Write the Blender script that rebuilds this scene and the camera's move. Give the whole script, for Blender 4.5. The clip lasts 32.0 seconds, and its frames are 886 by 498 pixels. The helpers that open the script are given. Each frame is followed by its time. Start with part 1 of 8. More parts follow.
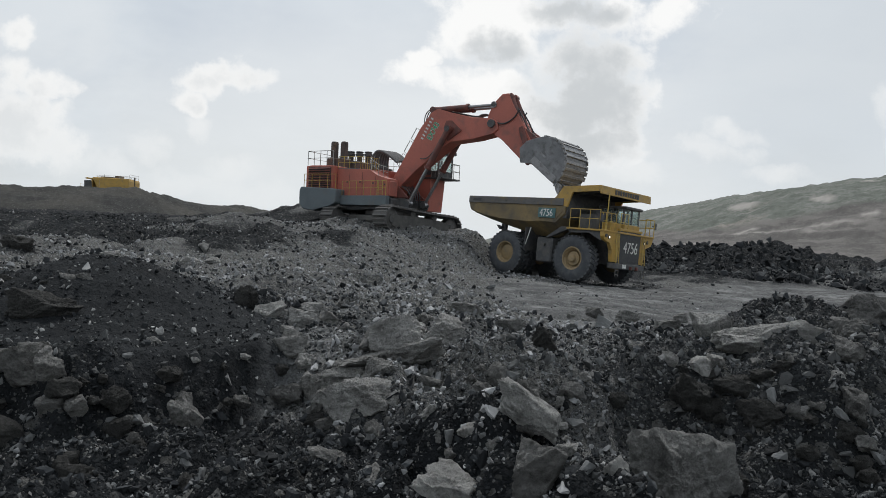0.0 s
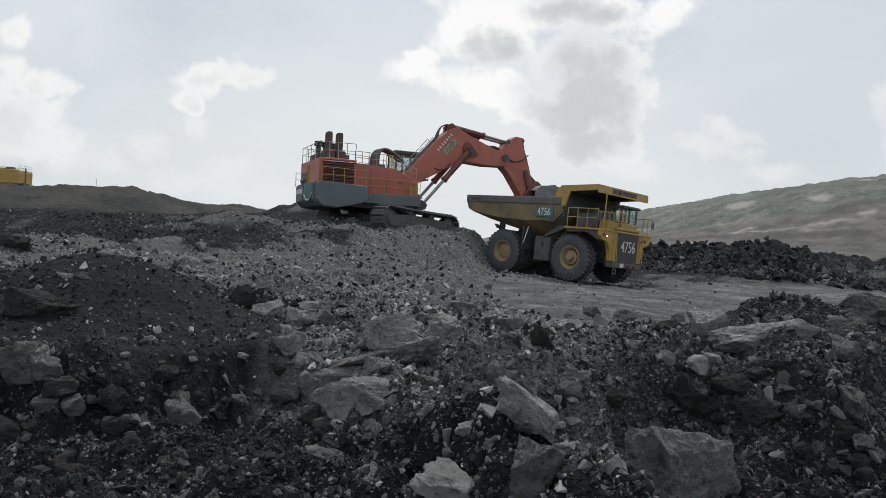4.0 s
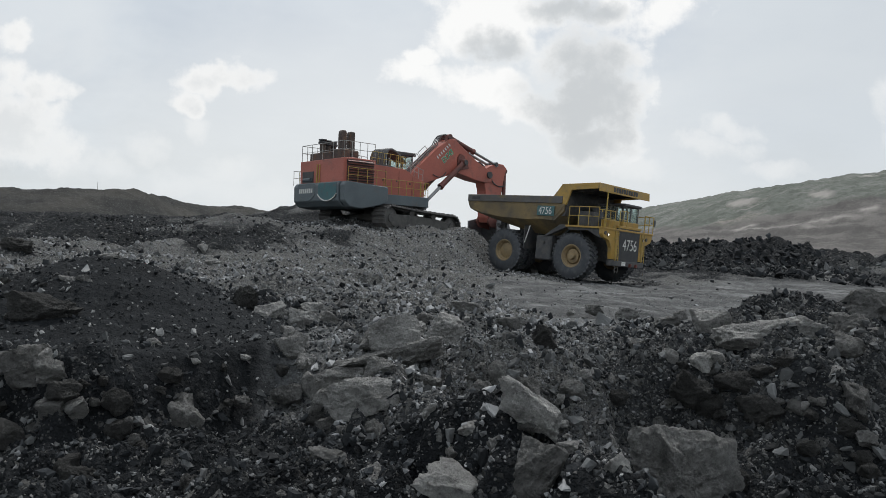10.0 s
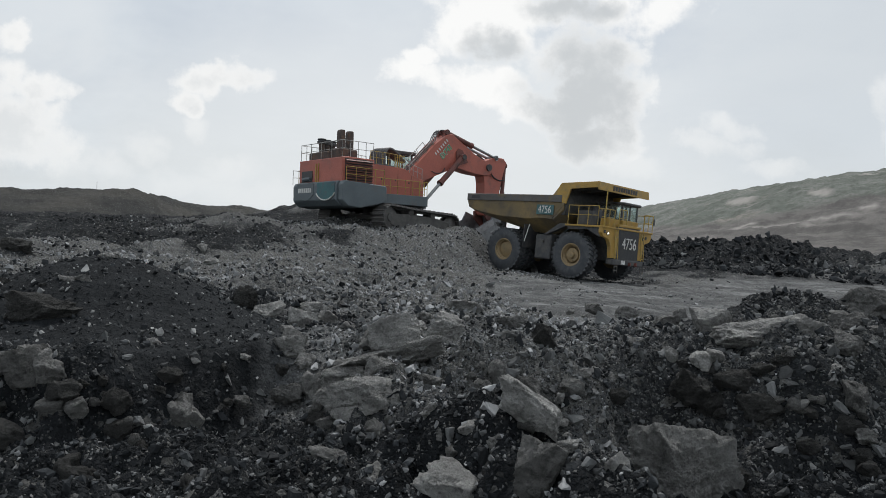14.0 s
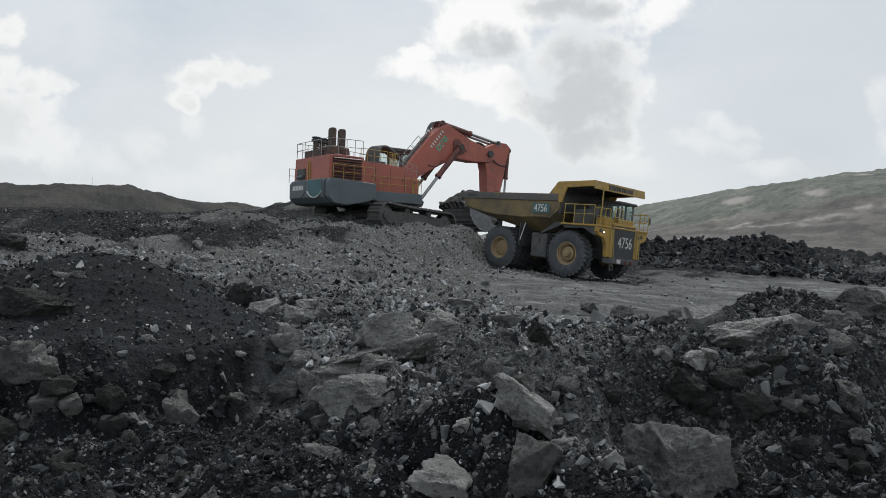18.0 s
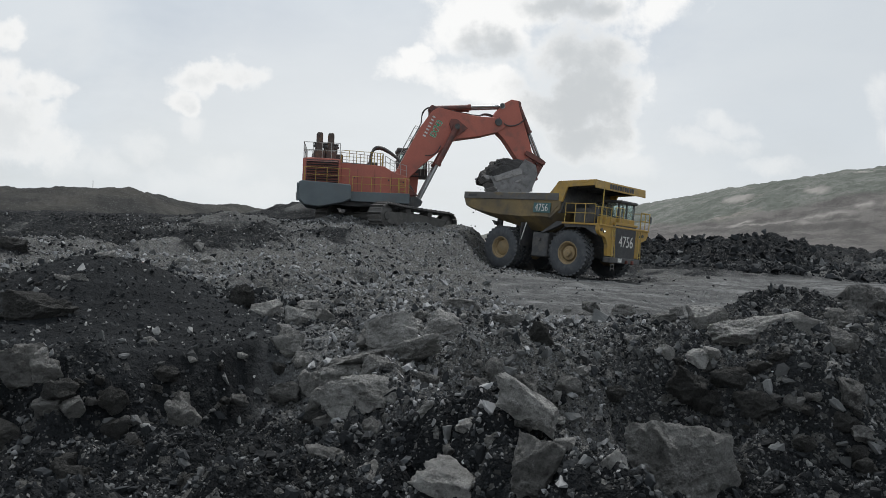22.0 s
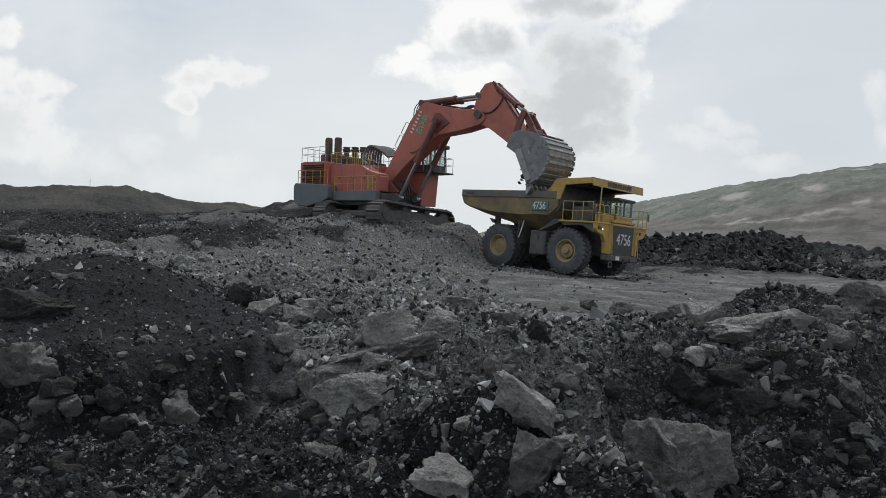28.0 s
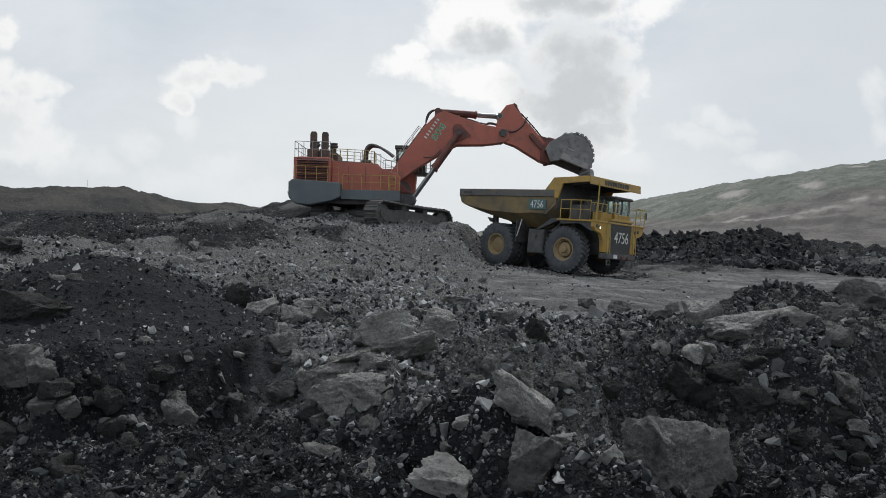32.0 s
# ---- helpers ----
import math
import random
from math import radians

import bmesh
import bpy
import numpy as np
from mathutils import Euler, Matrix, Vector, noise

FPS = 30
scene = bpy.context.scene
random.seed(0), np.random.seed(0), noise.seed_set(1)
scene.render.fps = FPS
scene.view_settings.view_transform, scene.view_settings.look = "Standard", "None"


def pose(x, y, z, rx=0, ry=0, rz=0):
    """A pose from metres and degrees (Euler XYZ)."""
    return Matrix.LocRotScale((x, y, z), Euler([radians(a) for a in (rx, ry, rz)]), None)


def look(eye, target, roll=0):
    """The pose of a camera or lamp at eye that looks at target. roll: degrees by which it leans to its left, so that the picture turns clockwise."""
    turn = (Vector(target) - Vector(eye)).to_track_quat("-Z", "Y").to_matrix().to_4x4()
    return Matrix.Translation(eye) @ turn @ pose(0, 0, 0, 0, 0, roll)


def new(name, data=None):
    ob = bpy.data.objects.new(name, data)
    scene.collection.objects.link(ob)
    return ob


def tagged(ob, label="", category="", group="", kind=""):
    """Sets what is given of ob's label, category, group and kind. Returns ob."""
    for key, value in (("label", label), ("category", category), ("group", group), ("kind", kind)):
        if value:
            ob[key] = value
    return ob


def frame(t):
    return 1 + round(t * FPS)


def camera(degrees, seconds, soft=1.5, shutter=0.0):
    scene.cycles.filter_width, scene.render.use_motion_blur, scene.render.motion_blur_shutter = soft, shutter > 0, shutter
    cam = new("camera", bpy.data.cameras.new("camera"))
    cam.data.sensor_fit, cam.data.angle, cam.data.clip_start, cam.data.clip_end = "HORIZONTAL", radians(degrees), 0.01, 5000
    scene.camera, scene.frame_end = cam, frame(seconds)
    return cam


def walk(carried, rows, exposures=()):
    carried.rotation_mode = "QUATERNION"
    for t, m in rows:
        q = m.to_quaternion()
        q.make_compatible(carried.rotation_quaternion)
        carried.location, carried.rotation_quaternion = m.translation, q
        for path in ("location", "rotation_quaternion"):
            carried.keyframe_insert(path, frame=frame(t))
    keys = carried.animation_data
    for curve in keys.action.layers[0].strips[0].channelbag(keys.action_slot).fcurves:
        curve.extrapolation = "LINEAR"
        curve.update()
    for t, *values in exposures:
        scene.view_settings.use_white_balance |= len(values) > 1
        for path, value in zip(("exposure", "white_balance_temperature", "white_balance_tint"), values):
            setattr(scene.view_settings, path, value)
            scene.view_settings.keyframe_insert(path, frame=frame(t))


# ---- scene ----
EYE = 1.72
cam = camera(62.0, 32.0, soft=0.72)
walk(cam, [
    (0.0, pose(0, 0, EYE, 89.651, -2.451, 0.088)),
    (0.5, pose(0, 0, EYE, 89.652, -2.451, 0.084)),
    (1.0, pose(0, 0, EYE, 89.648, -2.460, 0.068)),
    (1.5, pose(0, 0, EYE, 89.626, -2.498, 0.031)),
    (2.0, pose(0, 0, EYE, 89.599, -2.552, -0.022)),
    (2.5, pose(0, 0, EYE, 89.585, -2.576, -0.068)),
    (3.0, pose(0, 0, EYE, 89.583, -2.559, -0.096)),
    (3.5, pose(0, 0, EYE, 89.580, -2.516, -0.114)),
    (5.5, pose(0, 0, EYE, 89.591, -2.247, 0.002)),
    (6.0, pose(0, 0, EYE, 89.591, -2.217, -0.027)),
    (6.5, pose(0, 0, EYE, 89.588, -2.195, -0.038)),
    (7.0, pose(0, 0, EYE, 89.589, -2.172, -0.034)),
    (7.5, pose(0, 0, EYE, 89.595, -2.134, -0.031)),
    (8.0, pose(0, 0, EYE, 89.597, -2.098, -0.032)),
    (8.5, pose(0, 0, EYE, 89.587, -2.064, -0.023)),
    (9.0, pose(0, 0, EYE, 89.569, -2.025, -0.004)),
    (9.5, pose(0, 0, EYE, 89.562, -1.985, 0.015)),
    (10.0, pose(0, 0, EYE, 89.566, -1.943, 0.030)),
    (10.5, pose(0, 0, EYE, 89.569, -1.901, 0.051)),
    (11.0, pose(0, 0, EYE, 89.561, -1.862, 0.073)),
    (11.5, pose(0, 0, EYE, 89.545, -1.826, 0.073)),
    (12.0, pose(0, 0, EYE, 89.536, -1.800, 0.054)),
    (12.5, pose(0, 0, EYE, 89.532, -1.793, 0.031)),
    (13.0, pose(0, 0, EYE, 89.524, -1.798, 0.016)),
    (13.5, pose(0, 0, EYE, 89.513, -1.804, 0.007)),
    (14.0, pose(0, 0, EYE, 89.498, -1.816, -0.008)),
    (14.5, pose(0, 0, EYE, 89.481, -1.836, -0.039)),
    (16.5, pose(0, 0, EYE, 89.394, -2.029, -0.239)),
    (17.0, pose(0, 0, EYE, 89.366, -2.091, -0.275)),
    (17.5, pose(0, 0, EYE, 89.354, -2.120, -0.301)),
    (18.0, pose(0, 0, EYE, 89.353, -2.128, -0.325)),
    (18.5, pose(0, 0, EYE, 89.358, -2.133, -0.343)),
    (19.0, pose(0, 0, EYE, 89.374, -2.126, -0.350)),
    (19.5, pose(0, 0, EYE, 89.391, -2.086, -0.350)),
    (20.0, pose(0, 0, EYE, 89.396, -2.026, -0.347)),
    (20.5, pose(0, 0, EYE, 89.388, -1.963, -0.340)),
    (21.0, pose(0, 0, EYE, 89.378, -1.881, -0.319)),
    (21.5, pose(0, 0, EYE, 89.374, -1.784, -0.279)),
    (22.0, pose(0, 0, EYE, 89.371, -1.719, -0.249)),
    (22.5, pose(0, 0, EYE, 89.366, -1.687, -0.236)),
    (23.0, pose(0, 0, EYE, 89.357, -1.666, -0.227)),
    (23.5, pose(0, 0, EYE, 89.352, -1.651, -0.226)),
    (24.0, pose(0, 0, EYE, 89.353, -1.630, -0.228)),
    (24.5, pose(0, 0, EYE, 89.346, -1.613, -0.237)),
    (25.0, pose(0, 0, EYE, 89.335, -1.607, -0.264)),
    (25.5, pose(0, 0, EYE, 89.325, -1.606, -0.306)),
    (27.5, pose(0, 0, EYE, 89.204, -1.672, -0.415)),
    (28.0, pose(0, 0, EYE, 89.218, -1.638, -0.421)),
    (28.5, pose(0, 0, EYE, 89.233, -1.587, -0.424)),
    (29.0, pose(0, 0, EYE, 89.244, -1.527, -0.421)),
    (29.5, pose(0, 0, EYE, 89.243, -1.457, -0.404)),
    (30.0, pose(0, 0, EYE, 89.233, -1.376, -0.382)),
    (30.5, pose(0, 0, EYE, 89.235, -1.281, -0.365)),
    (31.0, pose(0, 0, EYE, 89.227, -1.212, -0.383)),
    (31.5, pose(0, 0, EYE, 89.192, -1.242, -0.464)),
    (32.0, pose(0, 0, EYE, 89.167, -1.347, -0.581)),
])

# ---------------------------------------------------------------- light
SUN_EL, SUN_AZ = radians(58), radians(12)      # azimuth clockwise from straight ahead
scene.view_settings.exposure = 0.0


def make_world():
    w = bpy.data.worlds.new("sky")
    scene.world = w
    w.use_nodes = True
    nt = w.node_tree
    nt.nodes.clear()
    N = lambda kind, **kw: node(nt, kind, **kw)
    L = nt.links.new
    out = N("ShaderNodeOutputWorld")
    bg = N("ShaderNodeBackground")
    L(bg.outputs[0], out.inputs[0])
    sky = N("ShaderNodeTexSky")
    sky.sky_type, sky.sun_disc = "NISHITA", False
    sky.sun_elevation, sky.sun_rotation = SUN_EL, SUN_AZ
    sky.air_density, sky.dust_density, sky.ozone_density = 1.0, 3.0, 1.0
    dim = N("ShaderNodeVectorMath", operation="SCALE")
    dim.inputs["Scale"].default_value = 0.085
    L(sky.outputs[0], dim.inputs[0])
    # direction projected on a cloud deck
    tc = N("ShaderNodeTexCoord")
    sep = N("ShaderNodeSeparateXYZ")
    L(tc.outputs["Generated"], sep.inputs[0])

    def m(op, a, b=None, clamp=False):
        n = N("ShaderNodeMath", operation=op)
        n.use_clamp = clamp
        for i, v in enumerate((a, b)):
            if v is None:
                continue
            if isinstance(v, (int, float)):
                n.inputs[i].default_value = v
            else:
                L(v, n.inputs[i])
        return n.outputs[0]
    z = m("MAXIMUM", sep.outputs[2], 0.0)
    den = m("ADD", z, 0.22)
    u, v = m("DIVIDE", sep.outputs[0], den), m("DIVIDE", sep.outputs[1], den)
    comb = N("ShaderNodeCombineXYZ")
    L(u, comb.inputs[0]); L(v, comb.inputs[1])
    comb.inputs[2].default_value = 3.7

    def noise_tex(scale, detail, rough, off, vec=comb.outputs[0], dist=0.0):
        mp = N("ShaderNodeMapping")
        mp.inputs["Location"].default_value = off
        L(vec, mp.inputs[0])
        n = N("ShaderNodeTexNoise")
        n.inputs["Scale"].default_value, n.inputs["Detail"].default_value = scale, detail
        n.inputs["Roughness"].default_value, n.inputs["Distortion"].default_value = rough, dist
        L(mp.outputs[0], n.inputs["Vector"])
        return n.outputs["Fac"]

    def ramp(fac, *stops):
        r = N("ShaderNodeValToRGB")
        r.color_ramp.interpolation = "EASE"
        while len(r.color_ramp.elements) < len(stops):
            r.color_ramp.elements.new(0.5)
        for e, (p, c) in zip(r.color_ramp.elements, stops):
            e.position, e.color = p, (c, c, c, 1) if isinstance(c, (int, float)) else (*c, 1)
        L(fac, r.inputs[0])
        return r.outputs[0]

    def mix(fac, a, b):
        n = N("ShaderNodeMix", data_type="RGBA")
        for s, val in ((0, fac), (6, a), (7, b)):
            if isinstance(val, (int, float)):
                n.inputs[s].default_value = val
            elif isinstance(val, tuple):
                n.inputs[s].default_value = (*val, 1)
            else:
                L(val, n.inputs[s])
        return n.outputs[2]
    veil = ramp(noise_tex(1.1, 5, 0.6, (0.3, 0.1, 0)), (0.30, 0.65), (0.62, 0.97))
    base = mix(veil, dim.outputs[0], (0.74, 0.80, 0.855))
    # cumulus ahead: bearing and height of each bank as tangents, half widths; billows from noise
    front = m("MAXIMUM", sep.outputs[1], 0.05)
    tu, tv = m("DIVIDE", sep.outputs[0], front), m("DIVIDE", sep.outputs[2], front)
    tan = N("ShaderNodeCombineXYZ")
    L(tu, tan.inputs[0]); L(tv, tan.inputs[1])
    drift = N("ShaderNodeTexNoise")
    drift.inputs["Scale"].default_value, drift.inputs["Detail"].default_value, drift.inputs["Roughness"].default_value = 11.0, 5.0, 0.6
    L(tan.outputs[0], drift.inputs["Vector"])
    centred = N("ShaderNodeVectorMath", operation="SUBTRACT")
    L(drift.outputs["Color"], centred.inputs[0])
    centred.inputs[1].default_value = (0.5, 0.5, 0.5)
    bent = N("ShaderNodeVectorMath", operation="SCALE")
    L(centred.outputs[0], bent.inputs[0])
    bent.inputs["Scale"].default_value = 0.075
    moved = N("ShaderNodeVectorMath", operation="ADD")
    L(tan.outputs[0], moved.inputs[0]); L(bent.outputs[0], moved.inputs[1])
    at = N("ShaderNodeSeparateXYZ")
    L(moved.outputs[0], at.inputs[0])
    puff = noise_tex(17.0, 10, 0.62, (0.4, 0.2, 0.1), tan.outputs[0], 0.0)
    broad = noise_tex(6.0, 6, 0.55, (1.4, 0.9, 0.4), tan.outputs[0], 0.2)
    wisp = noise_tex(2.6, 8, 0.6, (2.1, 0.7, 0.3), tan.outputs[0], 0.4)
    billow = N("ShaderNodeTexVoronoi")
    billow.feature = "SMOOTH_F1"
    billow.inputs["Scale"].default_value, billow.inputs["Detail"].default_value, billow.inputs["Smoothness"].default_value = 19.0, 2.0, 0.5
    L(moved.outputs[0], billow.inputs["Vector"])
    round_ = m("SUBTRACT", 0.62, billow.outputs["Distance"])
    curl = m("ADD", m("ADD", m("MULTIPLY", m("SUBTRACT", puff, 0.5), 3.2), m("MULTIPLY", round_, 0.55)), m("MULTIPLY", m("SUBTRACT", broad, 0.5), 1.6))

    def bank(cu, cv, ru, rv, a=at.outputs[0], b=at.outputs[1]):
        du = m("DIVIDE", m("SUBTRACT", a, cu), ru)
        dv = m("DIVIDE", m("SUBTRACT", b, cv), rv)
        return m("SUBTRACT", 1.0, m("ADD", m("MULTIPLY", du, du), m("MULTIPLY", dv, dv)))

    def joined(banks):
        f = bank(*banks[0])
        for b in banks[1:]:
            f = m("MAXIMUM", f, bank(*b))
        return m("ADD", m("MAXIMUM", f, -2.5), curl)
    def blend(f, p0, p1, top):
        n = N("ShaderNodeMapRange")
        n.interpolation_type = "SMOOTHSTEP"
        n.inputs[1].default_value, n.inputs[2].default_value, n.inputs[3].default_value, n.inputs[4].default_value = p0, p1, 0.0, top
        L(f, n.inputs[0])
        return n.outputs[0]
    heap = joined(((-0.060, 0.231, 0.032, 0.026), (-0.035, 0.255, 0.026, 0.023), (0.037, 0.221, 0.084, 0.031), (0.008, 0.281, 0.046, 0.046), (0.062, 0.287, 0.084, 0.046), (0.106, 0.319, 0.138, 0.034), (0.237, 0.320, 0.107, 0.038), (0.185, 0.265, 0.084, 0.054), (0.195, 0.204, 0.073, 0.069), (0.201, 0.143, 0.065, 0.031), (0.134, 0.186, 0.054, 0.031)))
    small = joined(((-0.297, 0.222, 0.055, 0.017), (-0.337, 0.209, 0.032, 0.023), (-0.356, 0.178, 0.023, 0.017), (-0.589, 0.260, 0.025, 0.023), (-0.551, 0.192, 0.054, 0.025), (-0.595, 0.198, 0.034, 0.034), (-0.570, 0.130, 0.069, 0.057)))
    faint = joined(((-0.342, 0.144, 0.023, 0.021), (-0.298, 0.093, 0.046, 0.026), (-0.328, 0.066, 0.084, 0.028), (-0.406, 0.112, 0.031, 0.025), (-0.255, 0.061, 0.054, 0.021), (-0.459, 0.092, 0.046, 0.023), (0.390, 0.176, 0.040, 0.020), (0.359, 0.144, 0.054, 0.021), (0.593, 0.218, 0.023, 0.038), (0.598, 0.161, 0.021, 0.027), (0.260, 0.107, 0.054, 0.019), (-0.512, 0.094, 0.077, 0.027), (0.452, 0.114, 0.061, 0.015)))
    thin = ramp(wisp, (0.42, 0.0), (0.72, 0.45))
    clouds = mix(thin, base, (0.86, 0.88, 0.89))
    lit = ramp(bank(-0.10, 0.12, 0.50, 0.24, tu, tv), (0.0, 0.0), (1.0, 0.6))
    clouds = mix(lit, clouds, (0.90, 0.925, 0.935))
    dull = ramp(bank(0.66, 0.26, 0.42, 0.36, tu, tv), (0.0, 0.0), (1.0, 0.6))
    clouds = mix(dull, clouds, (0.67, 0.72, 0.765))
    clouds = mix(blend(faint, -0.4, 1.3, 0.6), clouds, (0.96, 0.97, 0.97))
    # backlit: bright rims, grey where the cloud is thick
    core = mix(blend(m("ADD", small, m("MULTIPLY", m("SUBTRACT", broad, 0.5), 2.0)), 0.25, 1.7, 0.8), (1.01, 1.01, 1.0), (0.76, 0.785, 0.80))
    clouds = mix(blend(small, -0.55, 0.75, 0.9), clouds, core)
    thick = m("ADD", m("MULTIPLY", heap, 0.45), m("MULTIPLY", m("MAXIMUM", m("MAXIMUM", bank(0.185, 0.195, 0.10, 0.13), m("MAXIMUM", bank(0.167, 0.326, 0.07, 0.028), bank(0.064, 0.266, 0.06, 0.026))), -1.0), 0.75))
    core = mix(blend(thick, 0.05, 1.15, 0.95), (1.05, 1.05, 1.04), (0.61, 0.64, 0.66))
    clouds = mix(blend(heap, -0.4, 0.7, 0.93), clouds, core)
    haze = ramp(z, (0.0, 0.75), (0.17, 0.0))
    final = mix(haze, clouds, (0.80, 0.84, 0.86))
    L(final, bg.inputs[0])
    bg.inputs[1].default_value = 0.93


def make_sun():
    d = bpy.data.lights.new("sun", "SUN")
    d.energy, d.angle, d.color = 2.3, radians(9), (1.0, 0.98, 0.955)
    o = new("sun", d)
    way = Vector((math.sin(SUN_AZ) * math.cos(SUN_EL), math.cos(SUN_AZ) * math.cos(SUN_EL), math.sin(SUN_EL)))
    o.matrix_world = look(way * 60, (0, 0, 0))


def node(nt, kind, **kw):
    n = nt.nodes.new(kind)
    if "operation" in kw:
        n.operation = kw["operation"]
    if "data_type" in kw:
        n.data_type = kw["data_type"]
    return n


make_world()
make_sun()

# ---------------------------------------------------------------- materials
def surface(name, a, b, rough=0.8, metal=0.0, scale=3.0, fine=40.0, dirt=None, dirt_at=(0.5, 0.65), bump=0.3, spread=0.0, dist=0.02, island=False, coat=0.0, gloss=0.5):
    """Two-scale mottling between colours a and b, a dirt colour over it, and fine relief. spread: lightness shift from piece to piece."""
    mt = bpy.data.materials.new(name)
    mt.use_nodes = True
    nt = mt.node_tree
    bsdf = nt.nodes["Principled BSDF"]
    L = nt.links.new
    tc = node(nt, "ShaderNodeTexCoord")
    vec = tc.outputs["Object"]

    def tex(s, d, r=0.55):
        n = node(nt, "ShaderNodeTexNoise")
        n.inputs["Scale"].default_value, n.inputs["Detail"].default_value, n.inputs["Roughness"].default_value = s, d, r
        L(vec, n.inputs["Vector"])
        return n.outputs["Fac"]

    def ramp(f, p0, p1, c0=0.0, c1=1.0):
        r = node(nt, "ShaderNodeMapRange")
        r.inputs[1].default_value, r.inputs[2].default_value, r.inputs[3].default_value, r.inputs[4].default_value = p0, p1, c0, c1
        L(f, r.inputs[0])
        return r.outputs[0]

    def mix(f, x, y, blend="MIX"):
        n = node(nt, "ShaderNodeMix", data_type="RGBA")
        n.blend_type = blend
        for s, val in ((0, f), (6, x), (7, y)):
            if isinstance(val, (int, float)):
                n.inputs[s].default_value = val
            elif isinstance(val, tuple):
                n.inputs[s].default_value = (*val, 1)
            else:
                L(val, n.inputs[s])
        return n.outputs[2]
    big, small = tex(scale, 4), tex(fine, 3, 0.65)
    col = mix(ramp(big, 0.35, 0.65), a, b)
    col = mix(ramp(small, 0.3, 0.7, 0.0, 0.35), col, tuple(0.55 * v for v in a))
    if dirt:
        col = mix(ramp(tex(scale * 1.7, 6, 0.62), dirt_at[0], dirt_at[1], 0.0, 0.9), col, dirt)
    if spread:
        if island:
            src = node(nt, "ShaderNodeNewGeometry").outputs["Random Per Island"]
        else:
            src = node(nt, "ShaderNodeObjectInfo").outputs["Random"]
        hsv = node(nt, "ShaderNodeHueSaturation")
        L(ramp(src, 0, 1, 1 - spread, 1 + spread), hsv.inputs["Value"])
        L(col, hsv.inputs["Color"])
        col = hsv.outputs[0]
    L(col, bsdf.inputs["Base Color"])
    L(ramp(small, 0.3, 0.7, max(0.02, rough - 0.12), min(1, rough + 0.1)), bsdf.inputs["Roughness"])
    bsdf.inputs["Metallic"].default_value = metal
    bsdf.inputs["Coat Weight"].default_value = coat
    bsdf.inputs["Specular IOR Level"].default_value = gloss
    if bump:
        bp = node(nt, "ShaderNodeBump")
        bp.inputs["Strength"].default_value, bp.inputs["Distance"].default_value = bump, dist
        L(small, bp.inputs["Height"])
        L(bp.outputs[0], bsdf.inputs["Normal"])
    return mt


def glow(name, colour, power):
    mt = bpy.data.materials.new(name)
    mt.use_nodes = True
    b = mt.node_tree.nodes["Principled BSDF"]
    b.inputs["Base Color"].default_value = (*colour, 1)
    b.inputs["Emission Color"].default_value = (*colour, 1)
    b.inputs["Emission Strength"].default_value = power
    return mt


M = {}
DUST = (0.13, 0.12, 0.105)
M["yellow"] = surface("yellow_paint", (0.50, 0.31, 0.065), (0.40, 0.255, 0.065), 0.5, scale=1.2, fine=30, dirt=(0.22, 0.17, 0.09), dirt_at=(0.52, 0.72), bump=0.08)
M["body_yellow"] = surface("worn_yellow_paint", (0.27, 0.195, 0.085), (0.175, 0.135, 0.075), 0.65, scale=0.5, fine=24, dirt=(0.085, 0.078, 0.066), dirt_at=(0.46, 0.68), bump=0.12)
M["rail_yellow"] = surface("rail_yellow", (0.50, 0.36, 0.08), (0.42, 0.29, 0.06), 0.55, scale=3, dirt=(0.25, 0.2, 0.12), bump=0.05)
M["body_grey"] = surface("worn_steel_rim", (0.16, 0.155, 0.15), (0.11, 0.105, 0.10), 0.6, 0.3, scale=1.2, dirt=(0.2, 0.15, 0.07), dirt_at=(0.55, 0.75))
# dark tone lifted: the haze veil over the machines is in the colour
M["dark"] = surface("dark_frame_paint", (0.085, 0.088, 0.092), (0.060, 0.062, 0.066), 0.7, scale=2, dirt=(0.11, 0.105, 0.10), dirt_at=(0.45, 0.65))
M["grille"] = surface("radiator_grille", (0.055, 0.058, 0.064), (0.072, 0.075, 0.080), 0.6, scale=2, dirt=(0.08, 0.08, 0.08))
M["tyre"] = surface("dusty_rubber", (0.065, 0.072, 0.082), (0.090, 0.097, 0.106), 0.9, scale=1.8, fine=25, dirt=(0.13, 0.13, 0.13), dirt_at=(0.5, 0.75), bump=0.3)
M["rim"] = surface("dusty_rim_paint", (0.36, 0.265, 0.14), (0.28, 0.21, 0.12), 0.6, scale=2.5, dirt=(0.24, 0.19, 0.12))
M["white"] = surface("white_marking", (0.78, 0.78, 0.76), (0.66, 0.66, 0.64), 0.6, scale=4, dirt=(0.4, 0.4, 0.38))
M["plate"] = surface("number_board", (0.06, 0.145, 0.15), (0.07, 0.165, 0.17), 0.5, scale=3)
# red and blue-grey paled for haze, on top of their own dust
M["red"] = surface("orange_red_paint", (0.50, 0.150, 0.108), (0.40, 0.125, 0.094), 0.55, scale=0.7, fine=14, dirt=(0.19, 0.10, 0.085), dirt_at=(0.54, 0.76), bump=0.1)
M["red_dark"] = surface("faded_red_paint", (0.22, 0.075, 0.060), (0.16, 0.060, 0.050), 0.6, scale=0.9, fine=16, dirt=(0.09, 0.05, 0.045), bump=0.1)
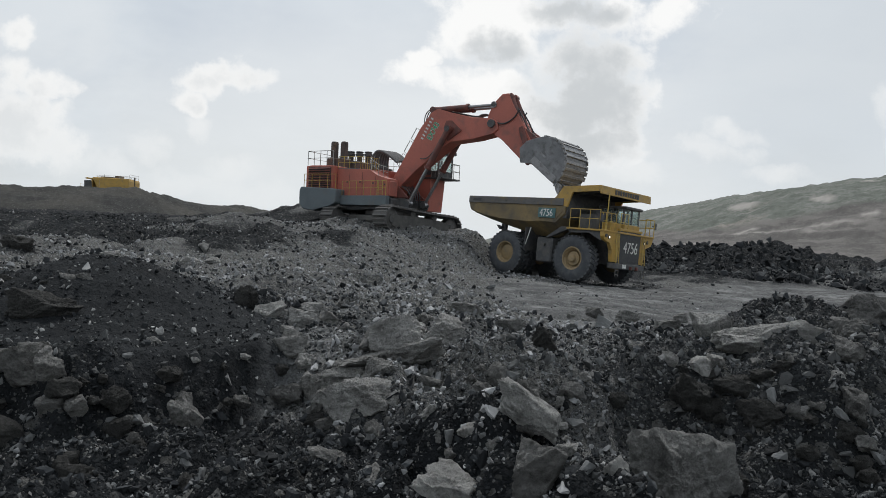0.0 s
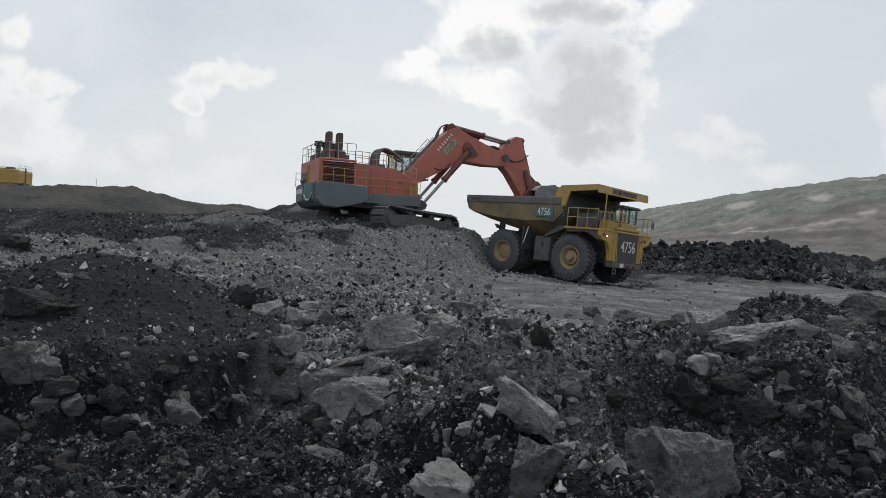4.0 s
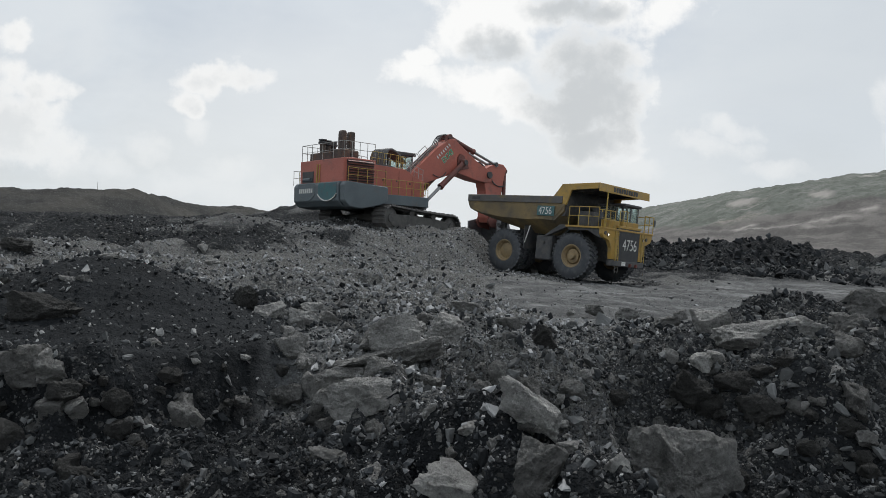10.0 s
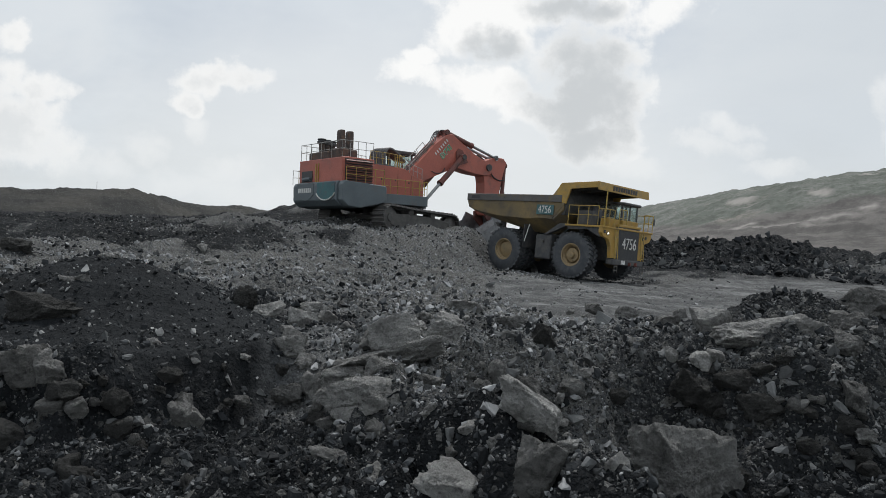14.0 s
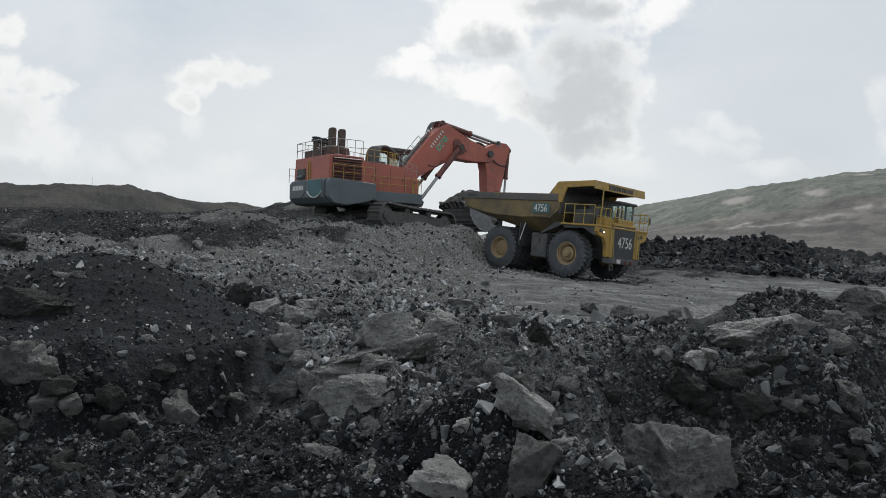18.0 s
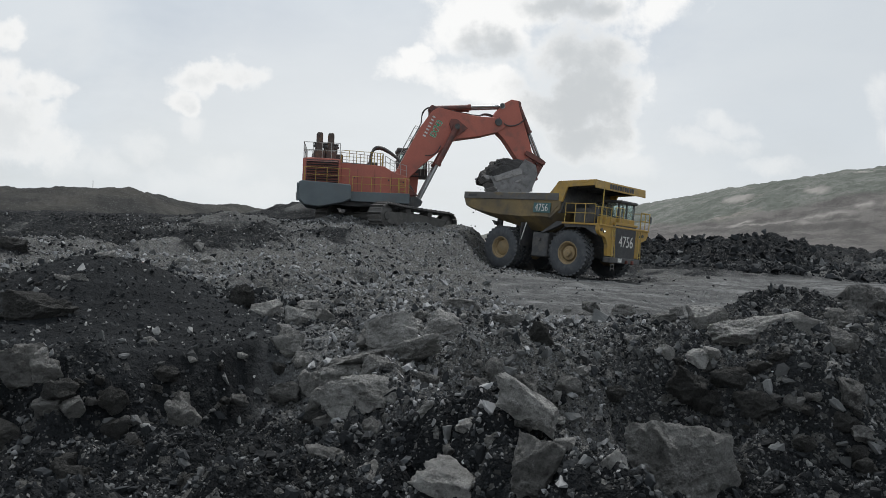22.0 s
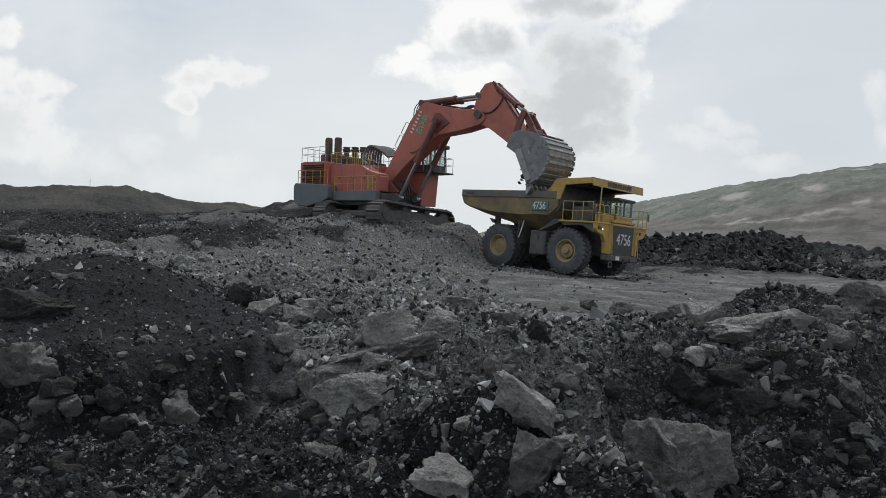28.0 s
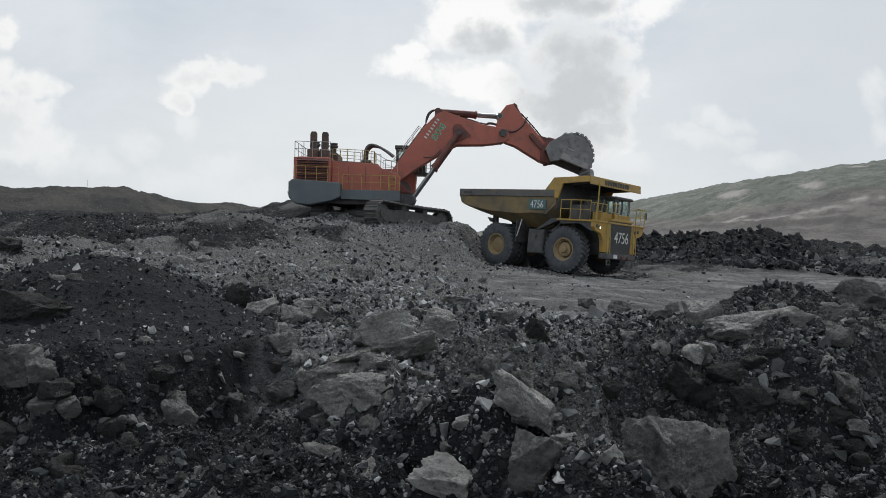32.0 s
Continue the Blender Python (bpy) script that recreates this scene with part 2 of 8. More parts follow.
M["grey_blue"] = surface("blue_grey_paint", (0.135, 0.165, 0.180), (0.105, 0.130, 0.145), 0.6, scale=0.8, fine=18, dirt=(0.13, 0.125, 0.12), dirt_at=(0.55, 0.75))
M["teal"] = surface("faded_teal_marking", (0.055, 0.17, 0.18), (0.05, 0.13, 0.15), 0.6, scale=1.5, dirt=(0.09, 0.11, 0.12))
M["green"] = surface("green_marking", (0.05, 0.42, 0.22), (0.04, 0.34, 0.18), 0.6, scale=5)
# track steel, bucket, mud, hose and soot tones also raised for haze
M["steel"] = surface("worn_track_steel", (0.15, 0.148, 0.145), (0.09, 0.088, 0.085), 0.6, 0.4, scale=2, dirt=(0.16, 0.15, 0.14))
M["bucket"] = surface("scoured_bucket_steel", (0.26, 0.265, 0.275), (0.175, 0.18, 0.19), 0.55, 0.35, scale=1.4, fine=20, dirt=(0.09, 0.088, 0.085), dirt_at=(0.5, 0.7), bump=0.2)
M["bucket_bright"] = surface("polished_wear_steel", (0.34, 0.34, 0.345), (0.24, 0.24, 0.245), 0.45, 0.5, scale=2, dirt=(0.14, 0.14, 0.138))
M["rail_grey"] = surface("galvanised_rail", (0.42, 0.42, 0.40), (0.33, 0.32, 0.30), 0.5, 0.3, scale=3)
M["track_dirt"] = surface("mud_caked_steel", (0.135, 0.132, 0.126), (0.085, 0.084, 0.082), 0.85, scale=1.5, dirt=(0.15, 0.145, 0.135))
M["chrome"] = surface("chrome_rod", (0.36, 0.37, 0.38), (0.28, 0.285, 0.29), 0.35, 0.8, scale=2, bump=0)
M["hose"] = surface("hydraulic_hose", (0.045, 0.046, 0.049), (0.062, 0.063, 0.066), 0.55, scale=5)
M["hose_worn"] = surface("dusty_hose", (0.13, 0.13, 0.13), (0.08, 0.08, 0.085), 0.6, scale=4)
M["soot"] = surface("sooty_exhaust", (0.105, 0.082, 0.073), (0.068, 0.060, 0.057), 0.8, scale=2, dirt=(0.14, 0.09, 0.06))
M["coal"] = surface("coal_overburden", (0.030, 0.030, 0.032), (0.055, 0.054, 0.053), 0.85, scale=1.5, fine=22, dirt=(0.09, 0.087, 0.082), dirt_at=(0.55, 0.72), bump=0.6, dist=0.05)
M["lamp"] = glow("headlamp_glass", (1.0, 0.93, 0.75), 2.0)


def glass_material():
    mt = bpy.data.materials.new("cab_glass")
    mt.use_nodes = True
    b = mt.node_tree.nodes["Principled BSDF"]
    b.inputs["Base Color"].default_value = (0.72, 0.82, 0.80, 1)
    b.inputs["Transmission Weight"].default_value = 0.9
    b.inputs["Roughness"].default_value = 0.06
    b.inputs["IOR"].default_value = 1.3
    return mt


M["glass"] = glass_material()

# ---------------------------------------------------------------- ground
def hash2(i, j, seed):
    n = (i * 374761393 + j * 668265263 + seed * 974634777) & 0xFFFFFFFF
    n = ((n ^ (n >> 13)) * 1274126177) & 0xFFFFFFFF
    return ((n ^ (n >> 16)) & 0xFFFFFF) / float(0xFFFFFF)


def vnoise(x, y, seed=0):
    i, j = np.floor(x).astype(np.int64), np.floor(y).astype(np.int64)
    u, v = x - i, y - j
    u, v = u * u * u * (u * (6 * u - 15) + 10), v * v * v * (v * (6 * v - 15) + 10)
    a, b = hash2(i, j, seed), hash2(i + 1, j, seed)
    c, d = hash2(i, j + 1, seed), hash2(i + 1, j + 1, seed)
    return (a + (b - a) * u + (c - a) * v + (a - b - c + d) * u * v) * 2 - 1


def fbm(x, y, octaves=4, seed=0, gain=0.5):
    t, amp = 0, 1.0
    for k in range(octaves):
        t = t + amp * vnoise(x * 2.03 ** k + 17 * k, y * 2.03 ** k - 9 * k, seed + k)
        amp *= gain
    return t


def step(a, b, t):
    t = np.clip((t - a) / (b - a), 0, 1)
    return t * t * (3 - 2 * t)


def clods(x, y, cell, seed):
    """Packed rounded lumps of about one cell across, 0 in the joints and 1 on top."""
    u, v = x / cell, y / cell
    i, j = np.floor(u).astype(np.int64), np.floor(v).astype(np.int64)
    best = np.full(np.shape(u), 9.0)
    for a in (-1, 0, 1):
        for b in (-1, 0, 1):
            du = i + a + 0.5 + 0.9 * (hash2(i + a, j + b, seed) - 0.5) - u
            dv = j + b + 0.5 + 0.9 * (hash2(i + a, j + b, seed + 7) - 0.5) - v
            best = np.minimum(best, (du * du + dv * dv) / (0.25 + 0.9 * hash2(i + a, j + b, seed + 13)))
    return np.clip(1 - best, 0, 1) ** 0.6


def mound(x, y, cx, cy, rx, ry, h, turn=0.0, power=1.0):
    c, s = math.cos(radians(turn)), math.sin(radians(turn))
    u, v = ((x - cx) * c + (y - cy) * s) / rx, (-(x - cx) * s + (y - cy) * c) / ry
    return h * np.exp(-(u * u + v * v) ** power)


def road_mask(x, y):
    """1 on the graded haul road, 0 on the rubble."""
    edge = 14.6 + 0.9 * np.sin(x * 0.7) + 3.5 * step(7, 1, x)
    near = step(edge, edge + 3.0, y + 0.05 * x)
    wob = fbm(x * 0.25, y * 0.25, 3, 40) * 1.5
    return near * step(0.0, 3.0, x - 0.02 * (y - 20) + wob) * step(2.0, -2.0, y + wob * 0.6 - np.clip(31 + 1.05 * x, 37, 53))


def height(x, y):
    x, y = np.asarray(x, float), np.asarray(y, float)
    d = np.hypot(x, y)
    # base: rubble apron sloping gently down to the truck's stand
    r = step(-0.5, 3.5, x)
    z = 0.42 - 0.42 * (step(14, 40, y) * (1 - r) + step(11.6, 18, y) * r)
    z = z - 0.50 * step(3, 13, x) * step(12.5, 20, y) - 0.22 * r * step(12, 18, y) * step(38, 28, y)
    # long slope up to the left, and the shovel's bench
    left = (0.12 + 2.88 * step(13, 58, y)) * step(-1.5, -9, x - 0.10 * (y - 14)) * step(10, 20, y)
    left = left + mound(x, y, -11.2, 41, 2.2, 2.6, 0.75)
    bench = 2.25 * step(36, 46.5, y + 0.10 * x) * step(4.8 - 1.5 * step(53, 47, y), 2.4 - 1.5 * step(53, 47, y), x) * step(-19, -9, x)
    z = z + np.maximum(left, bench) + mound(x, y, 1.6, 54.2, 1.9, 2.6, 0.45)
    # black dump heaps behind the truck
    z = z + 0.95 * step(49, 60, y) * step(6, 10, x) * step(80, 74, y)
    z = z + mound(x, y, 14, 66, 5, 4, 0.9) + mound(x, y, 22, 67, 5, 4, 1.0) + mound(x, y, 30, 67.5, 4.5, 4, 1.6)
    z = z + mound(x, y, 37, 68, 5, 4, 0.55) + mound(x, y, 45, 69, 7, 5, 0.35) + 0.5 * step(58, 64, y) * step(6, 10, x) * step(74, 69, y)
    # foreground: dark cone, right hand mounds, low centre ridge
    z = z + mound(x, y, -4.75, 10.4, 1.75, 1.9, 0.95)
    z = z + mound(x, y, 4.75, 10.5, 1.0, 0.9, 0.60) + mound(x, y, 6.4, 10.8, 0.9, 0.9, 0.46) + mound(x, y, 6.0, 9.6, 3.2, 1.3, 0.14)
    z = z - 0.10 * step(-3.2, -1.6, x) * step(8.5, 9.5, y) * step(16, 12, y)
    # a broken edge, its face towards the viewer, and the low floor before it
    crest = 8.9 - 1.3 * step(-1.5, -4.2, x) - 0.5 * step(2.0, 4.0, x) + 0.45 * fbm(x * 0.7, y * 0.15, 3, 15)
    spur = np.exp(-((x + 1.0 - 0.45 * (9.0 - y)) / 0.75) ** 2) * step(10.5, 8.5, y)
    hollow = mound(x, y, 2.2, 8.3, 0.9, 0.9, 0.25) + mound(x, y, -0.2, 6.6, 0.5, 0.4, 0.3)
    z = z - (0.85 + 0.25 * step(2.0, 4.0, x)) * step(crest, crest - 0.95, y) * (1 - 0.62 * spur) + 0.12 * spur - hollow
    z = z - 0.4 * step(5.2, 3.0, y)
    bench = np.exp(-(((x + 3.8) / 4.6) ** 2 + ((y - 52.3) / 4.6) ** 2) ** 3)
    z = z * (1 - bench) + 2.28 * bench
    z = z + mound(x, y, -11, 60, 6, 2.2, 1.2) + mound(x, y, -5, 60.5, 3.5, 2, 1.2) + mound(x, y, -10.2, 57.2, 3.2, 2.2, 0.95) + mound(x, y, -1.2, 48.6, 1.6, 0.9, 0.5) + mound(x, y, -6.6, 49.4, 1.6, 0.9, 0.75) + mound(x, y, -4.6, 48.7, 1.4, 0.8, 0.4) + mound(x, y, 1.0, 51.5, 1.3, 1.6, 0.5)
    z = z + 0.7 * np.abs(fbm(x * 0.55, y * 0.55, 3, 51)) * step(59, 64, y) * step(76, 70, y) * step(4, 10, x)
    # the pit's far side
    far = step(85, 130, d)
    hills = 6.0 * step(92, 128, y - 0.10 * x) * step(-36, -52, x - 0.05 * (y - 128)) - 0.5 * step(-40, -60, x) * step(90, 128, y)
    hills = hills - 1.7 * np.exp(-((x + 67.5) / 2.4) ** 2) * step(100, 125, y)
    right = step(230, 600, y + 0.1 * x) * (step(30, 390, x) * 78 + 3 * np.sin(x * 0.035 + y * 0.01) * step(60, 200, x))
    z = z + np.where(x < 0, hills, 0) + right - 3.0 * step(76, 110, d) * step(-10, 20, x)
    # roughness
    m = road_mask(x, y)
    smooth = 1 - 0.85 * np.clip(mound(x, y, -3.75, 9.3, 2.3, 2.0, 1.6, -22, 1.9), 0, 1)
    rough = ((0.22 - 0.10 * step(8, 11, y) * step(24, 18, y)) * fbm(x * 0.55, y * 0.55, 3, 3) + (0.07 + 0.12 * step(10, 8.5, y)) * fbm(x * 1.7, y * 1.7, 3, 9)) * smooth
    fine = (0.06 * np.abs(fbm(x * 4.2, y * 4.2, 3, 21)) + 0.02 * np.abs(fbm(x * 11, y * 11, 2, 26))) * smooth + 0.008 * fbm(x * 24, y * 24, 2, 31)
    fine = fine + smooth * step(34, 14, d) * (0.075 * (clods(x, y, 0.23, 301) - 0.7) + 0.11 * (clods(x + 3, y, 0.52, 302) - 0.9) * step(40, 20, d)) + smooth * step(15, 9, d) * 0.035 * (clods(x, y, 0.11, 303) - 0.6)
    lumpy = 0.20 * (clods(x + 0.3 * fbm(x, y, 2, 8), y, 0.85, 411) - 0.6) + 0.12 * (clods(x, y + 0.2 * fbm(x * 2, y * 2, 2, 5), 0.40, 412) - 0.6)
    z = z + lumpy * smooth * step(10.2, 9.0, y) * step(2.5, 5, d)
    z = z + 0.26 * (clods(x + 0.6 * fbm(x * 0.5, y * 0.5, 2, 6), y, 1.9, 413) - 0.6) * (1 - m) * step(13, 16, y) * step(46, 42, y) * step(4, 1, x)
    z = z + (1 - 0.88 * m) * rough * step(1.5, 5, d) * (1 - 0.5 * step(30, 50, y) * step(60, 50, y)) + (1 - 0.93 * m) * fine * step(75, 40, d)
    z = z + (1 - m) * 0.30 * (np.abs(fbm(x * 0.30, y * 0.42, 3, 140)) - 0.35) * step(18, 25, y) * step(49, 44, y) * step(5, 1, x)
    z = z + m * (0.13 * fbm(x * 0.22 + y * 0.1, y * 0.9 - x * 0.12, 3, 60) + 0.07 * fbm(x * 0.9, y * 3.0 - x * 0.4, 3, 62) + 0.018 * fbm(x * 6, y * 9, 2, 63))
    z = z + far * (1.2 * fbm(x * 0.05, y * 0.05, 4, 70)) * step(-200, 200, x) + far * (0.18 + 0.32 * step(-10, 20, x)) * fbm(x * 0.15, y * 0.15, 3, 80) + 0.8 * np.abs(fbm(x * 0.14, y * 0.10, 3, 82)) * step(200, 300, d) * step(20, 80, x)
    # the bench road behind the left crest
    lane = step(132, 138, y) * step(174, 166, y) * step(-44, -52, x)
    return z * (1 - lane) + (7.4 + 0.054 * np.clip(-68 - x, 0, 14)) * lane


def ground_material():
    mt = bpy.data.materials.new("mine_ground")
    mt.use_nodes = True
    nt = mt.node_tree
    bsdf = nt.nodes["Principled BSDF"]
    L = nt.links.new
    geo = node(nt, "ShaderNodeNewGeometry")
    att = node(nt, "ShaderNodeAttribute")
    att.attribute_name = "cover"
    sep = node(nt, "ShaderNodeSeparateColor")
    L(att.outputs["Color"], sep.inputs[0])

    def tex(s, d, r=0.6):
        n = node(nt, "ShaderNodeTexNoise")
        n.inputs["Scale"].default_value, n.inputs["Detail"].default_value, n.inputs["Roughness"].default_value = s, d, r
        L(geo.outputs["Position"], n.inputs["Vector"])
        return n.outputs["Fac"]

    def rng(f, p0, p1, c0=0.0, c1=1.0):
        r = node(nt, "ShaderNodeMapRange")
        r.inputs[1].default_value, r.inputs[2].default_value, r.inputs[3].default_value, r.inputs[4].default_value = p0, p1, c0, c1
        L(f, r.inputs[0])
        return r.outputs[0]

    def mix(f, x, y):
        n = node(nt, "ShaderNodeMix", data_type="RGBA")
        for s, val in ((0, f), (6, x), (7, y)):
            if isinstance(val, (int, float)):
                n.inputs[s].default_value = val
            elif isinstance(val, tuple):
                n.inputs[s].default_value = (*val, 1)
            else:
                L(val, n.inputs[s])
        return n.outputs[2]
    coal = mix(rng(tex(0.6, 5), 0.4, 0.62), (0.0105, 0.0120, 0.0136), (0.0195, 0.0220, 0.0245))
    coal = mix(rng(tex(9, 5, 0.7), 0.5, 0.7, 0, 0.5), coal, (0.0335, 0.036, 0.0385))
    grey = mix(rng(tex(1.1, 6), 0.35, 0.65), (0.195, 0.203, 0.209), (0.33, 0.340, 0.346))
    grey = mix(rng(tex(14, 4, 0.7), 0.45, 0.65, 0, 0.75), grey, (0.035, 0.0365, 0.038))
    road = mix(rng(tex(0.35, 6), 0.36, 0.62), (0.085, 0.0875, 0.089), (0.20, 0.204, 0.204))
    road = mix(rng(tex(1.6, 7, 0.72), 0.46, 0.62, 0, 0.75), road, (0.055, 0.0565, 0.0575))
    lie = node(nt, "ShaderNodeMapping")
    lie.inputs["Scale"].default_value, lie.inputs["Rotation"].default_value = (0.22, 1.3, 1.0), (0, 0, -0.12)
    L(geo.outputs["Position"], lie.inputs[0])
    rut = node(nt, "ShaderNodeTexNoise")
    rut.inputs["Scale"].default_value, rut.inputs["Detail"].default_value, rut.inputs["Roughness"].default_value = 0.9, 7, 0.68
    L(lie.outputs[0], rut.inputs["Vector"])
    road = mix(rng(rut.outputs["Fac"], 0.43, 0.56, 0, 0.8), road, (0.048, 0.0495, 0.050))
    road = mix(rng(tex(24, 4, 0.75), 0.5, 0.66, 0, 0.6), road, (0.24, 0.243, 0.242))
    # hillside greens kept pale and grey: distance haze is mixed into the base colour
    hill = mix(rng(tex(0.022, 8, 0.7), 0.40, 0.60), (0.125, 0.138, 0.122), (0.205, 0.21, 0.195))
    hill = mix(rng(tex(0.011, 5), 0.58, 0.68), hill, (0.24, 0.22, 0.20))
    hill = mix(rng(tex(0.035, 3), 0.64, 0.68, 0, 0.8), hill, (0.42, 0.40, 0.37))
    col = mix(sep.outputs[1], coal, grey)
    col = mix(sep.outputs[0], col, road)
    up = node(nt, "ShaderNodeSeparateXYZ")
    L(geo.outputs["Position"], up.inputs[0])
    bench = node(nt, "ShaderNodeMath", operation="SINE")
    swing = node(nt, "ShaderNodeMath", operation="MULTIPLY_ADD")
    L(up.outputs[2], swing.inputs[0])
    swing.inputs[1].default_value = 0.42
    wave = node(nt, "ShaderNodeMath", operation="MULTIPLY")
    L(tex(0.006, 3), wave.inputs[0])
    wave.inputs[1].default_value = 40.0
    L(wave.outputs[0], swing.inputs[2])
    L(swing.outputs[0], bench.inputs[0])
    hill = mix(rng(bench.outputs[0], 0.8, 1.0, 0, 0.16), hill, (0.28, 0.27, 0.25))
    hill = mix(rng(bench.outputs[0], -0.6, -1.0, 0, 0.22), hill, (0.075, 0.085, 0.07))
    hill = mix(rng(tex(0.16, 7, 0.75), 0.46, 0.62, 0, 0.65), hill, (0.080, 0.090, 0.076))
    hill = mix(rng(up.outputs[2], 20.0, 6.0, 0, 0.75), hill, mix(rng(tex(0.03, 6), 0.4, 0.6), (0.115, 0.082, 0.072), (0.15, 0.138, 0.128)))
    scar = node(nt, "ShaderNodeAttribute")
    scar.attribute_name = "bare"
    cuts = node(nt, "ShaderNodeSeparateColor")
    L(scar.outputs["Color"], cuts.inputs[0])
    # scrub and worked bench greyed for the same haze
    hill = mix(rng(tex(0.07, 8, 0.72), 0.47, 0.58, 0, 0.7), hill, (0.088, 0.100, 0.084))
    hill = mix(cuts.outputs[1], hill, mix(rng(tex(0.05, 7, 0.7), 0.42, 0.58), (0.098, 0.094, 0.090), (0.158, 0.149, 0.142)))
    hill = mix(cuts.outputs[0], hill, (0.31, 0.295, 0.275))
    col = mix(cuts.outputs[2], col, mix(rng(tex(0.10, 7, 0.65), 0.40, 0.60), (0.036, 0.037, 0.036), (0.066, 0.064, 0.058)))
    # single stones and clods, each of its own grey
    def stones(scale, amount):
        v = node(nt, "ShaderNodeTexVoronoi")
        v.inputs["Scale"].default_value = scale
        L(geo.outputs["Position"], v.inputs["Vector"])
        pick = node(nt, "ShaderNodeSeparateColor")
        L(v.outputs["Color"], pick.inputs[0])
        return v.outputs["Distance"], pick.outputs[0], pick.outputs[1]

    def math_(op, x, y):
        n = node(nt, "ShaderNodeMath", operation=op)
        for i, val in enumerate((x, y)):
            if isinstance(val, (int, float)):
                n.inputs[i].default_value = val
            else:
                L(val, n.inputs[i])
        return n.outputs[0]
    relief = None
    bare = math_("SUBTRACT", 1.0, sep.outputs[0])
    for scale, weight in ((9.0, 1.0), (23.0, 0.5), (52.0, 0.25)):
        dist, lot, tone = stones(scale, weight)
        share = math_("ADD", math_("MULTIPLY", sep.outputs[1], 0.62), math_("MULTIPLY", tex(0.9, 3), 0.05))
        chosen = math_("MULTIPLY", rng(math_("SUBTRACT", math_("ADD", share, 0.02), lot), 0.0, 0.02), math_("MULTIPLY", bare, 0.85))
        chosen = math_("MULTIPLY", chosen, math_("SUBTRACT", 1.0, att.outputs["Alpha"]))
        col = mix(chosen, col, mix(tone, (0.04, 0.0402, 0.039), (0.20, 0.20, 0.192)))
        lump = math_("MULTIPLY", math_("SUBTRACT", 1.0, dist), weight)
        relief = lump if relief is None else math_("ADD", relief, lump)
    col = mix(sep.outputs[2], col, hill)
    L(col, bsdf.inputs["Base Color"])
    bsdf.inputs["Roughness"].default_value = 0.95
    bsdf.inputs["Specular IOR Level"].default_value = 0.12
    relief = math_("MULTIPLY", relief, rng(sep.outputs[0], 0.0, 1.0, 1.0, 0.12))
    relief = math_("MULTIPLY", relief, rng(att.outputs["Alpha"], 0.0, 1.0, 1.0, 0.3))
    b0 = node(nt, "ShaderNodeBump")
    b0.inputs["Strength"].default_value, b0.inputs["Distance"].default_value = 1.0, 0.07
    L(relief, b0.inputs["Height"])
    bp = node(nt, "ShaderNodeBump")
    bp.inputs["Strength"].default_value, bp.inputs["Distance"].default_value = 0.7, 0.06
    L(tex(16, 5, 0.7), bp.inputs["Height"])
    L(b0.outputs[0], bp.inputs["Normal"])
    L(bp.outputs[0], bsdf.inputs["Normal"])
    return mt


def cone_mask(x, y):
    """The smooth dark spoil cone."""
    return np.clip(mound(x, y, -3.75, 9.3, 2.3, 2.0, 1.6, -22, 1.9), 0, 1)


def pale_mask(x, y):
    """Where the broken grey mudstone covers the black coal spoil."""
    n = fbm(x * 0.35, y * 0.35, 4, 90)
    p = 0.42 * step(10.5, 15, y) + 0.30 * step(-2.6, -1.6, x) * step(0.8, -0.2, x) * step(9, 10.5, y) + 0.42 * step(12, 17, y) * step(-19, -9, x + 0.1 * y - 2) + 0.25 * step(-2.5, -1.2, x) * step(2.6, 1.2, x) * step(5, 8, y)
    p = p - mound(x, y, 0.5, 45, 4.5, 7, 0.10) + mound(x, y, -4, 46, 5, 3, 0.35) - 0.75 * step(3.5, 6, x) * step(37, 41, y) + mound(x, y, -11.3, 41, 2.6, 3.0, 0.4) - mound(x, y, -4.3, 9.6, 3.0, 2.6, 0.9) - 2.2 * step(58, 61, y) * step(84, 78, y) * step(2, 6, x) * (1 - 0.85 * step(28, 36, x))
    p = p - 0.1 * step(85, 100, y) * step(0, -20, x)
    p = p + 0.55 * step(-2.8, -1.8, x) * step(1.8, 0.8, x) * step(7.0, 8.3, y) * step(13, 11, y) - 0.25 * step(8.6, 7.4, y) * step(-0.6, -1.6, x)
    return np.clip(p + (0.40 - 0.22 * step(11, 8, y) + 0.35 * step(15, 22, y)) * n - 0.25 * step(24, 32, y) * step(-2, -6, x) - 0.55 * step(32, 42, y) * step(-8, -12, x) - 0.45 * step(27, 33, y) * step(-6, -10, x), 0, 1)


def bare_mask(x, y):
    """Pale bare patches and the haul road on the far hillside."""
    n = 0.5 * fbm(x * 0.06, y * 0.03, 3, 95)
    p = 0 * x
    for cx, cy, rx, ry in ((219, 552, 11, 26), (196, 560, 7, 14), (248, 486, 10, 16), (300, 520, 9, 14), (208, 420, 7, 6), (186, 458, 10, 8), (246, 428, 8, 8), (258, 424, 5, 5), (140, 430, 10, 7)):
        p = np.maximum(p, mound(x, y, cx, cy, rx, ry, 1.5) + n)
    lane = np.exp(-((y - (452 - 0.9 * (x - 190) + 9 * np.sin(x * 0.06))) / 5.0) ** 2) * step(172, 188, x) * step(246, 226, x)
    return np.clip(np.maximum((p - 0.95) * 1.8, lane * 0.8), 0, 1) * step(250, 300, y)


def cut_mask(x, y):
    """The brown worked bench below the scrub."""
    edge = 520 - 0.95 * (x - 180) + 26 * fbm(x * 0.02, y * 0.01, 3, 97)
    return step(edge + 14, edge - 10, y) * step(200, 240, y)


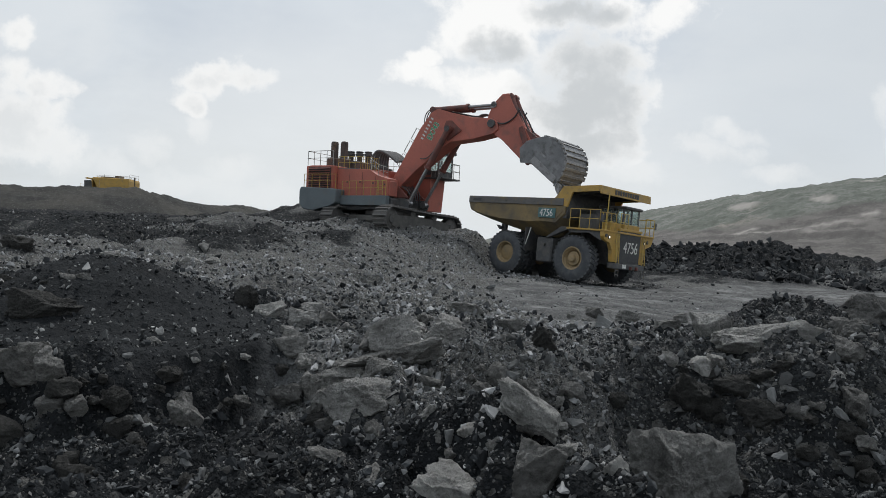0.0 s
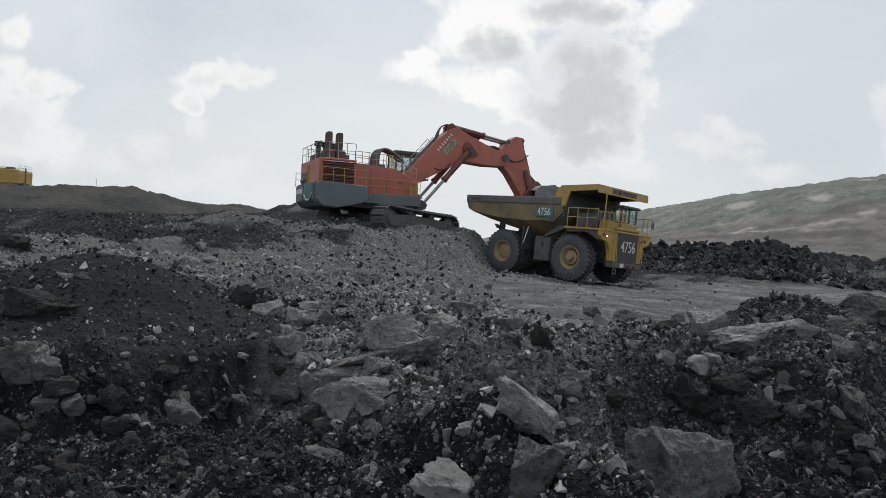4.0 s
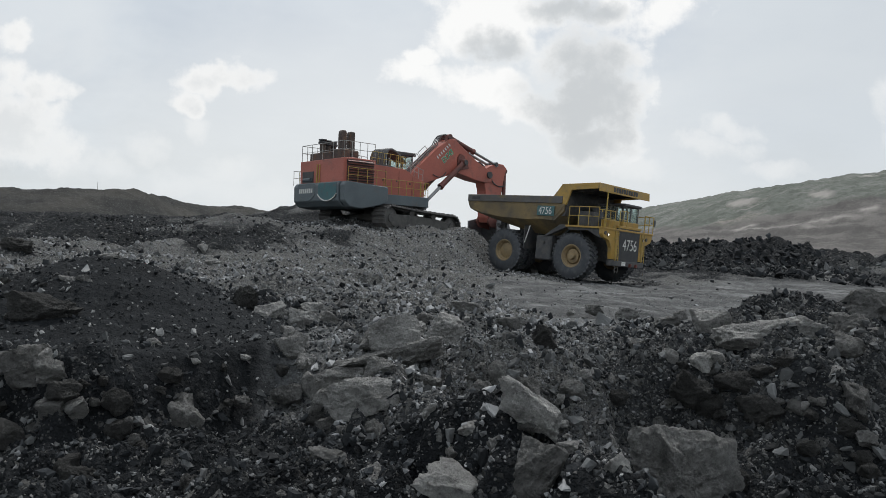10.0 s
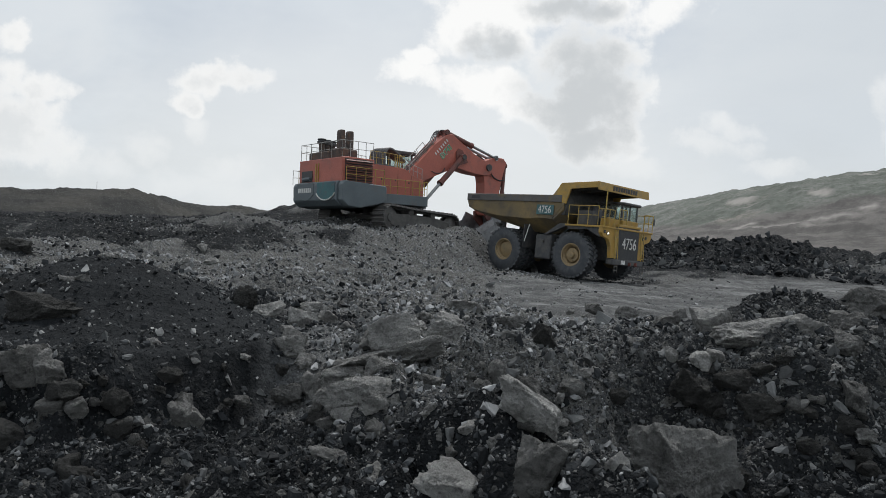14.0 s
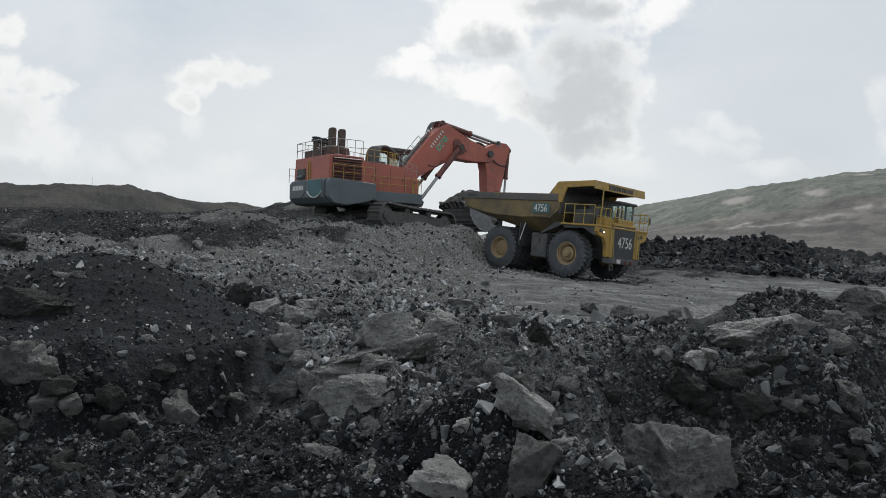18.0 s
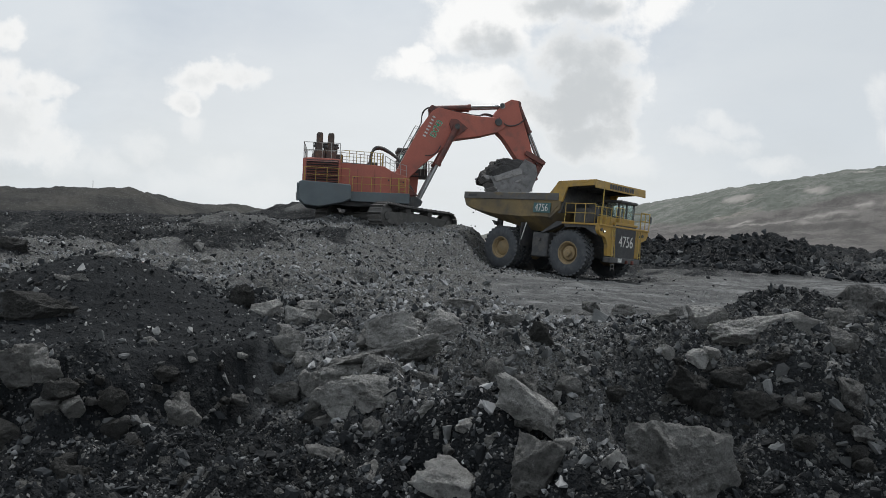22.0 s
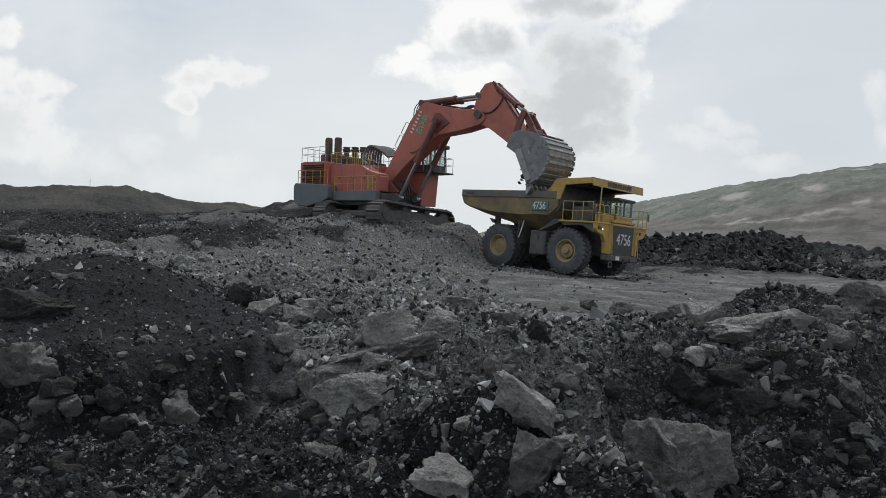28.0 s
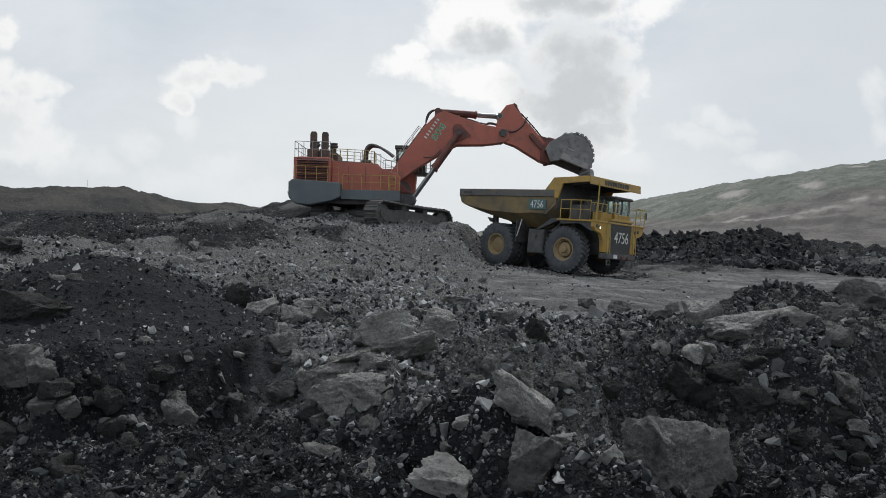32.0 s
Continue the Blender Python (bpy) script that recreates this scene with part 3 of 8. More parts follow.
def build_ground():
    ang = np.concatenate([np.linspace(54, 126, 700), np.linspace(126, 414, 96)[1:-1]])
    rad = np.concatenate([[0.4, 0.8, 1.3, 2.0, 2.8, 3.4], np.geomspace(4.0, 90, 520), np.geomspace(93, 700, 170), np.geomspace(715, 3500, 30)])
    A, Rr = np.meshgrid(np.radians(ang), rad)
    X, Y = Rr * np.cos(A), Rr * np.sin(A)
    Z = height(X, Y)
    na, nr = len(ang), len(rad)
    co = np.stack([X, Y, Z], -1).reshape(-1, 3)
    i = np.arange(nr - 1)[:, None] * na
    j = np.arange(na)[None, :]
    k = (j + 1) % na
    quads = np.stack([i + j, i + na + j, i + na + k, i + k], -1).reshape(-1, 4)[:, ::-1]
    centre = np.arange(na)
    me = bpy.data.meshes.new("ground")
    nq = len(quads)
    me.vertices.add(len(co)); me.vertices.foreach_set("co", co.ravel())
    loops = np.concatenate([quads.ravel(), centre])
    me.loops.add(len(loops)); me.loops.foreach_set("vertex_index", loops.astype(np.int32))
    me.polygons.add(nq + 1)
    me.polygons.foreach_set("loop_start", np.concatenate([np.arange(nq) * 4, [nq * 4]]).astype(np.int32))
    me.update(calc_edges=True)
    me.polygons.foreach_set("use_smooth", np.ones(nq + 1, bool))
    a = me.attributes.new("cover", "FLOAT_COLOR", "POINT")
    d = Rr
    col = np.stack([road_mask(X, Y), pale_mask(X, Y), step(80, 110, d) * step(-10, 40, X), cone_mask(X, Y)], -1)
    a.data.foreach_set("color", col.reshape(-1).astype(np.float32))
    b = me.attributes.new("bare", "FLOAT_COLOR", "POINT")
    b.data.foreach_set("color", np.stack([bare_mask(X, Y), cut_mask(X, Y), step(88, 100, Y) * step(-10, -25, X), 0 * X], -1).reshape(-1).astype(np.float32))
    me.materials.append(ground_material())
    tagged(new("ground", me), "black coal spoil and grey mudstone rubble ground of an open pit mine", "ground", kind="structure")


build_ground()

# ---------------------------------------------------------------- mesh tools
def bm_new():
    return bmesh.new()


def box(bm, x0, x1, y0, y1, z0, z1, bevel=0.0, m=None):
    """A box between two corners, its edges eased."""
    vs = [bm.verts.new((x, y, z)) for x in (x0, x1) for y in (y0, y1) for z in (z0, z1)]
    fs = [bm.faces.new([vs[i] for i in f]) for f in ((0, 1, 3, 2), (4, 6, 7, 5), (0, 4, 5, 1), (2, 3, 7, 6), (0, 2, 6, 4), (1, 5, 7, 3))]
    geom = vs
    if bevel:
        r = bmesh.ops.bevel(bm, geom=list({e for f in fs for e in f.edges}), offset=bevel, segments=1, affect="EDGES", profile=0.5)
        geom = list({v for f in r["faces"] for v in f.verts} | {v for v in vs if v.is_valid})
    if m is not None:
        bmesh.ops.transform(bm, matrix=m, verts=geom)
    return bm


def prism(bm, outline, y0, y1, bevel=0.0, axis="y"):
    """An outline in the x-z plane (or another, by axis) drawn out from y0 to y1."""
    def at(p, d):
        return {"y": (p[0], d, p[1]), "x": (d, p[0], p[1]), "z": (p[0], p[1], d)}[axis]
    a = [bm.verts.new(at(p, y0)) for p in outline]
    b = [bm.verts.new(at(p, y1)) for p in outline]
    n = len(outline)
    fs = [bm.faces.new(a), bm.faces.new(b[::-1])] + [bm.faces.new((a[i], b[i], b[(i + 1) % n], a[(i + 1) % n])) for i in range(n)]
    bmesh.ops.recalc_face_normals(bm, faces=fs)
    if bevel:
        bmesh.ops.bevel(bm, geom=list({e for f in fs for e in f.edges}), offset=bevel, segments=1, affect="EDGES", profile=0.5)
    return bm


def rod(bm, p0, p1, r, n=10, r2=None):
    p0, p1 = Vector(p0), Vector(p1)
    d = p1 - p0
    q = d.to_track_quat("Z", "Y").to_matrix()
    r2 = r if r2 is None else r2
    ring = [[bm.verts.new(p + q @ Vector((rr * math.cos(2 * math.pi * i / n), rr * math.sin(2 * math.pi * i / n), 0))) for i in range(n)] for p, rr in ((p0, r), (p1, r2))]
    for i in range(n):
        bm.faces.new((ring[0][i], ring[0][(i + 1) % n], ring[1][(i + 1) % n], ring[1][i]))
    bm.faces.new(ring[0][::-1]); bm.faces.new(ring[1])
    return bm


def tube(bm, pts, r, n=7):
    """A round bar or hose through the points."""
    pts = [Vector(p) for p in pts]
    rings = []
    for i, p in enumerate(pts):
        d = (pts[min(i + 1, len(pts) - 1)] - pts[max(i - 1, 0)]).normalized()
        q = d.to_track_quat("Z", "Y").to_matrix()
        rings.append([bm.verts.new(p + q @ Vector((r * math.cos(2 * math.pi * k / n), r * math.sin(2 * math.pi * k / n), 0))) for k in range(n)])
    for a, b in zip(rings, rings[1:]):
        # match the nearest start so that the skin does not twist
        s = min(range(n), key=lambda k: (b[k].co - a[0].co - (b[0].co - b[0].co)).length)
        for k in range(n):
            bm.faces.new((a[k], a[(k + 1) % n], b[(k + 1 + s) % n], b[(k + s) % n]))
    bm.faces.new(rings[0][::-1]); bm.faces.new(rings[-1])
    bmesh.ops.recalc_face_normals(bm, faces=bm.faces)
    return bm


def arc(p0, p1, p2, n=10):
    """Points on a smooth bow from p0 by way of p1's pull to p2."""
    p0, p1, p2 = Vector(p0), Vector(p1), Vector(p2)
    return [p0 * (1 - t) ** 2 + p1 * 2 * t * (1 - t) + p2 * t * t for t in (i / n for i in range(n + 1))]


def lathe(bm, profile, n=32, y=0.0, ring=False):
    """Turns a profile of (radius, y) about the y axis; capped, or with ring joined from last to first."""
    rings = [[bm.verts.new((r * math.cos(2 * math.pi * k / n), yy + y, r * math.sin(2 * math.pi * k / n))) for k in range(n)] for r, yy in profile]
    for a, b in zip(rings, rings[1:]):
        for k in range(n):
            bm.faces.new((a[k], a[(k + 1) % n], b[(k + 1) % n], b[k]))
    if ring:
        for k in range(n):
            bm.faces.new((rings[-1][k], rings[-1][(k + 1) % n], rings[0][(k + 1) % n], rings[0][k]))
    else:
        bm.faces.new(rings[0]); bm.faces.new(rings[-1][::-1])
    bmesh.ops.recalc_face_normals(bm, faces=bm.faces)
    return bm


def part(name, bm, material, parent=None, label="", smooth=False):
    me = bpy.data.meshes.new(name)
    bm.normal_update()
    bm.to_mesh(me)
    bm.free()
    me.materials.append(material)
    if smooth:
        me.polygons.foreach_set("use_smooth", [True] * len(me.polygons))
        me.set_sharp_from_angle(angle=radians(38))
    ob = new(name, me)
    if parent is not None:
        ob.parent = parent
    if label:
        tagged(ob, label)
    return ob


def again(ob, parent, m=None, name=None):
    """Another piece on the same mesh."""
    o = new(name or ob.name.split(".")[0], ob.data)
    o.parent = parent
    if m is not None:
        o.matrix_basis = m
    return o


def lettering(name, text, size, material, parent, m, label="", squeeze=1.0, swell=0.0):
    cu = bpy.data.curves.new(name, "FONT")
    cu.body, cu.size, cu.extrude, cu.offset = text, size, 0.008, swell
    cu.align_x, cu.align_y = "CENTER", "CENTER"
    tmp = bpy.data.objects.new("tmp", cu)
    scene.collection.objects.link(tmp)
    bpy.context.view_layer.update()
    me = bpy.data.meshes.new_from_object(tmp.evaluated_get(bpy.context.evaluated_depsgraph_get()))
    bpy.data.objects.remove(tmp)
    me.transform(m @ Matrix.Diagonal((squeeze, 1, 1, 1)))
    me.materials.clear(); me.materials.append(material)
    ob = new(name, me)
    ob.parent = parent
    if label:
        tagged(ob, label)
    return ob


def thing(name, label, category, m=None, group="", kind=""):
    ob = new(name)
    ob.empty_display_size = 0.3
    if m is not None:
        ob.matrix_basis = m
    return tagged(ob, label, category, group, kind)

# ---------------------------------------------------------------- dump truck
TRUCK = pose(5.485, 47.547, 0, -2.62, 2.2, -44.69)


def lug_places():
    for k in range(30):
        for side in (-1, 1):
            a = 360 / 30 * (k + (0.5 if side > 0 else 0))
            yield pose(0, 0, 0, 0, a, 0) @ pose(1.285, side * 0.20, 0, 24 * side, 0, 0)


def tyre_mesh():
    bm = bm_new()
    lathe(bm, ((0.62, -0.30), (0.68, -0.36), (0.95, -0.40), (1.18, -0.385), (1.27, -0.33), (1.28, -0.15), (1.28, 0.15), (1.27, 0.33), (1.18, 0.385), (0.95, 0.40), (0.68, 0.36), (0.62, 0.30)), 40, ring=True)
    return bm


def rim_mesh():
    bm = bm_new()
    lathe(bm, ((0.30, 0.10), (0.44, 0.06), (0.50, -0.16), (0.56, -0.24), (0.66, -0.30), (0.69, -0.345), (0.66, -0.36), (0.60, -0.34), (0.60, 0.30)), 32, ring=True)
    for k in range(16):
        a = 2 * math.pi * k / 16
        rod(bm, (0.53 * math.cos(a), -0.26, 0.53 * math.sin(a)), (0.53 * math.cos(a), -0.20, 0.53 * math.sin(a)), 0.025, 6)
    return bm


def hub_mesh(front):
    bm = bm_new()
    if front:
        lathe(bm, ((0.02, -0.40), (0.17, -0.39), (0.21, -0.34), (0.22, -0.22), (0.40, -0.20), (0.43, -0.10), (0.40, 0.05)), 24)
        for k in range(10):
            a = 2 * math.pi * k / 10
            rod(bm, (0.32 * math.cos(a), -0.24, 0.32 * math.sin(a)), (0.32 * math.cos(a), -0.18, 0.32 * math.sin(a)), 0.022, 6)
    else:
        lathe(bm, ((0.02, -0.16), (0.38, -0.15), (0.47, -0.10), (0.48, 0.05)), 28)
        for k in range(14):
            a = 2 * math.pi * k / 14
            rod(bm, (0.41 * math.cos(a), -0.16, 0.41 * math.sin(a)), (0.41 * math.cos(a), -0.10, 0.41 * math.sin(a)), 0.02, 6)
    return bm


def hopper_mesh():
    """The load body: sections along x of (x, half width at rim, rim z, half width of floor, floor z), inside and out."""
    def ring(bm, x, w, zt, wf, zf, zm):
        return [bm.verts.new(p) for p in ((x, -w, zt), (x, -w, zm), (x, -wf, zf), (x, wf, zf), (x, w, zm), (x, w, zt))]
    bm = bm_new()
    outer = [ring(bm, *s) for s in ((-3.25, 2.72, 4.7, 2.3, 4.12, 4.30), (-3.05, 2.72, 4.7, 2.2, 3.70, 3.86), (-1.9, 2.72, 4.7, 1.95, 3.34, 3.58), (-0.6, 2.72, 4.7, 1.75, 3.02, 3.40),
                                    (1.6, 2.72, 4.7, 1.6, 2.55, 3.30), (3.0, 2.72, 4.7, 1.6, 2.50, 3.36), (3.7, 2.72, 4.7, 1.7, 2.62, 3.30), (4.35, 2.72, 4.7, 2.2, 3.6, 3.9))]
    inner = [ring(bm, *s) for s in ((-3.25, 2.60, 4.69, 2.22, 4.22, 4.38), (-3.05, 2.60, 4.69, 2.12, 3.82, 3.96), (-1.9, 2.60, 4.69, 1.87, 3.46, 3.70), (-0.6, 2.60, 4.69, 1.67, 3.14, 3.52),
                                    (1.6, 2.60, 4.69, 1.52, 2.67, 3.42), (3.0, 2.60, 4.69, 1.52, 2.62, 3.48), (3.6, 2.60, 4.69, 1.62, 2.74, 3.42), (4.2, 2.60, 4.69, 2.12, 3.7, 4.0))]
    for rows, flip in ((outer, False), (inner, True)):
        for a, b in zip(rows, rows[1:]):
            for i in range(5):
                f = (a[i], b[i], b[i + 1], a[i + 1])
                bm.faces.new(f[::-1] if flip else f)
        bm.faces.new(rows[-1] if flip else rows[-1][::-1])
    for a, b in zip(zip(outer, inner), zip(outer[1:], inner[1:])):
        for i in (0, 5):
            bm.faces.new((a[0][i], a[1][i], b[1][i], b[0][i]))
    for i in range(5):
        bm.faces.new((outer[0][i], outer[0][i + 1], inner[0][i + 1], inner[0][i]))
    bmesh.ops.recalc_face_normals(bm, faces=bm.faces)
    return bm


def ladder(bm, top, bottom, across, rungs):
    """Two stiles and rungs between them."""
    top, bottom, across = Vector(top), Vector(bottom), Vector(across)
    for s in (0, 1):
        rod(bm, top + across * s, bottom + across * s, 0.028, 6)
    for k in range(rungs):
        p = top.lerp(bottom, (k + 0.5) / rungs)
        rod(bm, p, p + across, 0.02, 6)


def railing(bm, pts, high, posts, mid=True, r=0.026):
    """A guard rail along a polyline of floor points."""
    pts = [Vector(p) for p in pts]
    up = Vector((0, 0, high))
    for a, b in zip(pts, pts[1:]):
        rod(bm, a + up, b + up, r, 6)
        if mid:
            rod(bm, a + up * 0.52, b + up * 0.52, r * 0.8, 6)
        for k in range(posts + 1):
            p = a.lerp(b, k / posts)
            rod(bm, p, p + up, r, 6)


def guard_rail(parent, pts, high, posts):
    """Top bar as the part; knee bar and posts under it."""
    pts = [Vector(p) for p in pts]
    up = Vector((0, 0, high))
    bm = bm_new(); tube(bm, [p + up for p in pts], 0.026, 6)
    bar = part("guard_rail", bm, M["rail_yellow"], parent)
    bm = bm_new(); tube(bm, [p + up * 0.52 for p in pts], 0.021, 6); part("knee_rail", bm, M["rail_yellow"], bar)
    for i, (a, b) in enumerate(zip(pts, pts[1:])):
        for k in range(posts + 1 if i == 0 else posts):
            p = a.lerp(b, (k if i == 0 else k + 1) / posts)
            bm = bm_new(); rod(bm, p, p + up, 0.026, 6); part("rail_post", bm, M["rail_yellow"], bar)


def build_truck():
    tr = thing("dump_truck", "dusty yellow rigid mining dump truck parked on the haul road", "dump truck", TRUCK)
    # load body
    body = part("load_body", hopper_mesh(), M["body_yellow"], tr, "worn yellow-brown steel load body")
    for s in (-1, 1):
        bm = bm_new()
        box(bm, -3.24, 4.2, min(s * 2.70, s * 2.79), max(s * 2.70, s * 2.79), 4.31, 4.73, 0.02)
        part("top_rail", bm, M["body_grey"], body, "grey scuffed rim beam")
        bm = bm_new()
        prism(bm, ((3.50, 4.70), (4.08, 5.40), (6.60, 5.50), (6.60, 5.22), (4.75, 5.10), (4.45, 4.24), (4.2, 4.3)), min(s * 2.62, s * 2.745), max(s * 2.62, s * 2.745), 0.01)
        part("gusset", bm, M["yellow"], body)
        bm = bm_new()
        prism(bm, ((2.2, 3.37), (3.55, 3.32), (4.42, 4.26), (4.30, 4.30), (3.50, 3.42), (2.2, 3.47)), min(s * 2.72, s * 2.75), max(s * 2.72, s * 2.75), 0.006)
        part("edge_flange", bm, M["body_yellow"], body)
    bm = bm_new(); prism(bm, ((4.35, 3.6), (4.50, 4.2), (4.20, 5.2), (4.05, 5.2), (4.22, 4.2), (4.10, 3.6)), -2.62, 2.62)
    part("front_wall", bm, M["dark"], body, "black body front")
    bm = bm_new(); prism(bm, ((3.95, 5.26), (4.10, 5.44), (6.62, 5.545), (6.66, 5.08), (6.58, 5.08), (6.52, 5.38), (4.2, 5.30)), -2.75, 2.75, 0.012)
    part("canopy", bm, M["yellow"], body, "yellow rock guard over the cab")
    # thin dark sheet stands in for the shade below the canopy; ribs dark to match
    bm = bm_new(); prism(bm, ((4.22, 5.285), (6.5, 5.365), (6.5, 5.35), (4.24, 5.27)), -2.6, 2.6); part("canopy_lining", bm, M["dark"], body, "dark sheet painted in for the shade under the canopy")
    for y in (-2.0, -1.0, 0.0, 1.0, 2.0):
        bm = bm_new(); prism(bm, ((4.2, 5.265), (6.5, 5.345), (6.5, 5.24), (4.4, 5.05)), y - 0.05, y + 0.05)
        part("canopy_rib", bm, M["dark"], body)
    bm = bm_new()
    for k in range(10):
        y = -1.32 + 0.27 * k
        box(bm, 6.655, 6.672, y, y + 0.19, 5.18, 5.44, 0)
    part("fascia_lettering", bm, M["dark"], body, "dark painted characters on the canopy front")
    bm = bm_new(); box(bm, -2.85, -2.15, -2.80, -2.785, 4.42, 4.60, 0)
    part("tail_slot", bm, M["hose"], body, "dark slot in the rim beam")
    for x in (-0.1, 2.1):
        bm = bm_new(); rod(bm, (x, -2.70, 4.5), (x, -2.81, 4.5), 0.05, 8)
        part("lifting_eye", bm, M["dark"], body)
    bm = bm_new(); box(bm, 2.46, 3.70, -2.80, -2.755, 3.56, 4.14, 0.01)
    board = part("number_board", bm, M["plate"], body, "dark teal number board")
    lettering("fleet_number", "4756", 0.62, M["white"], board, pose(3.06, -2.806, 3.84, 90, 0, 0), "white stencilled fleet number", 0.78)
    # pivot and tail
    for y in (-1.0, 1.0):
        bm = bm_new()
        box(bm, -1.7, -1.3, y - 0.1, y + 0.1, 2.2, 3.3, 0.03)
        rod(bm, (-1.5, y - 0.2, 2.4), (-1.5, y + 0.2, 2.4), 0.14, 10)
        part("body_hinge", bm, M["dark"], tr)
    bm = bm_new(); prism(bm, ((-1.2, 3.0), (-0.95, 2.72), (-0.75, 2.9)), -2.2, -1.9); part("rock_ejector", bm, M["dark"], tr)
    # chassis
    for y in (-0.75, 0.75):
        bm = bm_new(); prism(bm, ((-1.9, 2.35), (-1.9, 1.9), (-0.2, 1.55), (3.6, 1.25), (6.9, 1.15), (6.9, 1.75), (4.6, 2.0), (0.4, 2.3)), y - 0.16, y + 0.16, 0.02)
        part("frame_rail", bm, M["dark"], tr)
    bm = bm_new(); rod(bm, (0, -1.6, 1.34), (0, 1.6, 1.34), 0.36, 16); lathe(bm, ((0.1, -0.5), (0.6, -0.35), (0.66, 0), (0.6, 0.35), (0.1, 0.5)), 18)
    bmesh.ops.translate(bm, vec=(0, 0, 0), verts=bm.verts); o = part("rear_axle", bm, M["dark"], tr)
    for y in (-1.45, 1.45):
        bm = bm_new()
        rod(bm, (4.95, y, 1.2), (4.75, y * 0.86, 3.0), 0.17, 12); rod(bm, (4.95, y * 1.15, 1.34), (4.95, y * 0.9, 1.34), 0.34, 12)
        part("front_suspension", bm, M["dark"], tr)
    bm = bm_new(); box(bm, 4.4, 6.6, -0.8, 0.8, 1.4, 2.9, 0.06); part("engine", bm, M["dark"], tr)
    bm = bm_new(); box(bm, 2.0, 4.3, -0.55, 0.55, 0.9, 1.7, 0.1); part("transmission", bm, M["dark"], tr)
    for y in (-1.05, 1.05):
        bm = bm_new(); rod(bm, (1.7, y, 1.35), (2.4, y, 2.7), 0.16, 12); part("hoist_cylinder", bm, M["dark"], tr)
    # side tanks, steps of the deck, flaps
    bm = bm_new(); box(bm, 2.30, 3.45, -2.45, -1.0, 0.95, 2.42, 0.08); tank = part("fuel_tank", bm, M["dark"], tr, "dark grey box tank")
    bm = bm_new(); rod(bm, (2.9, -2.46, 2.0), (2.9, -2.56, 2.0), 0.09, 10); part("filler_cap", bm, M["body_grey"], tank)
    bm = bm_new(); prism(bm, ((2.9, 2.40), (3.1, 2.40), (4.5, 3.0), (4.75, 3.0), (4.75, 3.12), (4.0, 3.12)), -2.5, -2.2, 0.01); part("deck_brace", bm, M["dark"], tr)
    bm = bm_new(); box(bm, 2.2, 3.5, 1.0, 2.4, 1.0, 2.3, 0.08); part("hydraulic_tank", bm, M["dark"], tr)
    for s in (-1, 1):
        bm = bm_new(); box(bm, 1.52, 1.57, min(s * 1.3, s * 2.65), max(s * 1.3, s * 2.65), 1.55, 2.95, 0); part("mud_flap", bm, M["dark"], tr)
        bm = bm_new(); rod(bm, (1.6, s * 2.62, 1.9), (1.95, s * 2.66, 2.95), 0.03, 6); part("flap_stay", bm, M["white"], tr)
    # wheels
    tyre0 = part("tyre", tyre_mesh(), M["tyre"], None, smooth=True)
    bm = bm_new(); box(bm, -0.05, 0.055, -0.19, 0.19, -0.075, 0.075, 0)
    lug0 = part("tread_lug", bm, M["tyre"])
    rim0 = part("rim", rim_mesh(), M["rim"], None, smooth=True)
    hubs = {f: part("hub", hub_mesh(f), M["rim"], None, smooth=True) for f in (True, False)}
    for x, y, front in ((4.95, -2.13, True), (4.95, 2.13, True), (0, -2.22, False), (0, -1.28, False), (0, 2.22, False), (0, 1.28, False)):
        flip = pose(x, y, 1.335, 0, (x * 37 + y * 50) % 360, 180 if y > 0 else 0)
        w = again(tyre0, tr, flip, "wheel")
        for m in lug_places():
            again(lug0, w, m, "tread_lug")
        again(rim0, w, None, "rim")
        if abs(y) > 1.5:
            again(hubs[front], w, None, "hub")
    for o in (tyre0, lug0, rim0, *hubs.values()):
        bpy.data.objects.remove(o)
    # deck, fenders, grille
    bm = bm_new(); box(bm, 4.55, 7.12, -2.75, 2.75, 2.99, 3.09, 0.015); deck = part("deck", bm, M["yellow"], tr)
    bm = bm_new(); prism(bm, ((-2.72, 3.0), (-2.72, 2.72), (-2.55, 2.52), (-1.98, 2.38), (-1.72, 2.0), (-1.62, 1.35), (-1.02, 1.35), (-1.02, 3.0)), 6.82, 7.05, 0.015, axis="x"); part("right_fender", bm, M["yellow"], tr, "bright yellow fender panel")
    bm = bm_new(); prism(bm, ((1.32, 3.0), (1.32, 1.35), (1.80, 1.35), (1.9, 2.3), (2.55, 2.5), (2.72, 2.75), (2.72, 3.0)), 6.82, 7.05, 0.015, axis="x"); part("left_fender", bm, M["yellow"], tr, "bright yellow fender panel")
    bm = bm_new(); prism(bm, ((4.55, 2.99), (4.75, 2.8), (6.0, 2.86), (6.85, 2.45), (6.85, 2.99)), -2.62, -2.52, 0.01); part("wheel_arch", bm, M["dark"], tr)
    bm = bm_new(); box(bm, 6.85, 7.06, -1.0, 1.30, 1.22, 3.2, 0.03)
    grille = part("grille", bm, M["grille"], tr, "black slatted radiator grille")
    for k in range(17):
        bm = bm_new(); box(bm, 7.055, 7.085, -0.92, 1.22, 1.32 + 0.105 * k, 1.35 + 0.105 * k, 0)
        part("slat", bm, M["grille"], grille)
    lettering("fleet_number", "4756", 0.92, M["white"], grille, pose(7.095, 0.2, 2.2, 90, 0, 90), "white stencilled fleet number", 0.86)
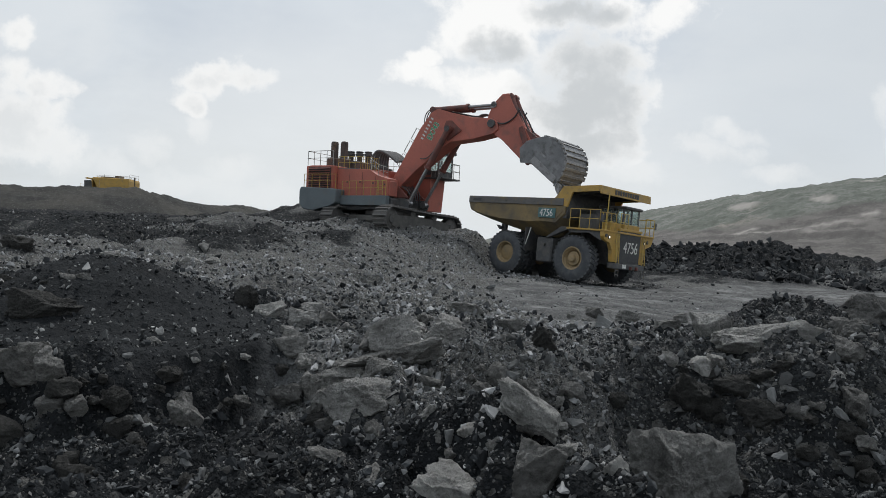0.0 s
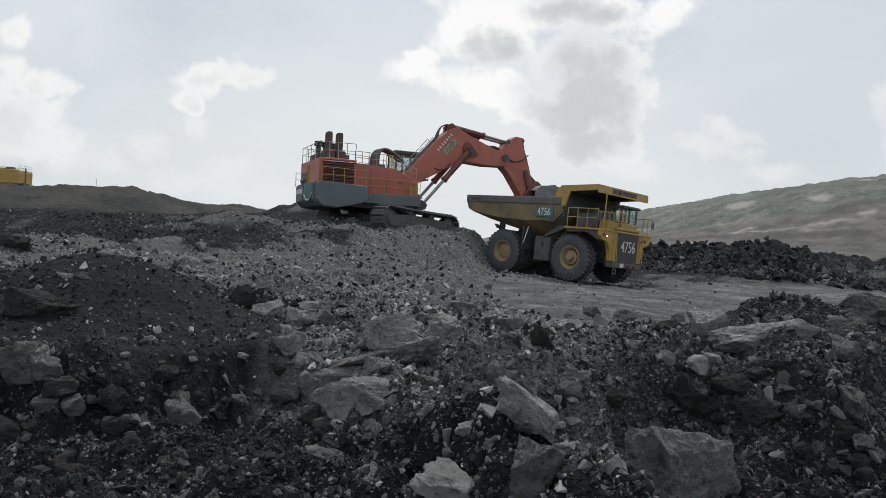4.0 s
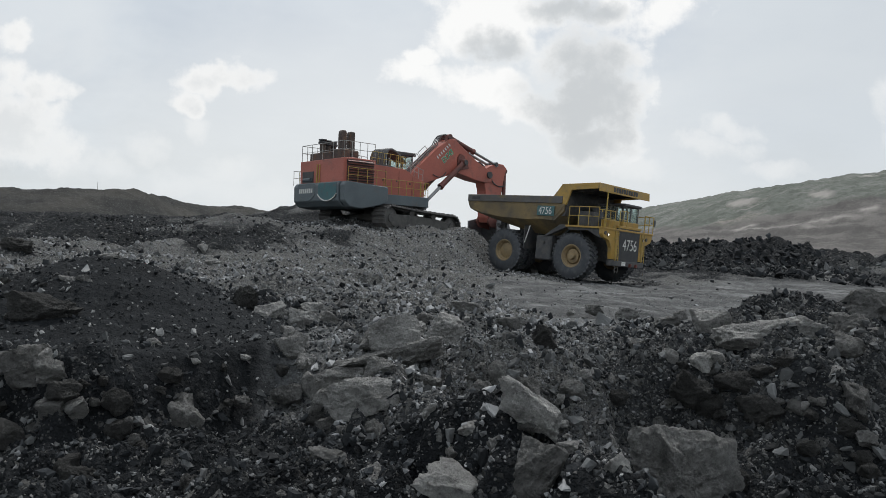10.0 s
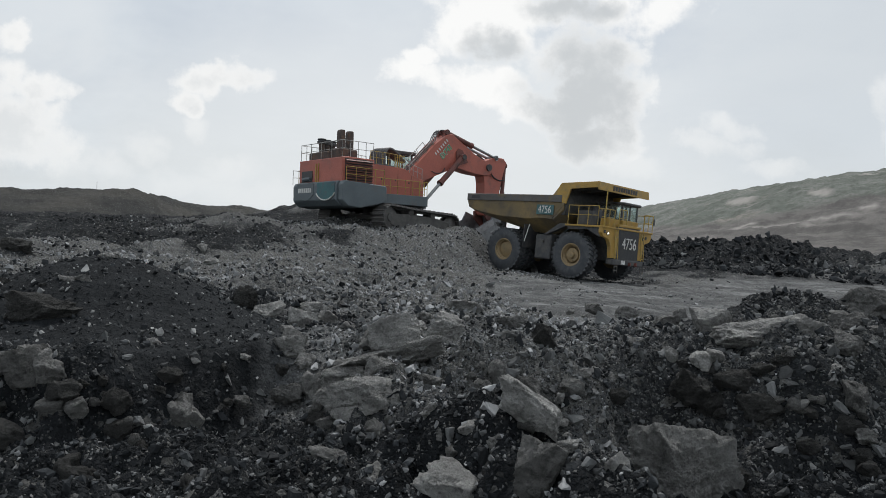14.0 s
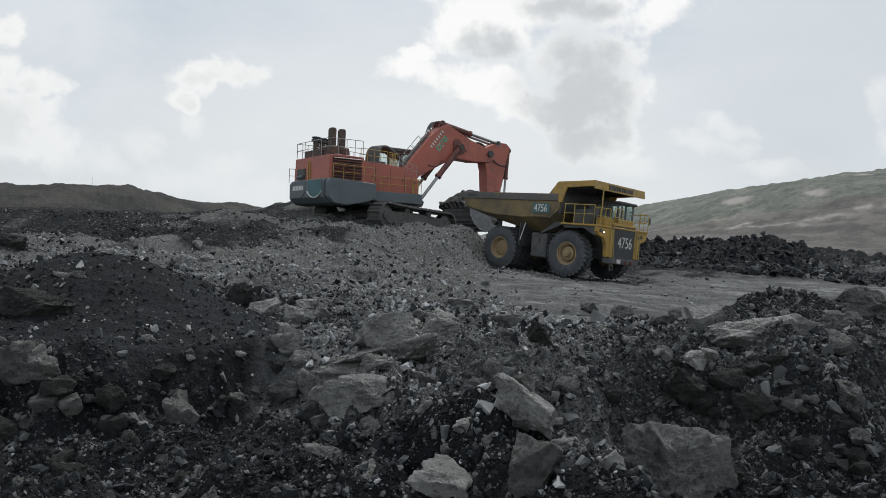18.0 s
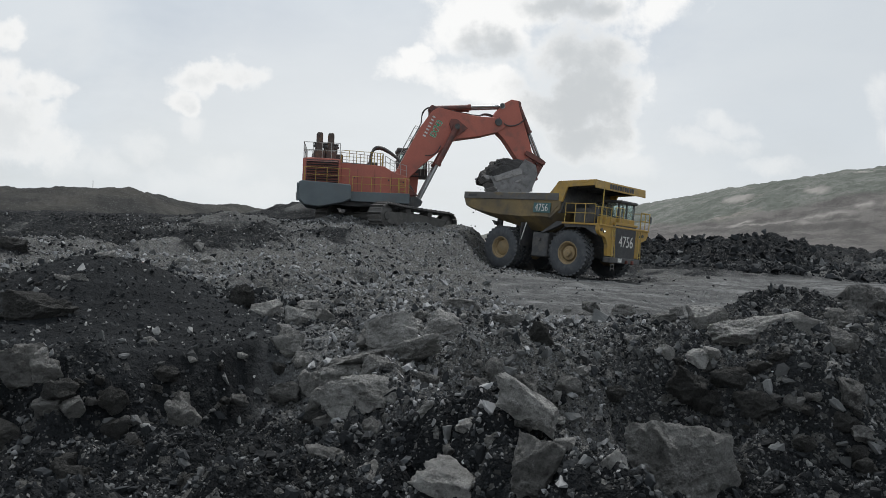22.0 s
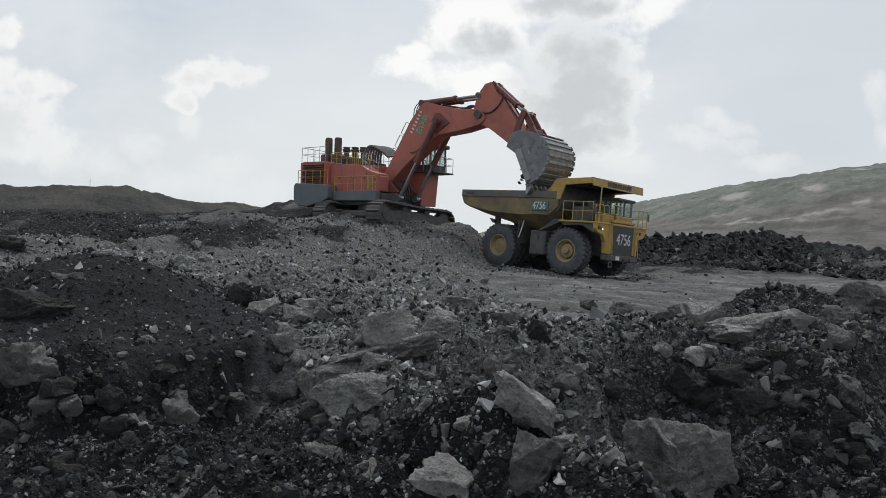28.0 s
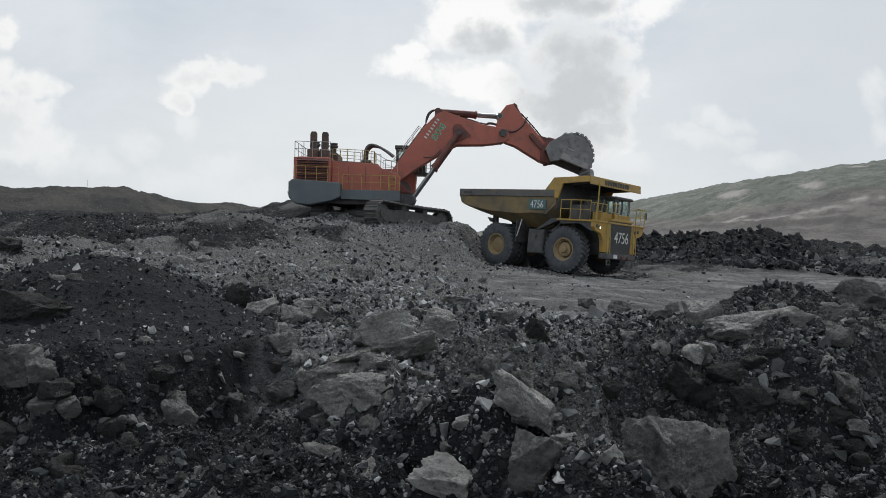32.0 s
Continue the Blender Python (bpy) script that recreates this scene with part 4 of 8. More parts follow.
    bm = bm_new(); box(bm, 6.87, 7.10, -1.06, 1.36, 3.16, 3.30, 0.02); part("hood_edge", bm, M["yellow"], tr)
    bm = bm_new(); box(bm, 6.75, 7.22, -1.62, 1.72, 0.98, 1.30, 0.04)
    bumper = part("bumper", bm, M["dark"], tr)
    bm = bm_new(); box(bm, 7.225, 7.24, -0.75, -0.35, 1.04, 1.26, 0); part("sign_plate", bm, M["white"], bumper, "pale rectangular plate")
    for y in (0.1, 0.75):
        bm = bm_new(); box(bm, 7.15, 7.36, y - 0.06, y + 0.06, 0.98, 1.18, 0.02); part("tow_hook", bm, M["red_dark"], bumper)
    for y0, zt, zb in ((-1.46, 2.95, 1.30), (1.40, 2.95, 1.30)):
        bm = bm_new(); ladder(bm, (7.12, y0, zt), (7.22, y0, zb), (0, 0.30, 0), 6); part("ladder", bm, M["rail_yellow"], tr)
        bm = bm_new(); ladder(bm, (7.24, y0, 1.0), (7.24, y0, 0.55), (0, 0.30, 0), 2); part("hanging_step", bm, M["body_grey"], tr)
    for y, z in ((-2.46, 2.78), (-2.16, 2.70), (1.75, 2.62), (2.05, 2.70)):
        bm = bm_new(); rod(bm, (7.04, y, z), (7.10, y, z), 0.10, 12); lamp = part("headlamp", bm, M["dark"], tr)
        bm = bm_new(); rod(bm, (7.10, y, z), (7.108, y, z), 0.055, 12); part("lens", bm, M["lamp"] if y in (-2.16, 1.75) else M["body_grey"], lamp, "headlamp glass")
    # guard rails
    guard_rail(tr, ((4.72, -2.70, 3.09), (6.72, -2.70, 3.09)), 1.08, 3)
    guard_rail(tr, ((6.72, -2.70, 3.09), (7.05, -2.60, 3.09), (7.05, -1.55, 3.09)), 0.95, 2)
    guard_rail(tr, ((7.05, -1.05, 3.09), (7.05, -0.25, 3.09)), 1.05, 2)
    guard_rail(tr, ((7.05, 1.75, 3.09), (7.08, 2.70, 3.09), (5.9, 2.70, 3.09)), 1.0, 2)
    bm = bm_new(); rod(bm, (6.95, -2.35, 3.09), (6.95, -2.35, 5.15), 0.035, 8); part("mast", bm, M["rail_yellow"], tr)
    for y, z in ((2.92, 3.75), (-2.95, 3.7)):
        bm = bm_new(); rod(bm, (6.95, y * 0.92, z), (7.0, y, z), 0.02, 6); mirror = part("mirror", bm, M["dark"], tr)
        bm = bm_new(); box(bm, 6.98, 7.05, y - 0.12, y + 0.12, z - 0.2, z + 0.2, 0.02); part("mirror_head", bm, M["dark"], mirror)
    # deck boxes
    bm = bm_new(); box(bm, 5.0, 5.9, -2.2, -1.35, 3.09, 3.95, 0.06); part("battery_box", bm, M["dark"], tr)
    for y in (-1.0, -0.55):
        bm = bm_new(); rod(bm, (5.4, y, 3.09), (5.4, y, 4.25), 0.24, 16); part("air_cleaner", bm, M["dark"], tr)
    bm = bm_new(); box(bm, 6.0, 6.6, -1.3, -0.3, 3.09, 3.6, 0.05); part("hood_box", bm, M["yellow"], tr)
    # cab
    bm = bm_new(); box(bm, 4.95, 6.62, 0.02, 1.80, 3.09, 3.62, 0.04)
    cab = part("cab", bm, M["yellow"], tr, "yellow operator cab")
    for x, y in ((4.99, 0.07), (6.50, 0.07), (4.99, 1.75), (6.50, 1.75), (5.75, 0.07), (5.75, 1.75), (6.52, 0.9)):
        bm = bm_new(); box(bm, x - 0.05, x + 0.05, y - 0.045, y + 0.045, 3.6, 4.55, 0); part("cab_post", bm, M["dark"], cab)
    bm = bm_new(); box(bm, 4.85, 6.72, -0.05, 1.88, 4.5, 4.66, 0.05); part("cab_roof", bm, M["dark"], cab)
    for x0, x1, y0, y1 in ((6.535, 6.55, 0.12, 1.70), (5.05, 6.45, 0.035, 0.05), (5.05, 6.45, 1.77, 1.785)):
        bm = bm_new(); box(bm, x0, x1, y0, y1, 3.63, 4.49, 0)
        pane = part("window_pane", bm, M["glass"], cab, "dusty green-tinted cab glass"); pane.visible_shadow = False
    bm = bm_new(); box(bm, 5.4, 5.9, 0.6, 1.2, 3.62, 3.75, 0.04); box(bm, 5.35, 5.5, 0.6, 1.2, 3.7, 4.3, 0.05); part("seat", bm, M["dark"], cab)
    # exhaust and hose details under the deck
    bm = bm_new(); tube(bm, arc((3.3, -1.9, 2.4), (3.9, -2.3, 2.2), (4.3, -1.9, 2.9), 8), 0.07); part("pipe", bm, M["hose"], tr)
    return tr


build_truck()

# ---------------------------------------------------------------- hydraulic shovel
EXC = pose(-3.8, 52.32, 2.3)
RING, FOOT_X, FOOT_Z, BOOM, ARM = 1.62, 0.35, 1.45, 8.87, 3.5
MOVING = {}


def turn_y(deg):
    """Tilts the local x axis up by deg."""
    return Matrix.Rotation(-radians(deg), 4, "Y")


def aim(p, q):
    """A pose at p whose x axis points at q, in the plane of the boom."""
    d = q - p
    return Matrix.Translation(p) @ turn_y(math.degrees(math.atan2(d.z, d.x)))


def shovel_parts(swing, boom, arm, bucket):
    base = Matrix.Translation((0, 0, RING)) @ Matrix.Rotation(radians(swing), 4, "Z")
    mb = Matrix.Translation((FOOT_X, 0, FOOT_Z)) @ turn_y(boom)
    p1 = mb @ Vector((BOOM, 0, 0))
    ma = Matrix.Translation(p1) @ turn_y(arm)
    p2 = ma @ Vector((ARM, 0, 0))
    mk = Matrix.Translation(p2) @ turn_y(bucket)
    out = {"house": base, "boom": base @ mb, "arm": base @ ma, "bucket": base @ mk}
    # cylinders: barrel at one pin, rod at the other
    c_low, c_up = Vector((2.08, 0, 0.50)), mb @ Vector((6.06, 0, 1.25))
    for side, y in (("near", -0.95), ("far", 0.95)):
        off = Matrix.Translation((0, y, 0))
        out["boom_barrel_" + side] = base @ off @ aim(c_up, c_low)
        out["boom_rod_" + side] = base @ off @ aim(c_low, c_up)
    a_low, a_up = mb @ Vector((5.35, 0, 3.28)), ma @ Vector((-0.80, 0, 0.95))
    for side, y in (("near", -0.38), ("far", 0.38)):
        off = Matrix.Translation((0, y, 0))
        out["arm_barrel_" + side] = base @ off @ aim(a_low, a_up)
        out["arm_rod_" + side] = base @ off @ aim(a_up, a_low)
    # bucket linkage: rocker on the arm, link to the bucket's ear
    r0 = ma @ Vector((ARM - 0.45, 0, 0.5))
    ear = mk @ Vector((-0.15, 0, 1.25))
    a, b = 1.25, 1.3
    d = ear - r0
    L = min(d.length, a + b - 0.01)
    base_ang = math.atan2(d.z, d.x)
    cosv = max(-1, min(1, (a * a + L * L - b * b) / (2 * a * L)))
    tip = r0 + Vector((a * math.cos(base_ang + math.acos(cosv)), 0, a * math.sin(base_ang + math.acos(cosv))))
    out["rocker"] = base @ aim(r0, tip)
    out["link"] = base @ aim(tip, ear)
    k0 = ma @ Vector((-0.25, 0, 2.06))
    for side, y in (("near", -0.3), ("far", 0.3)):
        off = Matrix.Translation((0, y, 0))
        out["bucket_barrel_" + side] = base @ off @ aim(k0, tip)
        out["bucket_rod_" + side] = base @ off @ aim(tip, k0)
    return out



TRACK_TURN = 50
BOOM_SIDE = ((-0.55, -0.35), (-0.45, 0.30), (0.17, 0.58), (1.0, 0.98), (4.0, 2.66), (5.2, 3.12), (5.75, 3.10), (6.6, 2.25), (7.8, 1.15), (9.05, 0.30),
             (9.25, -0.10), (9.1, -0.55), (8.6, -0.60), (7.29, -0.18), (5.6, 0.56), (4.9, 0.53), (2.4, 0.22), (0.9, -0.10), (0.0, -0.60))
ARM_SIDE = ((-0.45, -0.35), (-0.75, 0.5), (-0.87, 1.2), (-0.80, 1.80), (-0.45, 2.15), (0.15, 1.86), (2.5, 1.1), (3.4, 0.75), (3.78, 0.3), (3.7, -0.2), (3.3, -0.36), (1.2, -0.32), (0.5, -0.45))
BUCKET_SIDE = ((3.0, 0.0), (3.02, 0.62), (2.82, 1.28), (2.42, 1.82), (1.85, 2.16), (1.20, 2.16), (0.62, 1.92), (0.22, 1.50), (-0.18, 1.05), (-0.32, 0.42))


def shoe_mesh():
    bm = bm_new()
    box(bm, -0.23, 0.23, -0.6, 0.6, -0.05, 0.05, 0.012)
    box(bm, -0.20, -0.13, -0.58, 0.58, 0.045, 0.13, 0.01)
    box(bm, 0.06, 0.12, -0.58, 0.58, 0.045, 0.10, 0.01)
    for y in (-0.18, 0.18):
        box(bm, -0.22, 0.22, y - 0.06, y + 0.06, -0.15, -0.045, 0)
    return bm


def build_track(ex, side):
    tm = pose(0, 0, -0.08, 0, 3.5, TRACK_TURN) @ pose(0, 2.62 * side, 0)
    half, r = 3.1, 0.78
    bm = bm_new()
    prism(bm, ((-3.1, 0.45), (-2.9, 1.12), (-1.2, 1.25), (1.6, 1.25), (2.9, 1.1), (3.1, 0.5), (2.6, 0.28), (-2.6, 0.28)), -0.36, 0.36, 0.04)
    frame_ob = part("track_frame", bm, M["track_dirt"], ex, "mud-caked dark steel track frame")
    frame_ob.matrix_basis = tm
    for x, rr in ((-half, 0.70), (half, 0.70)):
        bm = bm_new()
        lathe(bm, ((0.14, -0.42), (0.26, -0.41), (0.30, -0.34), (rr * 0.82, -0.30), (rr, -0.24), (rr, 0.24), (rr * 0.82, 0.30), (0.30, 0.34), (0.26, 0.41), (0.14, 0.42)), 26)
        o = part("idler_wheel", bm, M["steel"], frame_ob, smooth=True); o.matrix_basis = pose(x, 0, 0.86)
    bm = bm_new(); lathe(bm, ((0.1, -0.40), (0.24, -0.38), (0.26, -0.2), (0.19, -0.1), (0.19, 0.1), (0.26, 0.2), (0.24, 0.38), (0.1, 0.40)), 16)
    ro = part("track_roller", bm, M["steel"], frame_ob, smooth=True)
    ro.matrix_basis = pose(-2.2, 0, 0.33)
    for x in (-1.46, -0.73, 0.0, 0.73, 1.46, 2.2):
        again(ro, frame_ob, pose(x, 0, 0.33))
    for x in (-1.1, 1.1):
        again(ro, frame_ob, pose(x, 0, 1.38))
    # shoes along the loop
    s0 = part("track_shoe", shoe_mesh(), M["steel"], frame_ob)
    top, n_end = 2 * half, math.pi * r
    total = 2 * top + 2 * n_end
    n = 36
    for k in range(n):
        d = total * k / n
        if d < top:
            m = pose(-half + d, 0, 0.86 + r - 0.05 * math.sin(math.pi * d / top))
        elif d < top + n_end:
            a = (d - top) / r
            m = pose(half + r * math.sin(a), 0, 0.86 + r * math.cos(a), 0, math.degrees(a), 0)
        elif d < 2 * top + n_end:
            m = pose(half - (d - top - n_end), 0, 0.86 - r, 0, 180, 0)
        else:
            a = math.pi + (d - 2 * top - n_end) / r
            m = pose(-half + r * math.sin(a), 0, 0.86 + r * math.cos(a), 0, math.degrees(a), 0)
        if k == 0:
            s0.matrix_basis = m
        else:
            again(s0, frame_ob, m)


def louvre(parent, x0, x1, y, z0, z1, n, out, name="louvre"):
    """Dark opening with sloping slats on a side wall."""
    bm = bm_new(); box(bm, x0, x1, min(y, y + out * 0.02), max(y, y + out * 0.02), z0, z1, 0); part("vent_opening", bm, M["hose"], parent)
    for k in range(n):
        z = z0 + (z1 - z0) * (k + 0.5) / n
        bm = bm_new(); box(bm, x0 + 0.02, x1 - 0.02, -0.09, 0.09, -0.014, 0.014, 0)
        o = part("vent_slat", bm, M["red_dark"], parent)
        o.data.transform(Matrix.Translation((0, y + out * 0.06, z)) @ Matrix.Rotation(radians(-38 * out), 4, "X"))


def build_house(ex):
    # upper deck and red bodywork; origin on the swing axis
    bm = bm_new()
    prism(bm, ((-5.84, 0.9), (-5.84, 3.02), (-5.4, 3.08), (-3.35, 3.04), (-3.35, 0.9)), -2.64, 2.64, 0.02)
    prism(bm, ((-3.36, 0.9), (-3.36, 2.86), (-1.3, 2.80), (-0.45, 2.74), (0.25, 2.35), (1.15, 2.1), (1.15, 0.9)), -2.16, -0.95, 0.02)
    prism(bm, ((-3.36, 0.9), (-3.36, 2.90), (-0.3, 2.86), (-0.3, 0.9)), -0.96, 2.6, 0.02)
    house = part("house", bm, M["red"], ex, "orange-red machinery house")
    MOVING["house"] = house
    P = lambda name, bm, mt, label="", smooth=False: part(name, bm, mt, house, label, smooth)
    bm = bm_new(); prism(bm, ((-5.7, 0.15), (-5.7, 0.92), (1.0, 0.92), (1.5, 0.70), (1.5, 0.28), (1.2, 0.05), (-2.5, -0.05)), -2.1, 2.5, 0.02); P("revolving_frame", bm, M["dark"])
    bm = bm_new(); lathe(bm, ((1.2, -0.32), (1.9, -0.32), (1.9, 0.25), (1.2, 0.25)), 36); bmesh.ops.rotate(bm, verts=bm.verts, matrix=Matrix.Rotation(radians(90), 3, "X")); P("slew_ring", bm, M["steel"], smooth=True)
    # counterweight: three castings round the tail
    def weight(y0, y1, x0, dz):
        bm = bm_new()
        prism(bm, ((x0, 0.30 + dz), (x0 - 0.02, 1.30), (x0 + 0.15, 1.52), (-2.70, 1.36), (-2.62, 1.25), (-2.62, 0.42), (-3.1, 0.16), (-4.7, -0.18 + dz), (x0 + 0.4, -0.08 + dz)), y0, y1, 0.05)
        return bm
    P("counterweight", weight(-3.12, -2.55, -6.02, 0.0), M["grey_blue"], "blue-grey cast counterweight")
    P("counterweight", weight(-2.54, 2.54, -6.16, 0.0), M["grey_blue"], "blue-grey cast counterweight")
    P("counterweight", weight(2.55, 3.12, -6.02, 0.0), M["grey_blue"], "blue-grey cast counterweight")
    # curved weld scar and faded panels on the tail
    bm = bm_new(); prism(bm, [(-2.4 + 2.1 * k / 12, 0.72 - 0.42 * math.sin(math.pi * k / 12) ** 0.7) for k in range(13)] + [(-0.3, 1.42), (-2.4, 1.42)], -6.205, -6.17, axis="x"); P("tail_panel", bm, M["teal"], "faded teal panel")
    bm = bm_new(); tube(bm, [(-6.215, -2.45 + 2.2 * k / 12, 0.72 - 0.44 * math.sin(math.pi * k / 12) ** 0.7) for k in range(13)], 0.045, 6); P("scraped_lip", bm, M["white"], "pale scraped edge")
    bm = bm_new(); prism(bm, [(0.15 + 2.1 * k / 12, 0.72 - 0.42 * math.sin(math.pi * k / 12) ** 0.7) for k in range(13)] + [(2.25, 1.42), (0.15, 1.42)], -6.205, -6.17, axis="x"); P("tail_panel", bm, M["grey_blue"])
    bm = bm_new()
    for k in range(7):
        box(bm, -6.222, -6.206, 0.42 + 0.25 * k, 0.60 + 0.25 * k, 0.82, 1.12, 0)
    P("tail_marking", bm, M["white"], "white painted characters")
    # tail wall details
    bm = bm_new(); box(bm, -5.87, -5.84, 0.9, 2.3, 1.55, 2.3, 0); P("vent_opening", bm, M["hose"])
    bm = bm_new(); rod(bm, (-5.92, 1.1, 1.75), (-5.92, 2.0, 1.75), 0.12, 10); P("filter_drum", bm, M["grey_blue"])
    for y in (0.45, 0.15):
        bm = bm_new(); box(bm, -5.90, -5.83, y - 0.03, y + 0.03, 1.5, 2.75, 0); P("door_post", bm, M["rail_yellow"])
    bm = bm_new(); railing(bm, ((-6.1, 3.05, 1.40), (-4.0, 3.35, 1.40)), 1.0, 3, r=0.022); P("tail_rail", bm, M["rail_grey"])
    # right hand side: louvres, doors, ledge
    louvre(house, -5.6, -3.5, -2.645, 1.45, 2.95, 9, -1)
    louvre(house, -5.6, -3.5, 2.645, 1.45, 2.95, 9, 1)
    for x in (-3.3, -2.2, -1.05, 0.1):
        bm = bm_new(); box(bm, x - 0.012, x + 0.012, -2.175, -2.155, 1.0, 2.6 if x < 0 else 2.3, 0); P("panel_seam", bm, M["red_dark"])
    for x, z in ((-2.3, 1.9), (-1.15, 1.9), (0.0, 1.8), (1.0, 1.7)):
        bm = bm_new(); box(bm, x - 0.14, x - 0.05, -2.20, -2.155, z - 0.06, z + 0.06, 0.01); P("door_latch", bm, M["dark"])
    for s in (-1, 1):
        bm = bm_new(); prism(bm, ((-2.64, 0.28), (-2.64, 0.93), (1.32, 0.93), (1.32, 0.24)), min(s * 2.11, s * 2.55), max(s * 2.11, s * 2.55), 0.02); P("walkway", bm, M["grey_blue"], "blue-grey side walkway")
        bm = bm_new(); railing(bm, ((-2.55, s * 2.50, 0.93), (1.27, s * 2.50, 0.93)), 1.0, 6, r=0.022); P("walkway_rail", bm, M["rail_yellow"])
        bm = bm_new(); railing(bm, ((-5.7, s * 2.98, 1.42), (-2.75, s * 2.98, 1.38)), 1.0, 4, r=0.022); P("side_rail", bm, M["rail_yellow"])
    # front right platform with steps
    bm = bm_new(); box(bm, 0.55, 1.28, -2.10, -1.25, 0.92, 1.95, 0.04); P("front_locker", bm, M["red"])
    bm = bm_new(); ladder(bm, (0.55, -2.53, 1.95), (0.55, -2.53, 0.95), (0.45, 0, 0), 4); P("ladder", bm, M["rail_yellow"])
    bm = bm_new(); railing(bm, ((-0.35, -2.1, 2.70), (0.3, -2.1, 2.32), (1.1, -2.1, 2.10)), 0.75, 2, r=0.022); P("front_rail", bm, M["rail_grey"])
    # roof
    bm = bm_new(); railing(bm, ((-5.78, 2.55, 3.05), (-5.78, -2.58, 3.05), (-3.4, -2.58, 3.05)), 1.05, 4, r=0.022); P("roof_rail", bm, M["rail_grey"])
    bm = bm_new(); railing(bm, ((-5.78, 2.55, 3.05), (-3.4, 2.55, 3.05), (-0.4, 2.55, 2.86)), 1.05, 6, r=0.022); P("roof_rail", bm, M["rail_grey"])
    for xs, y in ((-4.82, -0.85), (-4.05, -0.68)):
        bm = bm_new(); box(bm, xs - 0.37, xs + 0.37, y - 0.5, y + 0.5, 2.95, 3.75, 0.08); sil = P("silencer", bm, M["soot"], "rust-brown exhaust silencer")
        bm = bm_new(); prism(bm, ((xs - 0.22, 3.7), (xs - 0.22, 4.85), (xs - 0.14, 5.0), (xs + 0.18, 5.0), (xs + 0.22, 4.85), (xs + 0.22, 3.7)), y - 0.2, y + 0.2, 0.04); part("exhaust_stack", bm, M["soot"], sil)
    for x, y in ((-5.0, 1.25), (-4.4, 1.54), (-3.8, 1.83)):
        bm = bm_new(); rod(bm, (x, y, 2.98), (x, y, 4.2), 0.2, 14); ac = P("air_cleaner", bm, M["soot"])
        bm = bm_new(); lathe(bm, ((0.15, 0), (0.30, 0.03), (0.32, 0.18), (0.22, 0.25), (0.30, 0.30), (0.28, 0.36), (0.05, 0.40)), 16)
        bmesh.ops.rotate(bm, verts=bm.verts, matrix=Matrix.Rotation(radians(90), 3, "X")); bmesh.ops.translate(bm, verts=bm.verts, vec=(x, y, 4.2)); part("rain_cap", bm, M["dark"], ac, smooth=True)
    bm = bm_new(); box(bm, -5.35, -3.2, -0.35, 2.3, 2.98, 3.62, 0.06); P("engine_cover", bm, M["soot"], "brown dusty engine cover")
    bm = bm_new(); railing(bm, ((-3.3, -2.1, 2.86), (-1.3, -2.1, 2.80), (-0.5, -2.1, 2.74), (-0.5, -1.1, 2.74)), 0.85, 4, r=0.022); P("roof_rail", bm, M["rail_yellow"])
    bm = bm_new(); prism(bm, ((-3.3, 2.87), (-3.3, 2.91), (-1.4, 2.84), (-1.4, 2.80)), -2.15, -1.3); P("roof_step", bm, M["grey_blue"])
    # hoses from the house up to the boom's back
    for k in range(7):
        y = -0.86 + 0.287 * k
        bm = bm_new(); tube(bm, arc((-1.25, y, 2.85), (-1.5, y, 5.25), (0.70, y * 0.7, 3.40 + 0.03 * k), 14), 0.09, 7); P("hydraulic_hose", bm, M["hose_worn"], smooth=True)
    bm = bm_new(); box(bm, -1.5, -0.8, -1.0, 1.0, 2.9, 3.1, 0.04); P("valve_block", bm, M["dark"])
    # boom foot brackets
    for y in (-1.02, 0.90):
        bm = bm_new(); prism(bm, ((-0.5, 0.9), (-0.3, 2.0), (0.35, 2.15), (0.95, 1.9), (2.1, 0.9)), y, y + 0.12, 0.02); P("boom_bracket", bm, M["red_dark"])
    for y in (-1.22, 1.05):
        bm = bm_new(); prism(bm, ((0.9, 0.1), (1.1, 0.80), (1.95, 0.82), (2.38, 0.50), (2.25, 0.18), (1.5, -0.05)), y, y + 0.16, 0.02); P("cylinder_bracket", bm, M["dark"])
    # cab tower
    bm = bm_new(); prism(bm, ((-0.25, 0.15), (-0.25, 2.75), (2.35, 2.75), (2.12, 0.10)), 1.35, 3.2, 0.04); P("cab_tower", bm, M["red"], "red cab riser")
    bm = bm_new(); box(bm, -0.4, 3.35, 1.15, 3.6, 2.42, 2.52, 0.02); P("cab_platform", bm, M["dark"])
    bm = bm_new(); railing(bm, ((2.45, 1.2, 2.52), (3.3, 1.2, 2.52), (3.3, 3.55, 2.52), (-0.3, 3.55, 2.52)), 1.05, 3, r=0.022); P("platform_rail", bm, M["rail_grey"])
    bm = bm_new(); box(bm, 0.05, 2.2, 1.35, 3.2, 2.76, 3.25, 0.04)
    cab = P("operator_cab", bm, M["dark"], "dark guarded operator cab")
    cab.matrix_basis = pose(0.75, 0, -0.24)
    for x, y in ((0.1, 1.4), (2.12, 1.4), (0.1, 3.15), (2.12, 3.15), (1.2, 1.4), (1.2, 3.15)):
        bm = bm_new(); box(bm, x - 0.06, x + 0.06, y - 0.05, y + 0.05, 3.2, 4.5, 0); part("cab_post", bm, M["dark"], cab)
    bm = bm_new(); box(bm, -0.05, 2.45, 1.28, 3.28, 4.45, 4.72, 0.05); part("cab_roof", bm, M["dark"], cab)
